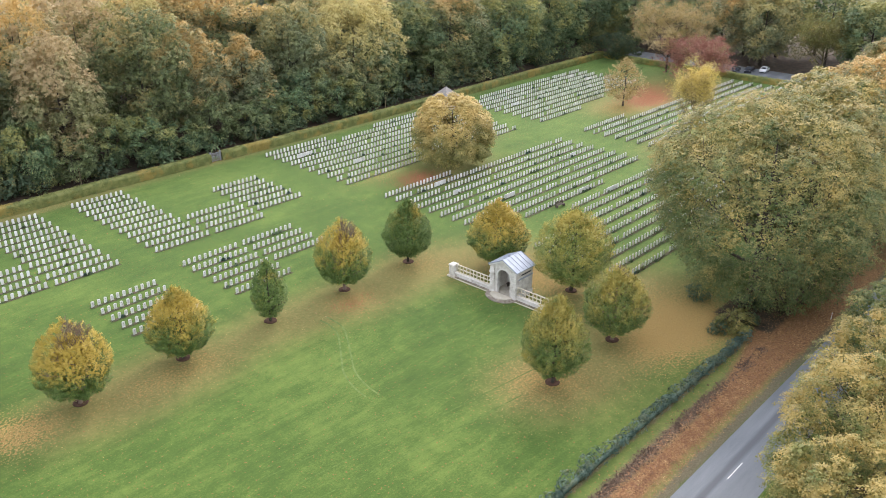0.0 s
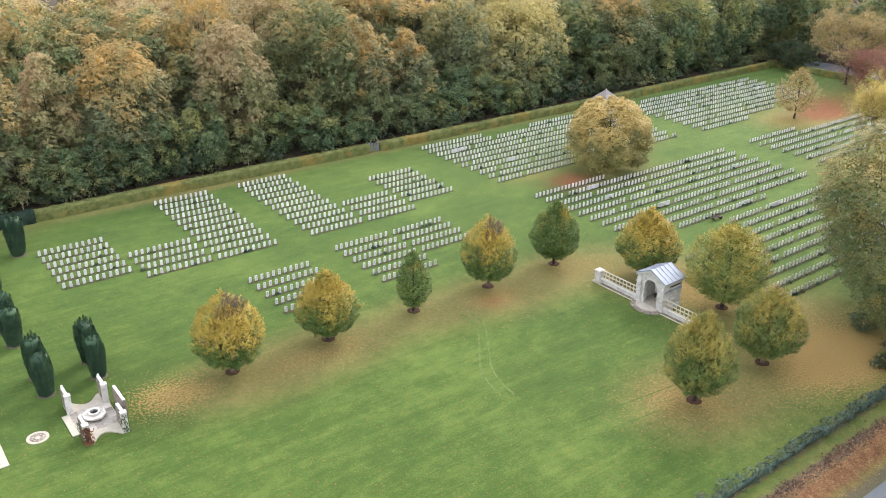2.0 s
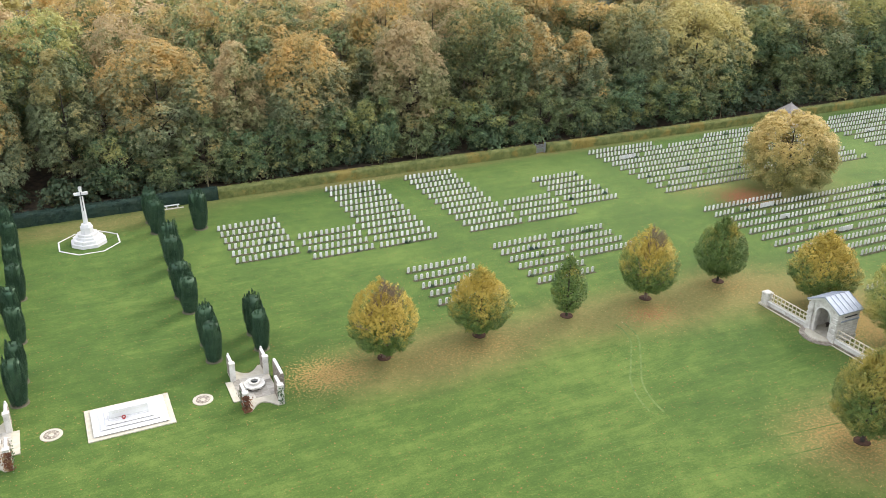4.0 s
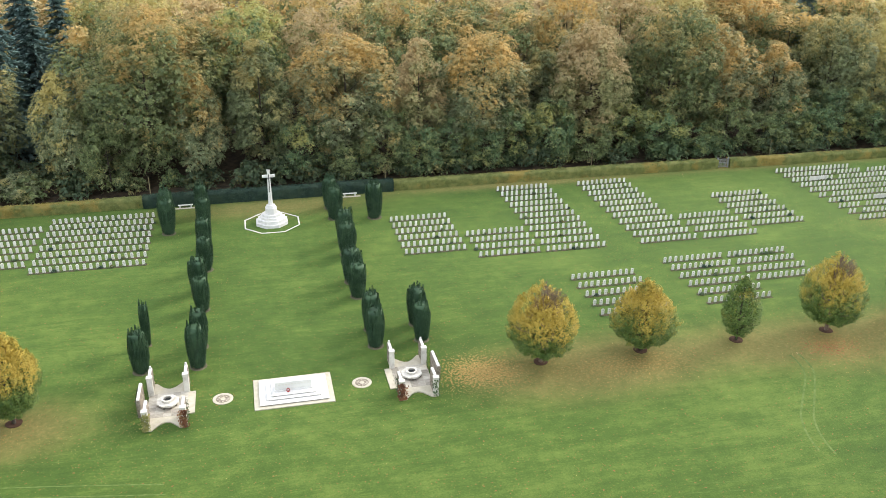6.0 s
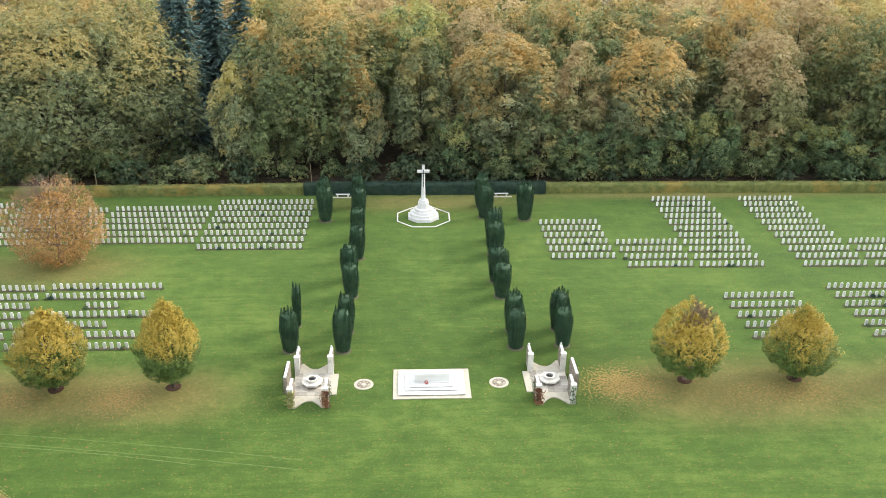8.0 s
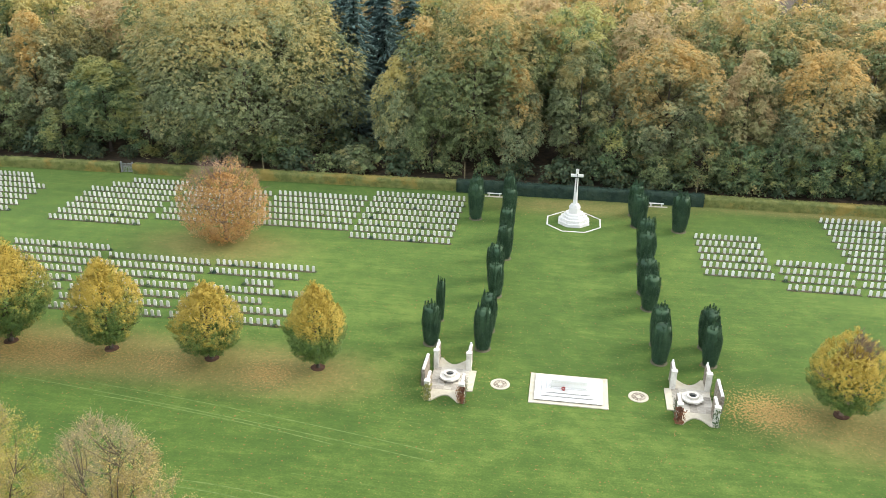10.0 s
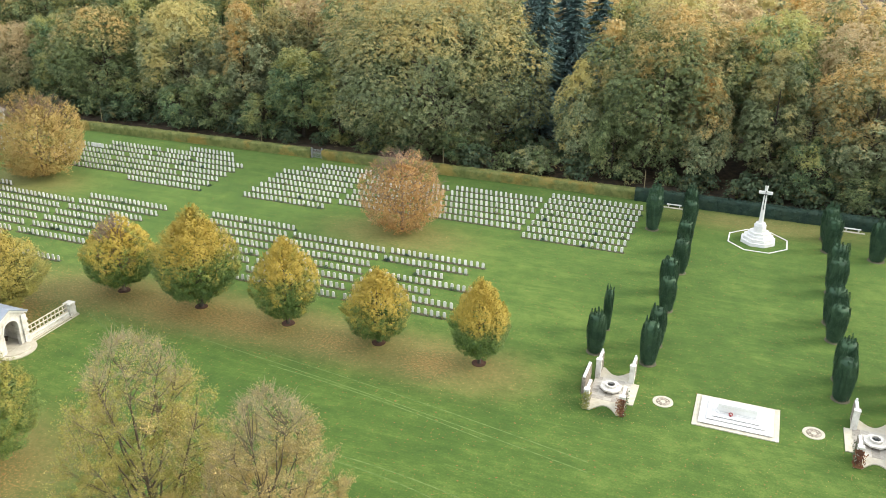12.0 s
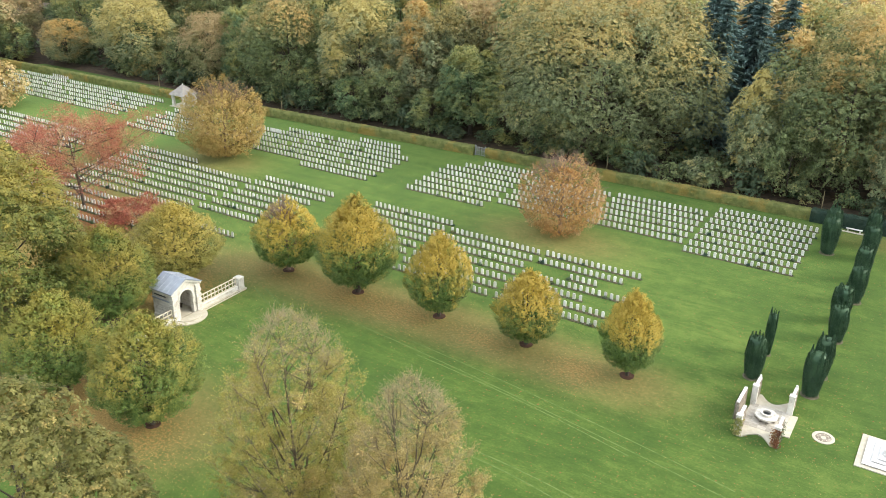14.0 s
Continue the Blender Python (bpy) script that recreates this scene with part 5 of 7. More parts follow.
    # flanking parapets with lattice rails and end piers
    for s in (-1, 1):
        y0, y1 = s * 2.12, s * 8.1
        lo, hi = min(y0, y1), max(y0, y1)
        rail = thing("parapet", (x_front, -16.5, 0), "low pale stone parapet with a cream lattice rail", "parapet", "entrance shelters", 0 if side > 0 else 180)
        part("footing", boxes([(-0.42, 0.5, lo, hi, -0.05, 0.14)], 0.02), M["court_stone" if side > 0 else "cream_stone"], rail, "weathered footing")
        part("kerb", boxes([(-0.75, -0.58, lo, hi, -0.05, 0.06)], 0.01), M["cream_stone"], rail)
        part("low_wall", coursed((-0.25, 0.2, lo, hi, 0.14, 0.58, 2)), M["pale_stone"], rail)
        part("coping", boxes([(-0.31, 0.26, lo, hi, 0.58, 0.68)], 0.015), M["portland"], rail)
        n = 10
        for k in range(n + 1):
            y = lo + 0.05 + (hi - lo - 0.1) * k / n
            part("baluster", boxes([(-0.07, 0.03, y - 0.045, y + 0.045, 0.68, 1.82)]), M["rail"], rail)
        for z in (0.72, 1.22, 1.75):
            part("rail", boxes([(-0.085, 0.045, lo, hi, z, z + 0.09)]), M["rail"], rail)
        pier = thing("pier", (x_front, -16.5 + (s * 8.55 if side > 0 else -s * 8.55), 0), "square pale stone end pier with a moulded cap", "pier", "entrance shelters", 0 if side > 0 else 180)
        part("footing", boxes([(-0.75, 0.6, -0.6, 0.6, -0.05, 0.2)], 0.02), M["cream_stone"], pier)
        part("shaft", coursed((-0.5, 0.42, -0.44, 0.44, 0.2, 1.60, 5)), M["pale_stone"], pier)
        part("cap", boxes([(-0.56, 0.48, -0.50, 0.50, 1.60, 1.72), (-0.45, 0.37, -0.39, 0.39, 1.72, 1.80)], 0.02), M["pale_stone"], pier)


chapel(1), chapel(-1)


def hut(x, y):
    h = thing("shelter_hut", (x, y, 0), "small square stone shelter with a pale pyramid roof", "shelter", "corner shelters")
    part("floor", boxes([(-2.3, 2.3, -2.3, 2.3, -0.05, 0.15)]), M["cream_stone"], h)
    for sx in (-1, 1):
        for sy in (-1, 1):
            part("pillar", coursed((sx * 1.6 - 0.28, sx * 1.6 + 0.28, sy * 1.6 - 0.28, sy * 1.6 + 0.28, 0.15, 2.5, 6)), M["pale_stone"], h)
    part("back_wall", coursed((-1.32, 1.32, 1.5, 1.8, 0.15, 2.5, 6)), M["pale_stone"], h)
    part("beam", boxes([(-1.95, 1.95, -1.95, 1.95, 2.5, 2.68)], 0.02), M["portland"], h)
    sq = lambda r: [(-r, -r), (r, -r), (r, r), (-r, r)]
    part("roof", prism(bmesh.new(), sq(2.3), 2.68, 4.75, sq(0.06)), M["slate"], h)
    part("finial", prism(bmesh.new(), octagon(0.09), 4.75, 5.05, octagon(0.02)), M["portland"], h)
    part("seat", boxes([(-1.2, 1.2, 1.05, 1.45, 0.5, 0.58), (-1.1, -0.9, 1.1, 1.4, 0.15, 0.5), (0.9, 1.1, 1.1, 1.4, 0.15, 0.5)]), M["wood"], h)


hut(139.6, 52.2), hut(-149.6, 50.4)


def post(x, y, h=3.6):
    p = thing("timber_post", (x, y, 0), "slim pale timber pole beside the wood edge", "pole", "boundary poles")
    v, f = tube([(0, 0, -0.1), (0.02, 0, h * 0.5), (0, 0.02, h)], [0.085, 0.075, 0.06], 8)
    mesh_part("pole", mesh_from("pole", v, f, M["bark_grey"], True), p)
    mesh_part("cap", mesh_from("cap", *tube([(0, 0.02, h), (0, 0.02, h + 0.06)], [0.075, 0.05], 8), M["iron"]), p)


for x in (-18.6, 19.7, 57.2, 92.6, 128, 162.7, -54.0, -91, -128, -165):
    post(x, 60.9 + float(boundary(x)), 3.8)

marker = thing("marker_post", (96.2, -49.6, 0), "slim white roadside marker post on the verge", "post")
part("shaft", boxes([(-0.06, 0.06, -0.05, 0.05, -0.05, 1.0)], 0.015), M["portland"], marker)
part("reflector", boxes([(-0.062, -0.056, -0.03, 0.03, 0.72, 0.86)]), M["wreath"], marker)

b = thing("timber_bench", (105.3, -3.6, 0), "dark timber garden bench on the grass path", "bench", turn=-8)
part("seat", boxes([(-0.9, 0.9, -0.25 + 0.13 * k, -0.14 + 0.13 * k, 0.42, 0.46) for k in range(4)]), M["wood"], b)
part("backrest", boxes([(-0.9, 0.9, 0.28, 0.32, 0.55 + 0.14 * k, 0.65 + 0.14 * k) for k in range(3)]), M["wood"], b)
for sx in (-1, 1):
    part("leg", boxes([(sx * 0.8 - 0.05, sx * 0.8 + 0.05, -0.25, 0.32, 0, 0.42), (sx * 0.8 - 0.05, sx * 0.8 + 0.05, 0.26, 0.34, 0.42, 0.95)]), M["wood"], b)


# ---- car park ----
tagged(part("car_park", boxes([(215.2, 229, -8, 55, -0.1, 0.02)]), M["asphalt"], None), "small asphalt car park behind the hedge", "car park", kind="structure")


def car(x, y, paint, label):
    c = thing("car", (x, y, 0.02), label, "car", "parked cars", turn=8)
    prof = [(-2.1, 0.35), (-2.1, 0.75), (-1.9, 0.9), (-1.0, 0.98), (-0.55, 1.4), (0.9, 1.44), (1.6, 1.05), (2.05, 0.95), (2.15, 0.6), (2.1, 0.35)]
    bm = bmesh.new()
    lo, hi = [bm.verts.new((a, -0.86, z)) for a, z in prof], [bm.verts.new((a, 0.86, z)) for a, z in prof]
    for k in range(len(prof)):
        bm.faces.new((lo[k], lo[(k + 1) % len(prof)], hi[(k + 1) % len(prof)], hi[k]))
    bm.faces.new(lo[::-1]), bm.faces.new(hi)
    for v in lo[4:6] + hi[4:6]:
        v.co.y *= 0.8
    bmesh.ops.bevel(bm, geom=list(bm.edges), offset=0.05, segments=2, affect="EDGES", profile=0.6)
    part("body", bm, paint, c)
    part("side_window", boxes([(-0.6, 1.2, -0.86, -0.80, 1.05, 1.32)], 0.03), M["glass_dark"], c)
    part("side_window", boxes([(-0.6, 1.2, 0.80, 0.86, 1.05, 1.32)], 0.03), M["glass_dark"], c)
    for a, b0, z0, z1 in ((-1.02, -0.56, 1.0, 1.4), (1.62, 0.95, 1.06, 1.42)):
        v = [(a - 0.02 * (1 if a < 0 else -1), -0.66, z0), (a - 0.02 * (1 if a < 0 else -1), 0.66, z0), (b0 - 0.03 * (1 if a < 0 else -1), 0.58, z1), (b0 - 0.03 * (1 if a < 0 else -1), -0.58, z1)]
        mesh_part("windscreen", mesh_from("windscreen", v + [(q[0] * 0.97, q[1], q[2] - 0.05) for q in v], [(0, 1, 2, 3), (0, 4, 5, 1), (2, 6, 7, 3)], M["glass_dark"]), c)
    for sx in (-1.3, 1.35):
        for sy in (-0.85, 0.67):
            bm = bmesh.new()
            bmesh.ops.create_cone(bm, cap_ends=True, segments=16, radius1=0.33, radius2=0.33, depth=0.2, matrix=Matrix.Translation((sx, sy + 0.09, 0.33)) @ Matrix.Rotation(radians(90), 4, "X"))
            wheel = part("wheel", bm, M["tyre"], c)
            bm = bmesh.new()
            bmesh.ops.create_cone(bm, cap_ends=True, segments=12, radius1=0.19, radius2=0.19, depth=0.24, matrix=Matrix.Translation((sx, sy + 0.09, 0.33)) @ Matrix.Rotation(radians(90), 4, "X"))
            part("rim", bm, M["zinc"], wheel)
    for sy in (-0.6, 0.6):
        part("headlight", boxes([(-2.13, -2.05, sy - 0.15, sy + 0.15, 0.68, 0.8)], 0.02), M["white_stone"], c)
        part("tail_light", boxes([(2.07, 2.14, sy - 0.15, sy + 0.15, 0.75, 0.88)], 0.02), M["wreath"], c)


car(220.9, 20.4, M["car_dark"], "dark grey parked hatchback on the car park")
car(223.5, 17.6, M["car_dark"], "black parked car on the car park")
car(226.3, 14.6, M["car_white"], "white parked car on the car park")


# ---- trees ----
def crown_cards(rng, low, high, radius, profile, lobes, lobe_r, per_lobe, leaf, flat=0.6, up=0.5, inner=0.12, out=0.9, uneven=0.12, bare=None):
    """Leaves of a crown of many boughs: each bough is a flattened clump near the envelope, with gaps between."""
    k = np.arange(lobes) + 0.5
    height_at = k / lobes
    height_at = np.clip(height_at + rng.normal(0, 0.03, lobes), 0.01, 0.99)
    weight = profile(height_at)
    keep = rng.random(lobes) < np.clip(weight / weight.max() + 0.15, 0, 1)
    height_at, weight = height_at[keep], weight[keep]
    m = len(height_at)
    angle = np.arange(m) * 2.399963 + rng.normal(0, 0.25, m)
    wobble = 1 + uneven * (np.sin(angle * 2 + rng.uniform(0, 6)) + np.sin(angle * 3 + 5 * height_at + rng.uniform(0, 6))) + rng.normal(0, 0.06, m)
    reach = radius * weight * wobble * (out - 0.35 * (rng.random(m) ** 3))
    centre = np.stack([reach * np.cos(angle), reach * np.sin(angle), low + (high - low) * height_at], 1)
    size = lobe_r * rng.uniform(0.65, 1.3, m) * (0.55 + 0.45 * weight / weight.max())
    away = unit(np.stack([np.cos(angle) * weight, np.sin(angle) * weight, (height_at - 0.45) * 1.3], 1))
    cards = []
    for c, s, a in zip(centre, size, away):
        fans = max(4, int(11 * (s / lobe_r) ** 1.6 * rng.uniform(0.8, 1.2)))
        each = max(4, int(per_lobe / 11))
        d = unit(rng.normal(size=(fans, 3)) + a * 0.85 + np.array([0, 0, 0.3]))
        at = c + d * np.array([1, 1, flat]) * s * rng.uniform(0.6, 1.05, (fans, 1))
        axis = unit(d * np.array([1, 1, 0.55]) + a * 0.4 + np.array([0, 0, -0.28]) + rng.normal(0, 0.18, (fans, 3)))
        side = unit(np.cross(axis, np.array([0, 0, 1.0])) + 1e-6)
        u, v = rng.uniform(-0.6, 0.6, (fans, each, 1)), rng.normal(0, 0.5, (fans, each, 1))
        p = at[:, None] + axis[:, None] * u * s * 0.85 + side[:, None] * v * s * 0.38 * (0.95 - 0.7 * u)
        p[:, :, 2] -= (0.28 * s * (u + 0.6) ** 2 + 0.10 * s * np.abs(v))[:, :, 0]
        p += rng.normal(0, 0.05 * s, p.shape)
        nor = axis[:, None] * 0.45 + np.array([0, 0, up]) + rng.normal(0, 0.28, p.shape)
        cards.append(leaf_cards(rng, p.reshape(-1, 3), nor.reshape(-1, 3), leaf, 0.8))
    n = int(sum(len(c) for c in cards) * inner)
    h = rng.random(n)
    r = radius * profile(h) * 0.72 * np.sqrt(rng.random(n))
    a = rng.uniform(0, 2 * np.pi, n)
    p = np.stack([r * np.cos(a), r * np.sin(a), low + (high - low) * h * 0.95], 1)
    cards.append(leaf_cards(rng, p, rng.normal(size=(n, 3)) + np.array([0, 0, 0.5]), leaf * 1.7, 0.8))
    cards = np.concatenate(cards)
    if bare:
        z = cards[:, 0, 2]
        drop = rng.random(len(cards)) < np.clip((z - bare[0]) / (bare[1] - bare[0]), 0, 1) * bare[2]
        cards = cards[~drop]
    floor = cards[:, :, 2].min(axis=1)
    return cards[floor > max(0.2, low * 0.45)]


def limbs(rng, low, high, radius, profile, trunk_r, count=14, twigs=0, lean=0.3):
    """A tapered trunk with limbs that rise into the crown, and twigs on the limbs."""
    sway = rng.normal(0, 0.15, 2)
    heights = np.linspace(-0.15, high * 0.93, 8)
    trunk = np.stack([sway[0] * np.sin(heights / high * 3), sway[1] * np.sin(heights / high * 2.5), heights], 1)
    radii = trunk_r * np.clip(1 - heights / high, 0.06, 1) ** 0.8
    radii[0] *= 1.35
    out = [(trunk, radii)]
    for k in range(count):
        f = 0.1 + 0.8 * (k + rng.random()) / count
        z0 = low * 0.85 + (high * 0.8 - low * 0.85) * f
        a = k * 2.399 + rng.normal(0, 0.3)
        zf = np.clip((z0 + (high - low) * 0.22 - low) / (high - low), 0.02, 0.97)
        r = radius * profile(np.array([zf]))[0] * rng.uniform(0.75, 0.95)
        rise = r * (0.35 + lean * rng.random())
        s = np.linspace(0, 1, 5)
        pts = np.stack([r * s * np.cos(a + 0.2 * s), r * s * np.sin(a + 0.2 * s), z0 + rise * s**1.4], 1)
        r0 = trunk_r * 0.42 * (1 - 0.6 * f)
        out.append((pts, r0 * (1 - 0.9 * s) + 0.012))
        for j in range(twigs):
            q = rng.uniform(0.3, 1.0)
            at = np.array([np.interp(q, s, pts[:, i]) for i in range(3)])
            way = unit(unit(pts[-1] - pts[0]) + rng.normal(0, 0.55, 3) + np.array([0, 0, 0.55]))
            length = radius * rng.uniform(0.14, 0.34)
            t = np.linspace(0, 1, 4)[:, None]
            tw = at + way * length * t + np.array([0, 0, 0.18 * length]) * t**2
            out.append((tw, (0.30 * r0 + 0.008) * (1 - 0.85 * t[:, 0])))
            for i in range(3):
                b = tw[1 + i % 3] if i < 2 else tw[-1]
                w2 = unit(way + rng.normal(0, 0.6, 3) + np.array([0, 0, 0.25]))
                out.append((b + w2 * length * 0.55 * t[:3] * 1.2, (0.10 * r0 + 0.006) * (1 - 0.7 * t[:3, 0])))
    return out


dome = lambda h: np.sqrt(np.clip(1 - np.abs(2 * h - 0.9) ** 2.4 / 1.3, 0.02, 1)) * (0.78 + 0.22 * np.clip(h * 4, 0, 1))
egg = lambda h: np.where(h < 0.36, np.sqrt(np.clip(1 - ((0.36 - h) / 0.40) ** 2, 0.03, 1)), np.clip(np.cos(np.pi / 2 * np.clip((h - 0.36) / 0.66, 0, 1)), 0.02, 1) ** 0.85)
ball = lambda h: np.sqrt(np.clip(1 - (2 * h - 0.95) ** 2 / 1.12, 0.03, 1))


def tree_model(seed, low, high, radius, profile, lobes, lobe_r, per_lobe, leaf, trunk_r, count=12, twigs=0, bark="bark", **more):
    rng = np.random.default_rng(seed)
    wood = tubes("trunk", limbs(rng, low, high, radius, profile, trunk_r, count, twigs), M[bark], 7 if not twigs else 5)
    return wood, quads("crown", crown_cards(rng, low, high, radius, profile, lobes, lobe_r, per_lobe, leaf, **more), M["wood_green"])


def plant(model, x, y, leaf_key, label, category="tree", group="", size=(1, 1, 1), turn=0.0, name="tree", z=0.0):
    wood, crown, *fine = model
    t = new(name)
    t.empty_display_size = 0.2
    t.matrix_basis = pose(x, y, z, 0, 0, turn) @ Matrix.Diagonal((*size, 1))
    tagged(t, label, category, group)
    mesh_part("trunk", wood, t)
    for me in fine:
        mesh_part("brushwood", me, t, "pale fine twigs")
    c = mesh_part("crown", crown, t)
    c.material_slots[0].link = "OBJECT"
    c.material_slots[0].material = M[leaf_key]
    return t


def bough_model(seed, low, high, radius, profile, boughs, tufts, per, length, leaf, trunk_r, spread=0.34, flat=0.72, droop=0.30, uneven=0.10, count=12, twigs=0, bark="bark", inner=0.10, tight=0.85, loose=0.045, dense=1.0, swell=0.20):
    """A crown built up of rounded boughs of many sizes, each shingled with drooping tufts of small leaves; where two boughs meet a dark crease is left."""
    rng = np.random.default_rng(seed)
    grid = np.linspace(0.02, 0.98, 80)
    share = np.cumsum(profile(grid) + 0.12)
    k = np.arange(boughs)
    h = np.interp((k + rng.random(boughs)) / boughs, share / share[-1], grid)
    a = k * 2.399963 + rng.normal(0, 0.35, boughs)
    wave = 1 + uneven * (np.sin(2 * a + seed) + np.sin(3 * a - 4 * h + 2 * seed))
    size = radius * spread * rng.uniform(0.62, 1.22, boughs) * (0.62 + 0.38 * profile(h))
    reach = np.clip(radius * profile(h) * wave - size * rng.uniform(0.65, 0.95, boughs), 0.05 * radius, None)
    height = np.minimum(low + (high - low) * h, high - size * flat * 0.9)
    heart = np.stack([reach * np.cos(a), reach * np.sin(a), np.maximum(height, low + size * flat * 0.4)], 1)
    own = rng.choice(boughs, tufts * 3, p=size**2 / (size**2).sum())
    out_of = unit(heart * np.array([1, 1, 0]) + np.array([0, 0, 0.35 * radius]))
    out = out_of[own]
    d = unit(unit(rng.normal(size=(len(own), 3))) + out * 0.45 + np.array([0, 0, 0.12]))
    squash = np.array([1, 1, flat])
    # every bough carries smaller clumps, so that its surface swells and folds
    clump = unit(rng.normal(size=(boughs, 16, 3)) + 0.5 * out_of[:, None])
    near = np.einsum("ni,nki->nk", d, clump[own])
    pick = near.argmax(axis=1)
    apart = np.clip(np.arccos(np.clip(near.max(axis=1), -1, 1)) / 0.55, 0, 1.3)
    lump = 1 + swell * (0.45 - apart**2) + rng.normal(0, loose, len(own))
    lean = d - clump[own, pick]
    at = heart[own] + d * squash * (size[own] * lump)[:, None]
    free = np.ones(len(own), bool)
    for j in range(boughs):
        free &= (own == j) | (np.linalg.norm((at - heart[j]) / (size[j] * squash), axis=1) > tight)
    at, d, lean = at[free][:tufts], d[free][:tufts], lean[free][:tufts]
    n = len(at)
    face = unit(d / squash + 0.9 * lean)
    way = unit(face * np.array([1, 1, 0.45]) + np.array([0, 0, -droop]) + rng.normal(0, 0.22, (n, 3)))
    side = unit(np.cross(way, np.array([0, 0, 1.0])) + 1e-6)
    u, v = rng.uniform(-0.5, 0.5, (n, per, 1)), rng.normal(0, 0.42, (n, per, 1))
    long = length * rng.uniform(0.65, 1.35, (n, 1, 1))
    p = at[:, None] + way[:, None] * u * long * dense + side[:, None] * v * long * dense * (0.75 - 0.4 * u)
    p[:, :, 2] -= (long * (0.30 * (u + 0.5) ** 2 + 0.16 * np.abs(v)))[:, :, 0]
    p += rng.normal(0, 0.05 * length, p.shape)
    nor = face[:, None] * 0.55 + np.array([0, 0, 0.75]) + rng.normal(0, 0.24, p.shape)
    cards = [leaf_cards(rng, p.reshape(-1, 3), nor.reshape(-1, 3), leaf, 0.72)]
    m = int(n * per * inner)
    pick = rng.integers(0, boughs, m)
    q = heart[pick] + unit(rng.normal(size=(m, 3))) * squash * (size[pick] * rng.uniform(0.2, 0.82, m))[:, None]
    cards.append(leaf_cards(rng, q, rng.normal(size=(m, 3)) + np.array([0, 0, 0.5]), leaf * 2.1, 0.8))
    cards = np.concatenate(cards)
    cards = cards[cards[:, :, 2].min(axis=1) > max(0.15, low * 0.5)]
    wood = tubes("trunk", limbs(rng, low, high * 0.84, radius * 0.9, profile, trunk_r, count, twigs), M[bark], 7 if not twigs else 5)
    return wood, quads("crown", cards, M["wood_green"])


# models of woodland trees: slim, middling, broad and one great one, full at the edge and lighter farther in
SLIM = [bough_model(100 + k, 3.2, 24, 6.3, [dome, egg][k], 44, 2500, 16, 0.82, 0.255, 0.34, spread=0.40, loose=0.10, dense=0.72) for k in range(2)]
MIDDLING = [bough_model(103 + k, 3.0 + 0.8 * k, 24, 8.7, [dome, ball, dome][k], 54, 3600, 16, 0.86, 0.26, 0.42, spread=0.36, loose=0.10, dense=0.72) for k in range(3)]
BROAD = [bough_model(106 + k, 3.0, 27, 12.2, [dome, ball][k], 70, 5200, 16, 0.9, 0.27, 0.5, spread=0.32, loose=0.10, dense=0.72) for k in range(2)]
GREAT = bough_model(109, 2.2, 27, 20.5, dome, 110, 9200, 17, 0.88, 0.26, 0.6, spread=0.26, loose=0.10, dense=0.72, uneven=0.03)
MIDWOOD = [bough_model(110 + k, 6, 27, 9.3, [dome, ball, dome][k], 34, 1350, 10, 1.25, 0.42, 0.35, count=6) for k in range(3)]
FARWOOD = [bough_model(120 + k, 6, 27, 8.8, [dome, ball, dome][k], 24, 520, 8, 1.7, 0.70, 0.35, count=5) for k in range(3)]
UNDER = [bough_model(127 + k, 1.0, 12, 5.4, [dome, ball][k], 30, 900, 11, 0.85, 0.28, 0.2, count=7) for k in range(2)]


def conifer_model(seed, high, radius):
    rng = np.random.default_rng(seed)
    cards = []
    for k in range(34):
        h = k / 34
        z, r = 2 + (high - 2) * h + rng.normal(0, 0.2), radius * (1 - h) ** 0.9 + 0.3
        for a in np.arange(13) * 0.483 + 0.9 * k + rng.normal(0, 0.16, 13):
            n = 26
            s = rng.random(n) ** 0.6
            reach = r * rng.uniform(0.6, 1.15)
            p = np.stack([reach * s * np.cos(a), reach * s * np.sin(a), z - 0.42 * reach * s + 0.10 * reach * s**3], 1)
            across = np.array([-np.sin(a), np.cos(a), 0])
            p += across * rng.normal(0, 0.26, (n, 1)) * (1.3 - s[:, None]) + rng.normal(0, 0.05, (n, 3))
            along = np.array([np.cos(a), np.sin(a), -0.4])
            cards.append(leaf_cards(rng, p, np.array([0, 0, 1.0]) + rng.normal(0, 0.2, (n, 3)), 0.85, 0.42, along=along))
    t = np.linspace(-0.1, high, 6)
    wood = tubes("trunk", [(np.stack([0 * t, 0 * t, t], 1), 0.35 * (1.05 - t / high))], M["bark"], 7)
    return wood, quads("crown", np.concatenate(cards), M["conifer"])


CONIFER = conifer_model(140, 30, 7.6)
rng_wood = np.random.default_rng(77)
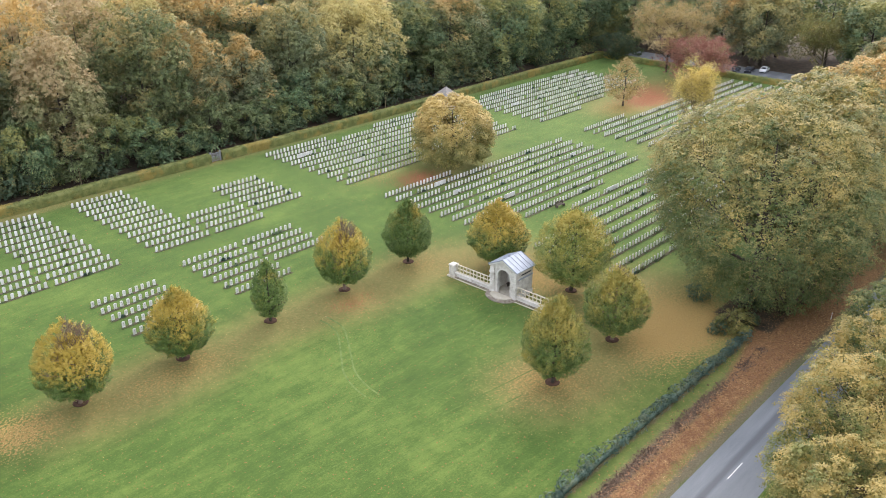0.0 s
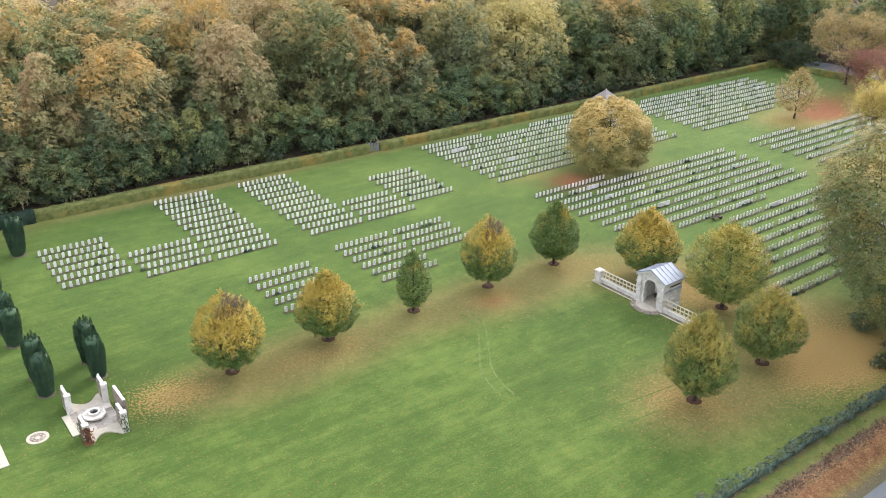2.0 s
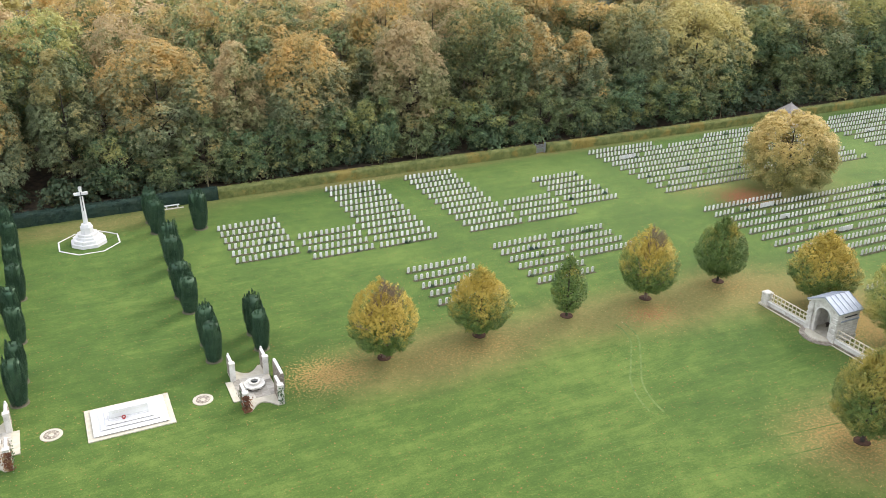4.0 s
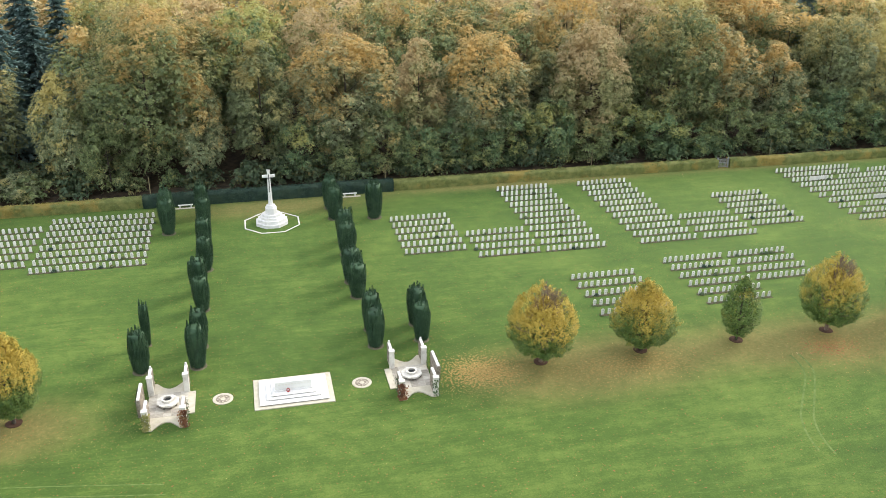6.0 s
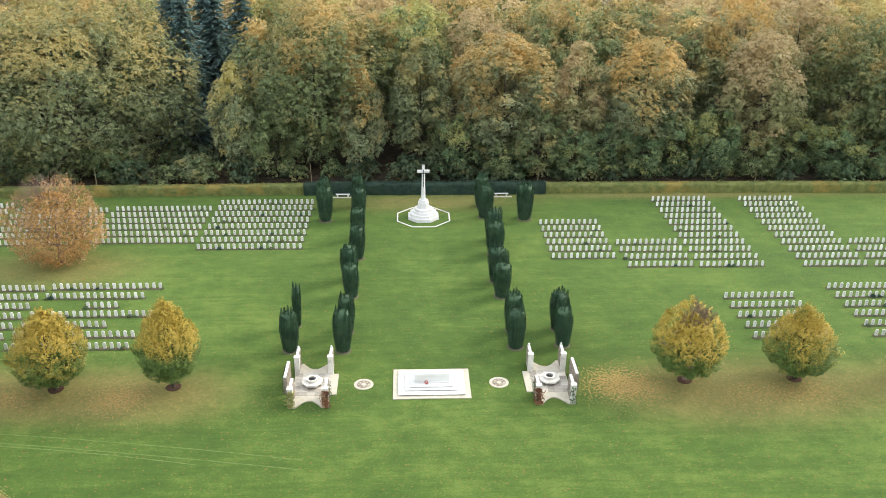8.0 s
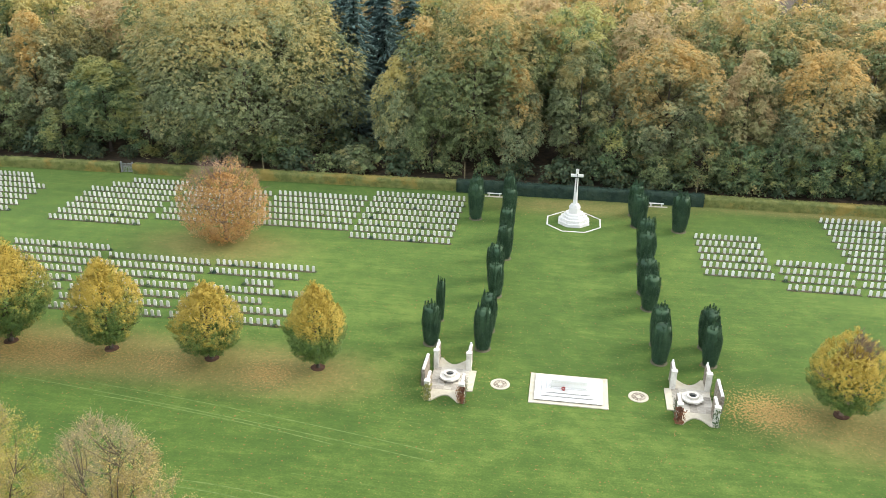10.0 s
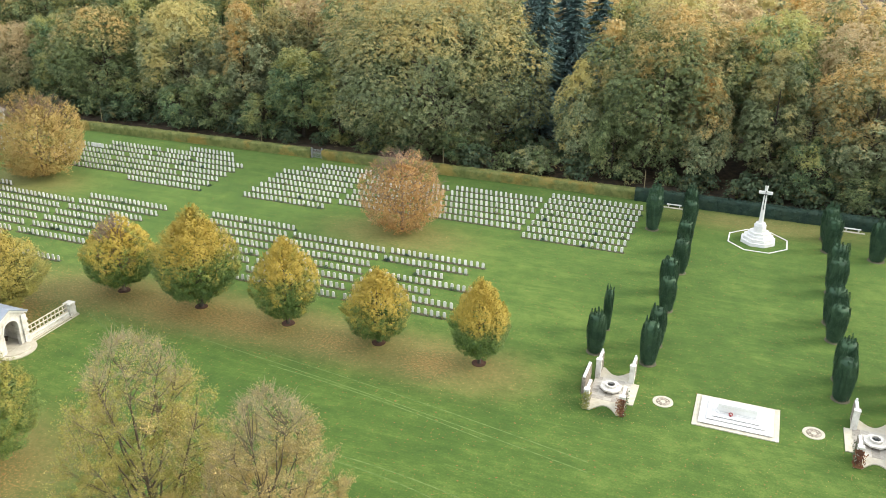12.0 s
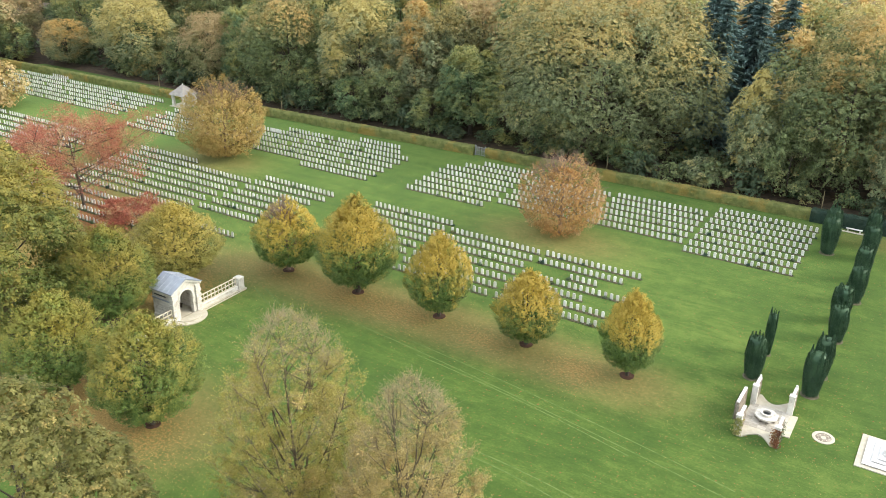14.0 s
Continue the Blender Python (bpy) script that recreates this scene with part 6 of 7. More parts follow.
# the wood edge: x, y, breadth, height, colour
EDGE = [(-258.0, 66.5, 9.0, 20.0, "wood_olive"), (-236.5, 66.5, 8.5, 16.0, "wood_brown"), (-207.4, 62.5, 7.0, 11.6, "wood_amber"), (-213.4, 72.5, 9.4, 18.8, "wood_green"), (-184.4, 67.2, 10.4, 18.5, "wood_yellow"), (-157.4, 66.9, 7.5, 17.2, "wood_brown"), (-150.0, 70.3, 6.1, 19.1, "wood_green"),
        (-135.0, 68.7, 10.2, 22.0, "wood_olive"), (-115.8, 70.2, 8.5, 23.8, "wood_yellow"), (-101.3, 70.7, 6.8, 24.6, "wood_amber"), (-95.7, 75.9, 7.3, 23.0, "wood_deep"), (-86.0, 67.0, 7.2, 17.2, "wood_green"), (-61.8, 75.0, 20.9, 27.3, "wood_deep"), (-31.6, 67.0, 4.1, 20.1, "wood_yellow"),
        (-18.8, 73.0, 12.6, 28.2, "wood_olive"), (-10.4, 67.0, 4.3, 19.1, "wood_amber"), (-10.5, 79.0, 6.4, 24.6, "wood_deep"), (0.0, 69.0, 6.2, 23.7, "wood_deep"), (14.6, 71.0, 9.7, 23.3, "wood_amber"), (27.5, 70.0, 5.6, 22.8, "wood_brown"), (39.4, 70.0, 8.4, 22.8, "wood_amber"),
        (52.7, 76.0, 5.7, 18.8, "wood_deep"), (60.0, 70.0, 8.0, 24.0, "wood_brown"), (76.1, 71.0, 8.5, 26.4, "wood_olive"), (86.2, 70.0, 6.6, 23.3, "wood_amber"), (96.2, 68.0, 5.7, 20.2, "wood_amber"), (111.3, 72.0, 7.5, 24.1, "wood_deep"), (129.2, 71.0, 10.7, 23.8, "wood_yellow"),
        (146.5, 72.0, 8.6, 21.6, "wood_green"), (161.0, 70.0, 11.0, 23.0, "wood_olive"), (181.6, 70.5, 11.0, 23.4, "wood_green"), (204.4, 71.0, 11.1, 23.8, "wood_green"), (222.0, 70.0, 11.0, 24.0, "wood_green")]
TURNED = {"wood_deep": "broad deep green beech with straw-yellow tips at the wood edge", "wood_green": "broad green beech just turning yellow at the wood edge", "wood_olive": "tall olive-green beech with bronze tips at the wood edge", "wood_amber": "tall beech turned amber and orange at the wood edge",
          "wood_yellow": "tall yellowing broadleaf tree at the wood edge", "wood_brown": "tall beech with thinning brown leaves at the wood edge"}
for k, (x, y, r, h, key) in enumerate(EDGE):
    models, breadth, tall = (SLIM, 6.7, 24) if r / h < 0.31 else (MIDDLING, 9.3, 24) if r / h < 0.43 else (BROAD, 12.8, 27) if r < 15 else ([GREAT], 21.0, 27)
    plant(models[k % len(models)], x, y, key, TURNED[key], group="wood edge", size=(r / breadth, r / breadth, h / tall), turn=rng_wood.uniform(0, 360), name="beech_tree")
for x, y, h in ((-43, 84, 31), (-38.5, 90, 30), (-47, 92, 32), (-42, 100, 33), (-35, 99, 30), (-50, 101, 31), (118, 92, 30), (165, 80, 30), (188, 84, 31), (206, 80, 30), (212, 92, 32)):
    plant(CONIFER, x, y, "conifer", "tall dark blue-green spruce standing in the wood", group="spruces", size=(1, 1, h / 30), turn=rng_wood.uniform(0, 360), name="spruce_tree")
LEAF_KINDS, ODDS = ["wood_green", "wood_olive", "wood_amber", "wood_brown", "wood_yellow"], [0.24, 0.30, 0.18, 0.14, 0.14]
BEHIND = "broadleaf tree in autumn colour deep in the wood"
for row, (y, step, models) in enumerate(((86, 12.0, MIDWOOD), (97, 12.0, MIDWOOD), (109, 13.0, FARWOOD), (124, 13.5, FARWOOD), (140, 15, FARWOOD))):
    x = -250 + 5 * row
    while x < 300:
        px, py = x + rng_wood.normal(0, 2.2), y + rng_wood.normal(0, 2.5)
        if not (-54 < px < -30 and y < 105):
            key = str(rng_wood.choice(LEAF_KINDS, p=ODDS if x < 55 else [0.12, 0.24, 0.24, 0.18, 0.22] if x < 165 else [0.45, 0.30, 0.10, 0.10, 0.05]))
            s = rng_wood.uniform(0.85, 1.12)
            plant(models[int(rng_wood.integers(len(models)))], px, py, key, BEHIND, group="wood", size=(s * 0.9, s * 0.9, rng_wood.uniform(0.9, 1.12)), turn=rng_wood.uniform(0, 360), name="woodland_tree")
        x += step
# woods beyond the car park and at the far ends
for x in (234, 247, 261):
    for y in np.arange(-50, 75, 13.5):
        if x < 240 and -9 < y < 14:
            continue
        key = str(rng_wood.choice(LEAF_KINDS, p=[0.4, 0.25, 0.1, 0.2, 0.05]))
        plant(FARWOOD[int(rng_wood.integers(3))] if x > 240 else MIDDLING[int(rng_wood.integers(3))], x + rng_wood.normal(0, 2), y + rng_wood.normal(0, 2.5), key, BEHIND, group="wood", size=(0.95, 0.95, rng_wood.uniform(0.8, 1.0)), turn=rng_wood.uniform(0, 360), name="woodland_tree")
for x in (-228, -242):
    for y in np.arange(0, 62, 13.5):
        plant(FARWOOD[int(rng_wood.integers(3))], x + rng_wood.normal(0, 2), y + rng_wood.normal(0, 2.5), str(rng_wood.choice(LEAF_KINDS, p=ODDS)), BEHIND, group="wood", size=(0.95, 0.95, rng_wood.uniform(0.8, 1.0)), turn=rng_wood.uniform(0, 360), name="woodland_tree")

# smaller trees between the great ones
for x, y, r, h, key, m in ((-182, 66, 5, 13, "wood_green", 0), (-164, 65.5, 5.5, 12, "wood_olive", 2), (-145, 66, 5.5, 13, "wood_green", 4), (-124, 65, 5, 11, "wood_green", 2), (-104, 64, 5, 12, "wood_olive", 1), (-77, 64.8, 4, 9, "wood_green", 4), (-38.5, 63.5, 3.2, 4.6, "wood_yellow", 2), (-25, 65.5, 4.5, 12, "wood_olive", 1),
                        (6, 65, 4.5, 11, "wood_green", 1), (20.5, 65.3, 5, 12, "wood_olive", 2), (33, 65, 4.2, 10, "wood_green", 4), (44.5, 66, 4, 11, "wood_green", 0), (65, 65.5, 4.6, 11, "wood_green", 2), (86, 65, 4.5, 11, "wood_olive", 4), (110, 65.5, 5.5, 12, "wood_green", 0), (132.5, 66, 5.5, 13, "wood_green", 2), (150, 65.5, 5, 12, "wood_olive", 4), (171, 66, 5.5, 13, "wood_green", 0), (192, 66, 5.5, 13, "wood_green", 2),
                        (14, 63.6, 3.6, 7, "wood_olive", 1), (26.5, 64, 4, 9, "wood_green", 0), (38, 63.8, 3.8, 8, "wood_green", 1), (51, 65, 4.6, 12, "wood_green", 0), (57.5, 64, 4, 8.5, "wood_olive", 1), (71.5, 63.8, 4.4, 9.5, "wood_green", 0), (79, 63.5, 3.8, 7, "wood_green", 1), (93, 63.2, 4, 8, "wood_olive", 0),
                        (98, 64.5, 4.6, 11, "wood_green", 1), (104.5, 63.2, 4.2, 9, "wood_green", 0), (117, 63.4, 4.6, 9, "wood_green", 1), (125, 63.8, 4.4, 10, "wood_olive", 0), (-66, 64, 4.2, 8, "wood_green", 1), (-52, 63.4, 3.6, 6.5, "wood_green", 0), (-93, 63, 4.4, 9, "wood_green", 1), (-112, 62.8, 4.4, 9, "wood_green", 0), (-222, 58, 5, 10, "wood_green", 1), (-231, 57.5, 5, 11, "wood_olive", 0), (-240, 56, 5.5, 12, "wood_green", 1), (-249, 55, 5.5, 12, "wood_green", 0)):
    plant(UNDER[m % 2], x, y, key, "small broadleaf tree in the shade of the wood edge", group="understorey trees", size=(r / 5.4, r / 5.4, h / 12), turn=rng_wood.uniform(0, 360), name="understorey_tree")

# understorey shrubs along the wood edge
SHRUB = [tree_model(160 + k, 0.2, 3.6, 2.4, ball, 26, 0.8, 44, 0.34, 0.08, 6, inner=0.2) for k in range(3)]
for k, extra in enumerate([0] * 108 + [6, 9, 12, 8, 11, 7, 10, 14]):
    x = (-215 + 4.05 * k if k < 108 else -50 + 3.6 * (k - 108)) + rng_wood.normal(0, 1.6)
    s = rng_wood.uniform(0.55, 1.5)
    plant(SHRUB[k % 3], x, 62.4 + extra + rng_wood.uniform(0, 4.0), str(rng_wood.choice(["shrub", "wood_olive", "wood_green"], p=[0.6, 0.2, 0.2])), "low green shrub in the shade of the wood edge", "shrub", "understorey", (s * 1.1, s, s), rng_wood.uniform(0, 360), "shrub")


# hornbeams round the lawn
teardrop = lambda h: np.where(h < 0.40, np.sqrt(np.clip(1 - ((0.40 - h) / 0.43) ** 2, 0.02, 1)), np.clip(1 - np.clip((h - 0.40) / 0.615, 0, 1) ** 1.5, 0.01, 1) ** 0.86)


def spray_model(seed, low, high, radius, profile, sprays, per, length, leaf, trunk_r, rise=1.0, thin=0.0, uneven=0.05, twigs=2, bark="bark", swell=0.45):
    """A dense, clipped-looking crown of short upswept sprays over an envelope with shallow hollows; thin bares a part of the top."""
    rng = np.random.default_rng(seed)
    h = rng.random(sprays * 3)
    h = h[rng.random(len(h)) < profile(h) / 1.02][:sprays]
    a = rng.uniform(0, 2 * np.pi, len(h))
    lump = 1 + uneven * (np.sin(3 * a + 4 * h + seed) + np.sin(5 * a - 7 * h + 2 * seed)) + 0.035 * np.sin(11 * a + 9 * h + seed) * np.sin(17 * h + 3 * a) + rng.normal(0, 0.03, len(h))
    r = radius * profile(h) * lump
    tip = np.stack([r * np.cos(a), r * np.sin(a), low + (high - low) * (h + rng.normal(0, 0.010, len(h)))], 1)
    heart = tip[rng.permutation(len(tip))[:170]]
    gap = np.linalg.norm(tip[:, None] - heart[None], axis=2)
    own = gap.argmin(axis=1)
    reach = 1.25 * math.sqrt(2 * radius * (high - low) * 0.85 / 170)
    lean = (tip - heart[own]) / reach
    tip = tip + unit(tip - np.array([0, 0, (low + high) * 0.45])) * (swell * reach * (0.4 - np.clip(gap.min(axis=1) / reach, 0, 1.2) ** 2))[:, None]
    slope = (np.clip((h - 0.10) * 2.6, -0.15, 1.3) + 0.25) * rise
    way = unit(np.stack([np.cos(a), np.sin(a), slope], 1) + rng.normal(0, 0.20, (len(h), 3)))
    bare = []
    if thin:
        side = rng.uniform(0, 6.28)
        open_top = (h > 1 - thin) & (np.cos(a - side) > -0.5)
        keep = ~open_top | (np.arange(len(h)) % 8 == 0)
        bare = [(t - w * radius * q * np.array([[1.0], [0.5], [0.0]]) + np.array([0, 0, 0.05]) * np.array([[0.0], [1.0], [0.0]]), np.array([0.028, 0.018, 0.007]))
                for t, w, q in zip(tip[~keep], way[~keep], rng.uniform(0.18, 0.42, int((~keep).sum())))]
        tip, way, lean = tip[keep], way[keep], lean[keep]
    n = len(tip)
    s = rng.random((n, per, 1))
    size = length * rng.uniform(0.65, 1.4, (n, 1, 1))
    p = tip[:, None] - way[:, None] * size * (1 - s) + rng.normal(0, 1, (n, per, 3)) * 0.17 * size * (1.15 - 0.8 * s)
    out = unit(tip * np.array([1, 1, 0]) + np.array([1e-6, 0, 0]))
    nor = out[:, None] * 0.6 + lean[:, None] * 0.7 + np.array([0, 0, 0.75]) + rng.normal(0, 0.26, (n, per, 3))
    cards = [leaf_cards(rng, p.reshape(-1, 3), nor.reshape(-1, 3), leaf, 0.62)]
    m = int(n * per * 0.22)
    hh, aa = rng.random(m), rng.uniform(0, 2 * np.pi, m)
    rr = radius * profile(hh) * rng.uniform(0.35, 0.78, m)
    if thin:
        hh = hh * (1 - thin * 0.8)
    q = np.stack([rr * np.cos(aa), rr * np.sin(aa), low + (high - low) * hh * 0.95], 1)
    cards.append(leaf_cards(rng, q, rng.normal(size=(m, 3)) + np.array([0, 0, 0.5]), leaf * 1.9, 0.8))
    cards = np.concatenate(cards)
    cards = cards[cards[:, :, 2].min(axis=1) > low * 0.75]
    wood = tubes("trunk", limbs(rng, low, high, radius, profile, trunk_r, 16, twigs) + bare, M[bark], 5)
    return wood, quads("crown", cards, M["hornbeam"])


HORN = [spray_model(180 + k, 1.25, 10, 3.8, teardrop, 2400, 18, 0.55, 0.108, 0.2, uneven=0.035, thin=[0, 0.24, 0.10, 0][k], twigs=[0, 6, 3, 0][k], bark=["bark", "bark_pink", "bark_pink", "bark"][k]) for k in range(4)]
round_top = lambda h: np.where(h < 0.42, np.sqrt(np.clip(1 - ((0.42 - h) / 0.45) ** 2, 0.02, 1)), np.clip(1 - np.clip((h - 0.42) / 0.595, 0, 1) ** 2.0, 0.01, 1) ** 0.62)
bluff = lambda h: np.where(h < 0.40, np.sqrt(np.clip(1 - ((0.40 - h) / 0.43) ** 2, 0.02, 1)), np.clip(1 - np.clip((h - 0.40) / 0.61, 0, 1) ** 1.75, 0.01, 1) ** 0.72)
HORN.append(spray_model(184, 1.3, 10, 3.8, bluff, 3000, 18, 0.62, 0.092, 0.17, uneven=0.045, swell=0.55))
HORN_SLIM = spray_model(190, 0.8, 8.4, 2.2, teardrop, 1000, 12, 0.45, 0.12, 0.16, uneven=0.03)


def mulch_ring(x, y, r=0.78):
    ring = [(x + r * math.cos(a) * (1 + 0.06 * math.sin(3 * a + x)), y + r * math.sin(a)) for a in np.linspace(0, 2 * math.pi, 18)[:-1]]
    tagged(part("mulch_ring", prism(bmesh.new(), ring, -0.05, 0.05), M["mulch"], None), "round bed of dark bark mulch under a tree", "mulch", "mulch rings", "structure")


HORNBEAMS = [(26.7, 0, 10.0, 3.9, "hornbeam_bright", 1), (38.5, 0, 8.9, 3.7, "hornbeam_gold", 0), (61.9, -0.4, 10.2, 3.7, "hornbeam_gold", 1), (73.6, -0.4, 9.4, 3.4, "hornbeam_green", 0),
             (62.2, -32.9, 10.6, 3.6, "hornbeam_pale", 3), (74.2, -32.7, 10.0, 3.9, "hornbeam_pale", 2), (81.0, -10.2, 9.8, 4.3, "hornbeam_gold", 0), (81.5, -22.0, 11.5, 5.0, "hornbeam_pale", 4),
             (-26.6, 0, 10.4, 3.3, "hornbeam_half", 0), (-38.5, -0.1, 9.5, 3.9, "hornbeam_gold", 0), (-50.2, 0, 11.2, 4.1, "hornbeam_gold", 3), (-62.1, -0.3, 13.3, 5.3, "hornbeam_gold", 0), (-73.6, -0.3, 10.6, 4.7, "hornbeam_gold", 1),
             (-61.4, -33.1, 12.4, 5.4, "hornbeam", 4), (-73.5, -34.1, 11.4, 5.3, "hornbeam", 4), (-83.1, -10.4, 11.0, 5.9, "hornbeam_dull", 4), (-81.1, -21.8, 12.4, 5.3, "hornbeam", 4)]
for x, y, h, r, key, m in HORNBEAMS:
    plant(HORN[m], x, y, key, "neat rounded hornbeam turning yellow, standing on the lawn", group="hornbeams", size=(r / 3.9, r / 3.9, h / 10), turn=rng_wood.uniform(0, 360), name="hornbeam_tree")
    mulch_ring(x, y)
plant(HORN_SLIM, 50.3, -0.2, "hornbeam_green", "slim green pointed hornbeam on the lawn", group="hornbeams", name="hornbeam_tree")
mulch_ring(50.3, -0.2)


# columnar yews
def yew_model(seed, high, radius):
    """A column of steep plumes pressed together, narrow at the foot and ending in many uneven tips."""
    rng = np.random.default_rng(seed)
    prof = lambda h: radius * (0.56 + 0.44 * np.sin(np.pi * 0.5 * np.clip(h / 0.70, 0, 1))) * np.sqrt(np.clip(1 - np.clip((h - 0.76) / 0.27, 0, 1) ** 2.2, 0.03, 1))
    places, normals = [], []
    for k in range(84):
        a = k * 2.399 + rng.normal(0, 0.15)
        tip = 1.0 - 0.74 * (k / 84) ** 0.9 + rng.normal(0, 0.02)
        foot = max(0.02, tip - rng.uniform(0.32, 0.50))
        t = rng.random(210) ** 0.85
        h = foot + (tip - foot) * t
        stand = prof(np.minimum(h, tip - 0.09)) * (0.92 + 0.07 * math.sin(k * 1.7)) * (1.0 if tip < 0.86 else rng.uniform(0.5, 1.0))
        turn = a + 0.05 * np.sin(6 * h + k)
        b = rng.uniform(0, 2 * np.pi, 210)
        across = np.stack([np.cos(b), np.sin(b), 0 * b], 1)
        places.append(np.stack([stand * np.cos(turn), stand * np.sin(turn), high * h], 1) + across * (0.19 * (1.06 - 0.80 * t**2.2))[:, None])
        normals.append(across + np.array([math.cos(a), math.sin(a), 0.15]) * 0.45 + rng.normal(0, 0.25, (210, 3)))
    cards = leaf_cards(rng, np.concatenate(places), np.concatenate(normals), 0.16, 0.42, 0.12, along=np.array([0, 0, 1.0]))
    cards = cards[cards[:, :, 2].min(axis=1) > 0.0]
    rings, sides, verts = 10, 26, []
    for i in range(rings):
        f = i / (rings - 1) * 0.86
        for j in range(sides):
            b = 2 * np.pi * j / sides
            rr = prof(np.array([f]))[0] * 0.80 * (1 + 0.05 * np.cos(4 * b + seed))
            verts.append((rr * np.cos(b), rr * np.sin(b), 0.05 + high * f * 0.98))
    faces = [(i * sides + j, i * sides + (j + 1) % sides, (i + 1) * sides + (j + 1) % sides, (i + 1) * sides + j) for i in range(rings - 1) for j in range(sides)]
    faces.append(tuple(range((rings - 1) * sides, rings * sides)))
    return mesh_from("core", verts, faces, M["yew"], True), quads("foliage", cards, M["yew"])


YEW = [yew_model(200 + k, 6.2, 1.02) for k in range(3)]
YEWS = [(9.65, 7.2, 5.8, 1), (9.75, 11.0, 5.9, 1), (9.35, 19.7, 5.6, 1.05), (9.3, 24.0, 5.7, 1.25), (9.7, 32.6, 5.9, 1.2), (9.9, 37.2, 6.0, 1.15), (9.5, 46.5, 6.2, 1.2), (9.3, 51.0, 6.2, 1.1), (15.0, 7.5, 5.8, 0.95), (15.1, 11.2, 5.9, 1.0), (15.5, 45.6, 6.9, 1.2),
        (-9.65, 6.9, 6.2, 1), (-9.5, 11.0, 5.8, 0.95), (-9.5, 20.0, 5.5, 0.95), (-10.0, 25.0, 5.7, 1.1), (-9.3, 31.5, 5.9, 1), (-9.6, 38.5, 5.8, 1), (-9.8, 46.0, 6.2, 1), (-10.2, 51.3, 6.2, 0.95), (-15.5, 7.1, 5.9, 1.0), (-15.3, 12.6, 6.4, 0.5), (-14.9, 45.4, 6.7, 1.1), (-15.4, 50.0, 6.3, 1.0)]
for k, (x, y, h, w) in enumerate(YEWS):
    t = thing("yew_tree", (x, y, 0), "dark green columnar yew with upright shoots on the lawn", "tree", "columnar yews", turn=47.0 * k)
    t.scale = (w * 1.0, w * 1.0, h / 6.7)
    mesh_part("core", YEW[k % 3][0], t)
    mesh_part("foliage", YEW[k % 3][1], t)
    ring = [(x + 0.95 * w * math.cos(a), y + 0.95 * w * math.sin(a)) for a in np.linspace(0, 2 * math.pi, 14)[:-1]]
    tagged(part("mulch_ring", prism(bmesh.new(), ring, -0.05, 0.03), M["bare_soil"], None), "round bare soil ring under a yew", "mulch", "mulch rings", "structure")


# open trees with many branches
def branching(seed, high, clear, radius, leaf, leaves_per_tip, leaf_at, bark="bark_grey", levels=(9, 6, 5, 3), rise=0.75, loose=0.02, least=0.008, limb=0.42):
    """A trunk that forks again and again; leaves hang in small sprays near the twigs, thickest below the line leaf_at."""
    rng = np.random.default_rng(seed)
    wood, tips, first = [], [], clear / (high * 0.72)

    def grow(at, way, length, thick, level):
        s = np.linspace(0, 1, 4 if level < 3 else 3)[:, None]
        curl = rng.normal(0, 0.12, 3) + np.array([0, 0, 0.16 if level else 0.0])
        pts = at + way * length * s + curl * length * s**2
        wood.append((pts, thick * (1 - 0.62 * s[:, 0])))
        if level >= 2:
            tips.append(pts[-1]), tips.append(pts[len(pts) // 2])
        if level == len(levels):
            return
        for k in range(levels[level]):
            f = rng.uniform(0.35, 1.0) if level else first + (1 - first) * (k + rng.random()) / levels[0]
            b = at + way * length * f + curl * length * f * f
            a = k * 2.399 + rng.normal(0, 0.5)
            side = unit(np.cross(way, [0.3, 0.9, 0.1])) * math.cos(a) + unit(np.cross(way, np.cross(way, [0.3, 0.9, 0.1]))) * math.sin(a)
            w = unit(way * rise + side * (0.75 if level else 0.85) + np.array([0, 0, 0.28]))
            grow(b, w, length * rng.uniform(0.42, 0.62) * (1.15 - 0.45 * f if level == 0 else 1), max(least, thick * (0.42 if level else limb)), level + 1)

    grow(np.array([0.0, 0.0, clear * 0 - 0.1]), unit(np.array([rng.normal(0, 0.03), rng.normal(0, 0.03), 1.0])), high * 0.72, high * 0.016, 0)
    top = max(p[-1][2] for p, _ in wood)
    scale = high / top
    broad = radius / np.percentile(np.hypot(*np.array(tips)[:, :2].T), 96)
    wood = [(p * np.array([broad, broad, scale]), r) for p, r in wood]
    tips = np.array(tips) * np.array([broad, broad, scale])
    share = np.clip(1.15 - (tips[:, 2] / high - leaf_at) / 0.28, 0.10, 1) if 0 < leaf_at < 1 else np.ones(len(tips)) if leaf_at == 1 else np.clip((tips[:, 2] / high - 0.45) / 0.3, 0.06, 1)
    many = np.repeat(tips, leaves_per_tip, axis=0)[rng.random(len(tips) * leaves_per_tip) < np.repeat(share, leaves_per_tip)]
    p = many + rng.normal(0, loose * high, many.shape)
    p = p[p[:, 2] > max(clear * 0.6, 0.3)]
    cards = leaf_cards(rng, p, np.array([0, 0, 0.6]) + rng.normal(0, 0.7, (len(p), 3)), leaf, 0.75)
    return tubes("trunk", wood, M[bark], 5), quads("crown", cards, M["wood_yellow"])


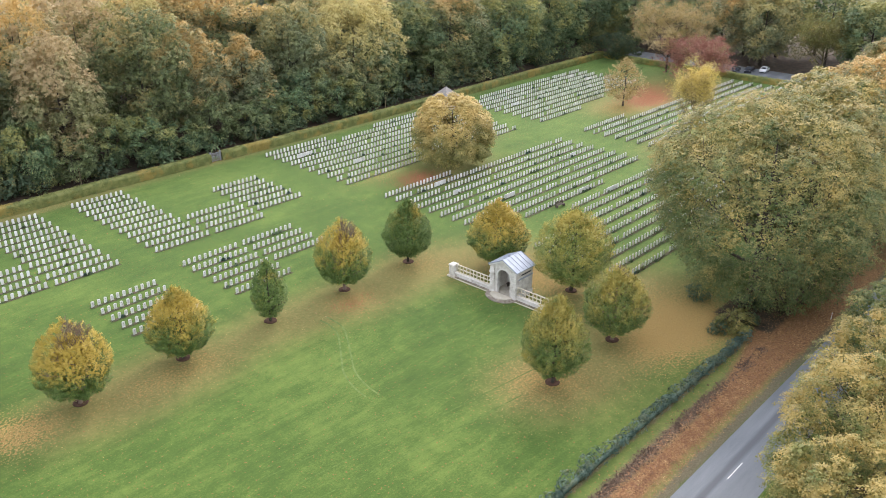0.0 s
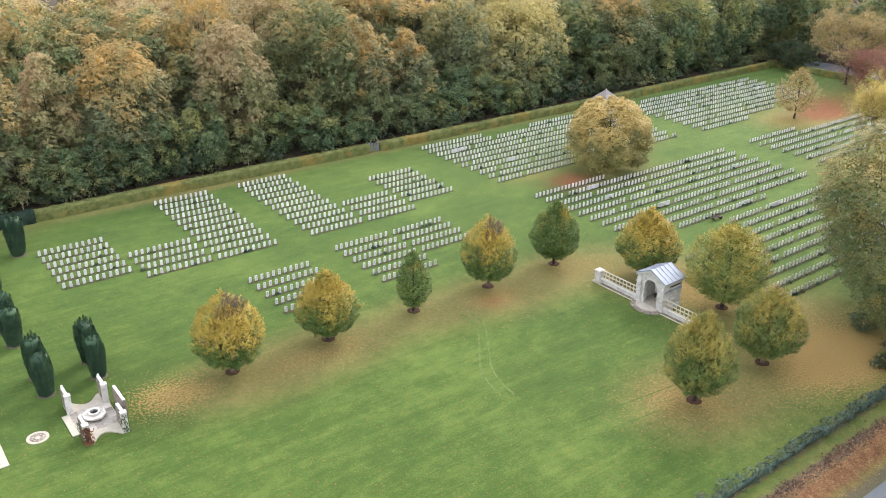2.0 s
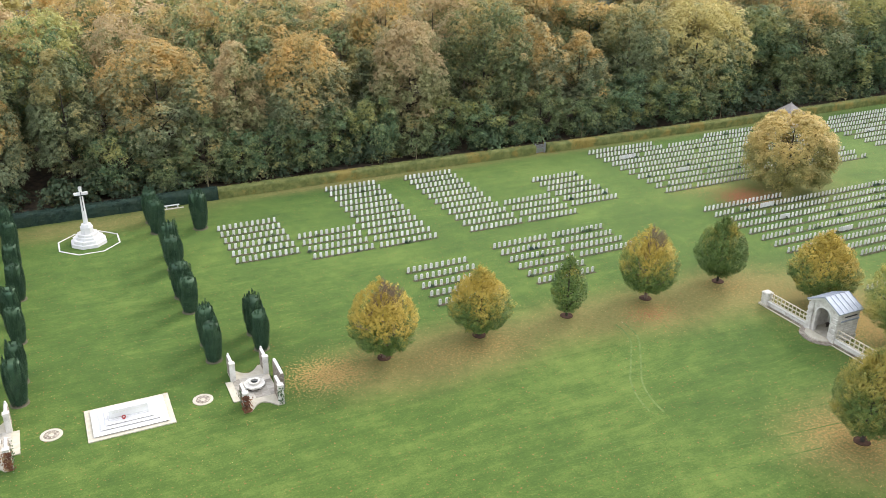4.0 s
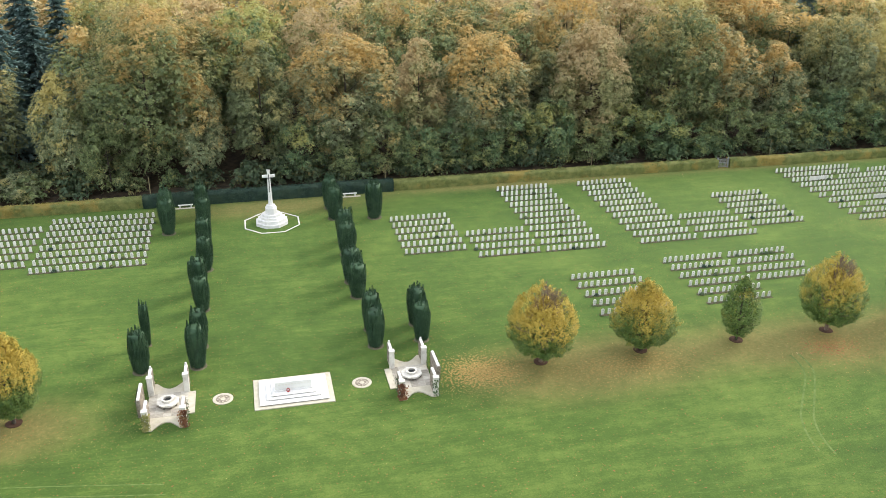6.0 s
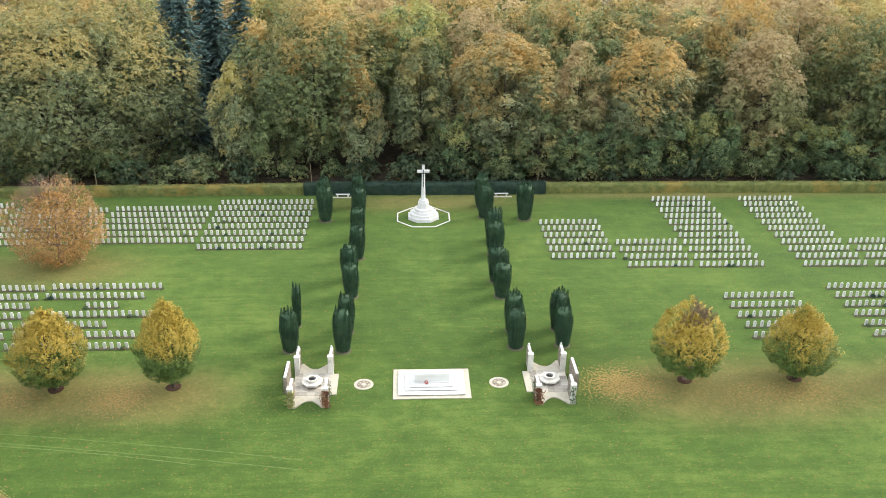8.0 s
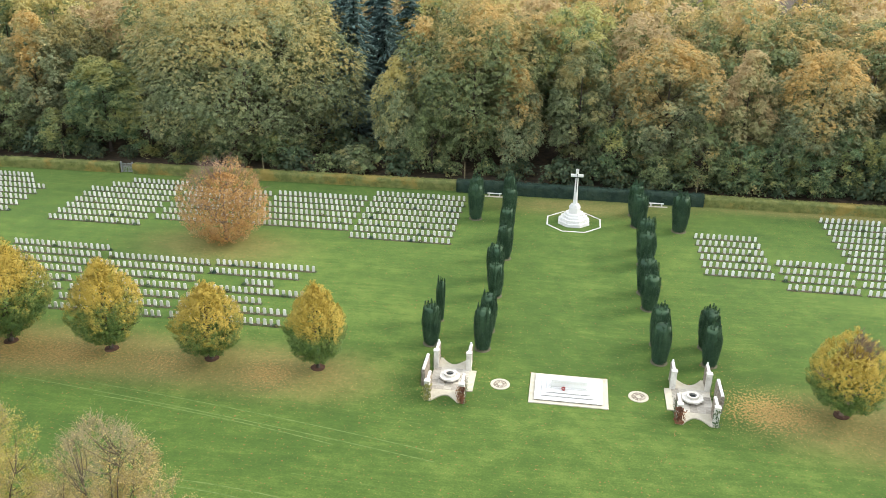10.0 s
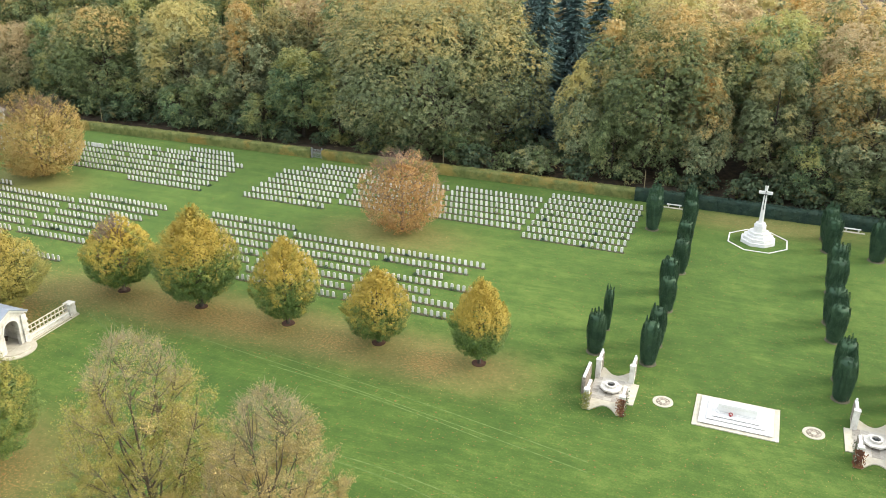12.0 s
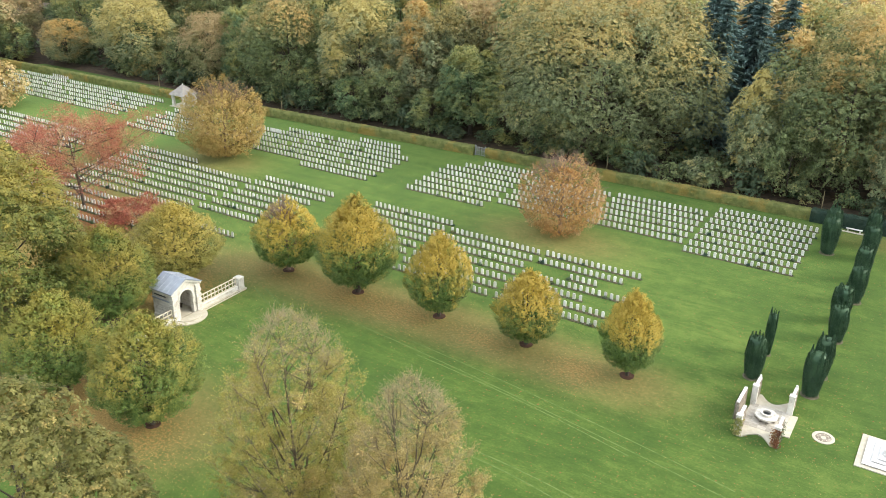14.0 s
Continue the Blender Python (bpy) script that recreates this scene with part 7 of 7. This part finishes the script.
def reach_from(branches, targets, rng, thick, bow, steep):
    """A branch to each target from the nearest lower point of the branches given; returns points and radii."""
    roots = np.concatenate([np.stack([np.interp(np.linspace(0.12, 0.92, 24), np.linspace(0, 1, len(p)), p[:, i]) for i in range(3)], 1) for p, _ in branches])
    made = []
    for p in targets:
        gap = np.linalg.norm(roots - p, axis=1)
        cost = gap * rng.uniform(0.8, 1.2, len(gap)) + 3.0 * np.clip(roots[:, 2] - p[2] + steep * gap, 0, None)
        q = roots[cost.argmin()]
        s = np.linspace(0, 1, 5)[:, None]
        long = np.linalg.norm(p - q)
        side = np.array([0, 0, -bow * long]) + rng.normal(0, 0.07 * long, 3)
        made.append((q + (p - q) * s + side * s * (1 - s) * 2, thick * min(1.5, 0.5 + 0.25 * long) * (1 - 0.72 * s[:, 0])))
    return made


def upright_tree(seed, high, radius, leaf_at, leaves_each):
    """A thinning tree: steep limbs, then branches, then fine twigs fill a domed crown; leaves linger below leaf_at."""
    rng = np.random.default_rng(seed)

    def within(count, low, inner, outer):
        h = rng.uniform(low, 1.0, count)
        a = rng.uniform(0, 2 * np.pi, count)
        r = radius * np.sqrt(np.clip(1 - np.abs((h - 0.52) / 0.48) ** 2.4, 0.01, 1)) * np.sqrt(rng.uniform(inner**2, outer**2, count))
        r = r * (1 + 0.08 * np.sin(3 * a + seed) + 0.06 * np.sin(5 * a - 9 * h))
        return np.stack([r * np.cos(a), r * np.sin(a), high * h * (1 - 0.10 * (r / radius) ** 2)], 1)

    z = np.linspace(-0.1, high * 0.80, 9)
    bole = [(np.stack([0.25 * np.sin(z / 5 + seed), 0.2 * np.cos(z / 6), z], 1), 0.27 * np.clip(1 - z / (0.86 * high), 0.08, 1) ** 0.8)]
    bough = []
    for k in range(17):
        f, a = (k + 0.5) / 17, k * 2.399 + rng.normal(0, 0.25)
        root = np.array([np.interp(high * (0.10 + 0.56 * f), z, bole[0][0][:, i]) for i in range(3)])
        end = np.array([np.cos(a), np.sin(a), 0]) * radius * (0.72 - 0.42 * f**2) * rng.uniform(0.8, 1.1) + np.array([0, 0, high * (0.52 + 0.42 * f)])
        s = np.linspace(0, 1, 8)[:, None]
        bough.append((root + (end - root) * np.concatenate([s**0.8, s**0.8, s**1.2], 1) + rng.normal(0, 0.10, (8, 3)) * s, 0.12 * (1 - 0.45 * f) * (1 - 0.80 * s[:, 0])))
    branch = reach_from(bough, within(260, 0.18, 0.30, 0.94), rng, 0.030, 0.10, 0.62)
    spray = reach_from(bough + branch, within(1350, 0.14, 0.25, 1.0), rng, 0.014, 0.05, 0.50)
    twigs, tips = [], []
    for p, _ in spray:
        way = unit(p[-1] - p[0])
        for i in range(6):
            f = rng.uniform(0.35, 1.0)
            q = np.array([np.interp(f, np.linspace(0, 1, 5), p[:, k]) for k in range(3)])
            w = unit(way + rng.normal(0, 0.55, 3) + np.array([0, 0, 0.15]))
            t = q + w * rng.uniform(0.35, 0.95) * np.array([[0.0], [0.5], [1.0]])
            twigs.append((t, np.array([0.010, 0.008, 0.005])))
            tips += [t[1], t[2], 0.5 * (t[0] + t[1])]
    tips = np.array(tips)
    share = np.clip(1.0 - (tips[:, 2] / high - leaf_at) / 0.26, 0.03, 1) * (0.55 + 0.45 * np.sin(1.1 * tips[:, 0] + seed) * np.sin(0.9 * tips[:, 2]))
    spots = np.repeat(tips, leaves_each, axis=0)
    spots = spots[rng.random(len(spots)) < np.repeat(share, leaves_each)]
    spots = spots + rng.normal(0, 0.09, spots.shape)
    cards = leaf_cards(rng, spots, np.array([0, 0, 0.7]) + rng.normal(0, 0.6, (len(spots), 3)), 0.085, 0.75)
    return tubes("trunk", bole + bough + branch, M["bark_brown"], 5), quads("crown", cards, M["half_bare"]), tubes("twigs", spray + twigs, M["twig"], 3)


# single trees among the graves
def lone(seed, x, y, low, high, r, profile, key, label, lobes=120, lobe_r=1.3, per=90, leaf=0.34, trunk=0.28, name="tree", **more):
    model = tree_model(seed, low, high, r, profile, lobes, lobe_r, per, leaf, trunk, 18, more.pop("twigs", 4), **more)
    t = plant(model, x, y, key, label, name=name)
    return t


mound = lambda h: np.where(h < 0.24, np.sqrt(np.clip(1 - ((0.24 - h) / 0.27) ** 2, 0.02, 1)), np.sqrt(np.clip(1 - ((h - 0.24) / 0.77) ** 2, 0.01, 1)))
plant(bough_model(301, 1.5, 13.0, 7.5, mound, 90, 4600, 14, 0.7, 0.20, 0.35, spread=0.24, uneven=0.02, count=16, twigs=3), 109.5, 23.6, "gold", "broad rounded lime tree turning gold among the graves", name="lime_tree")
plant(spray_model(302, 0.4, 12.8, 6.3, round_top, 1500, 14, 0.95, 0.16, 0.3, rise=0.8, thin=0.24, twigs=10, bark="bark_pink"), -49.3, 31.2, "copper", "copper-brown maple with bare pinkish top twigs among the graves", name="maple_tree")
plant(spray_model(303, 0.6, 15.2, 7.8, round_top, 2300, 15, 1.0, 0.20, 0.3, rise=0.8, thin=0.20, twigs=8, bark="bark_pink"), -115.6, 29.5, "lime_amber", "golden lime tree with a bare grey top among the graves", name="lime_tree")
plant(branching(304, 16.5, 1.2, 12.8, 0.135, 15, 1.0, "bark", levels=(16, 7, 5, 3), rise=0.22), -115.5, -0.6, "red", "red maple with dark spreading limbs among the graves", name="maple_tree")
plant(branching(305, 17.2, 4.2, 4.5, 0.20, 5, -1, "bark_grey", levels=(20, 6, 5, 3), rise=0.42), 151.0, -2.2, "bright", "slender tree with bright yellow upper leaves among the graves", name="ash_tree")
plant(spray_model(306, 1.6, 11.6, 4.9, teardrop, 330, 16, 1.1, 0.22, 0.2, rise=0.9, uneven=0.08, twigs=5), 168.4, 23.3, "buff", "small tree with thin buff leaves among the graves", name="cherry_tree")
plant(branching(307, 20.0, 4.0, 11.5, 0.26, 5, 1.0, "bark", levels=(16, 7, 5, 3), rise=0.45, loose=0.012), 208, 34, "buff", "large thinning pink-brown maple near the car park", name="maple_tree")
plant(branching(308, 17.0, 3.0, 10, 0.30, 4, 1.0, "bark_grey", levels=(15, 7, 5, 3), rise=0.5), 231.5, 1.5, "pale", "grey half-bare spreading tree behind the car park", name="tree")
plant(branching(310, 11.5, 1.0, 9.5, 0.24, 7, 1.0, "bark", levels=(15, 6, 5, 3), rise=0.35), 202.5, 23.5, "hazed_red", "spreading dull red maple near the car park hedge", name="maple_tree")
plant(branching(311, 7.5, 0.5, 7.0, 0.28, 6, 1.0, "bark", levels=(14, 6, 5, 3), rise=0.3), 214, 52.5, "shrub", "low dark spreading tree at the corner of the hedge", name="tree")
plant(branching(312, 5.2, 0.8, 5.4, 0.16, 6, 1.0, "bark", levels=(12, 6, 5, 3), rise=0.3), -102.2, -2.5, "red", "small low bright red maple among the graves", name="maple_tree")
lone(309, -181.5, 26.5, 1.0, 10.5, 5.5, ball, "buff", "golden tree among the far graves", 90, 1.7, 60, 0.5, 0.3, "lime_tree")

# tall beeches by the roadside
plant(bough_model(320, 1.4, 25.0, 13.6, ball, 120, 7600, 20, 1.0, 0.19, 0.7, spread=0.25, uneven=0.08, count=20, twigs=4, loose=0.08, inner=0.07), 97.6, -39.2, "beech", "great spreading beech turning bronze beside the lane", name="beech_tree")
plant(bough_model(321, 3.0, 24, 11, ball, 80, 4200, 15, 1.0, 0.26, 0.6, spread=0.28, loose=0.07), 113, -38.0, "beech", "tall amber beech beside the lane", name="beech_tree")
plant(bough_model(322, 3.0, 22, 10, dome, 52, 2600, 12, 1.0, 0.36, 0.6), 131, -34.0, "beech", "tall olive-green beech beside the lane", name="beech_tree")
for k, (x, y, h, key) in enumerate(((147, -34, 22, "wood_amber"), (164, -33, 23, "wood_olive"), (181, -34, 24, "wood_brown"), (199, -36, 24, "wood_green"), (216, -34, 24, "wood_brown"), (125, -50, 20, "wood_olive"), (145, -52, 21, "wood_green"))):
    plant(MIDDLING[k % 3], x, y, key, "tall broadleaf tree in autumn colour along the lane", group="lane trees", size=(0.95, 0.95, h / 24), turn=60.0 * k, name="lane_tree")
lone(323, 86.0, -42.3, 0.3, 2.6, 2.0, ball, "pale", "rounded light green bush at the end of the low hedge", 40, 0.6, 60, 0.2, 0.08, "bush")
for k, (x, y, s) in enumerate(((84.0, -41.0, 0.45), (90.5, -35.0, 0.5), (93, -41.5, 0.6), (89, -43.0, 0.35))):
    plant(SHRUB[k % 3], x, y, "shrub", "small dark shrub under the beech", "shrub", "understorey", (s * 1.3, s, s), 70.0 * k, "shrub")
# trees on the far side of the road
for k, (x, y, h, r, key) in enumerate(((50.5, -65.2, 14.5, 4.9, "roadside"), (60, -63.4, 16.0, 5.8, "roadside"), (70, -62.0, 15, 5.6, "roadside"), (80, -60.3, 14, 5.2, "beech"), (91, -60, 13, 5.0, "roadside"), (102, -60, 13, 5.0, "beech"))):
    plant(bough_model(330 + k, 1.0, h, r * 1.05, dome, 95, [3000, 3000, 2200, 1500, 1100, 900][k], 20, 0.7, 0.14 if k < 3 else 0.2, 0.25, spread=0.24, uneven=0.08, count=12, twigs=3, loose=0.10, inner=0.09), x, y, key, "yellowing roadside tree with dense small leaves", group="roadside trees", name="roadside_tree")
# trees in front of the lawn, seen from above
plant(upright_tree(340, 22.6, 5.8, 0.66, 15), -36.4, -40.0, "half_bare", "half-bare tree with grey-brown branches and small yellow leaves", name="half_bare_tree")
plant(upright_tree(341, 21.0, 5.0, 0.68, 13), -26.7, -39.9, "half_bare_buff", "half-bare tree with pale twigs and buff leaves", name="half_bare_tree")
plant(bough_model(342, 2.0, 21.3, 7.5, egg, 90, 4200, 20, 0.55, 0.165, 0.4, spread=0.25, uneven=0.07, count=14, twigs=3, loose=0.07, inner=0.09, dense=0.8, swell=0.3), -46.8, -53.6, "pale", "pale green and buff broadleaf tree near the road", name="roadside_tree")
# big broadleaf trees beyond the west shelter
plant(bough_model(343, 0.8, 24.5, 11.0, egg, 110, 6200, 17, 0.95, 0.21, 0.5, spread=0.24, uneven=0.05, loose=0.07), -92.3, -30.5, "lime_green", "very large yellow-green broadleaf tree beyond the shelter", name="lime_tree")
plant(bough_model(345, 1.5, 21, 10, ball, 60, 2600, 12, 1.0, 0.34, 0.5), -116, -24, "lime_green", "large yellow-green broadleaf tree by the lane", name="lime_tree")


# ---- fallen leaves ----
def fallen(seed, rows, count, size, key, label):
    rng = np.random.default_rng(seed)
    weights = np.array([r[2] * r[3] * r[4] for r in rows])
    pick = rng.choice(len(rows), count, p=weights / weights.sum())
    rows = np.array(rows)[pick]
    p = np.stack([rows[:, 0] + rng.normal(0, 0.75, count) * rows[:, 2], rows[:, 1] + rng.normal(0, 0.75, count) * rows[:, 3], np.full(count, 0.02)], 1)
    p[:, 2] += 0.35 * np.exp(-(((p[:, 1] + 47.6) / 1.6) ** 2))
    p = p[(p[:, 1] > -50.4) & (p[:, 1] < 56)]
    cards = leaf_cards(rng, p, np.array([0, 0, 1.0]) + rng.normal(0, 0.35, (len(p), 3)), size, 0.7)
    return tagged(new("fallen_leaves", quads("fallen_leaves", cards, M[key])), label, "fallen leaves", kind="stuff")


fallen(401, LITTER, 18000, 0.075, "fallen", "scattered dry brown and yellow leaves on the lawn")
fallen(405, LANE, 15000, 0.13, "lane_litter", "deep drifts of russet leaves along the lane verge")
fallen(402, LEAFY, 46000, 0.082, "fallen", "thick drifts of orange-brown leaves on the ground")
fallen(403, REDDY, 5000, 0.13, "red", "drifts of red maple leaves on the grass")
fallen(404, [(-16.5, -1.5, 5, 5, 1), (19.5, -0.4, 3.8, 3.0, 3.0), (0, 0, 30, 12, 0.3), (14, 4, 8, 8, 0.4)], 3200, 0.07, "fallen", "sparse pale yellow leaves on the lawn")
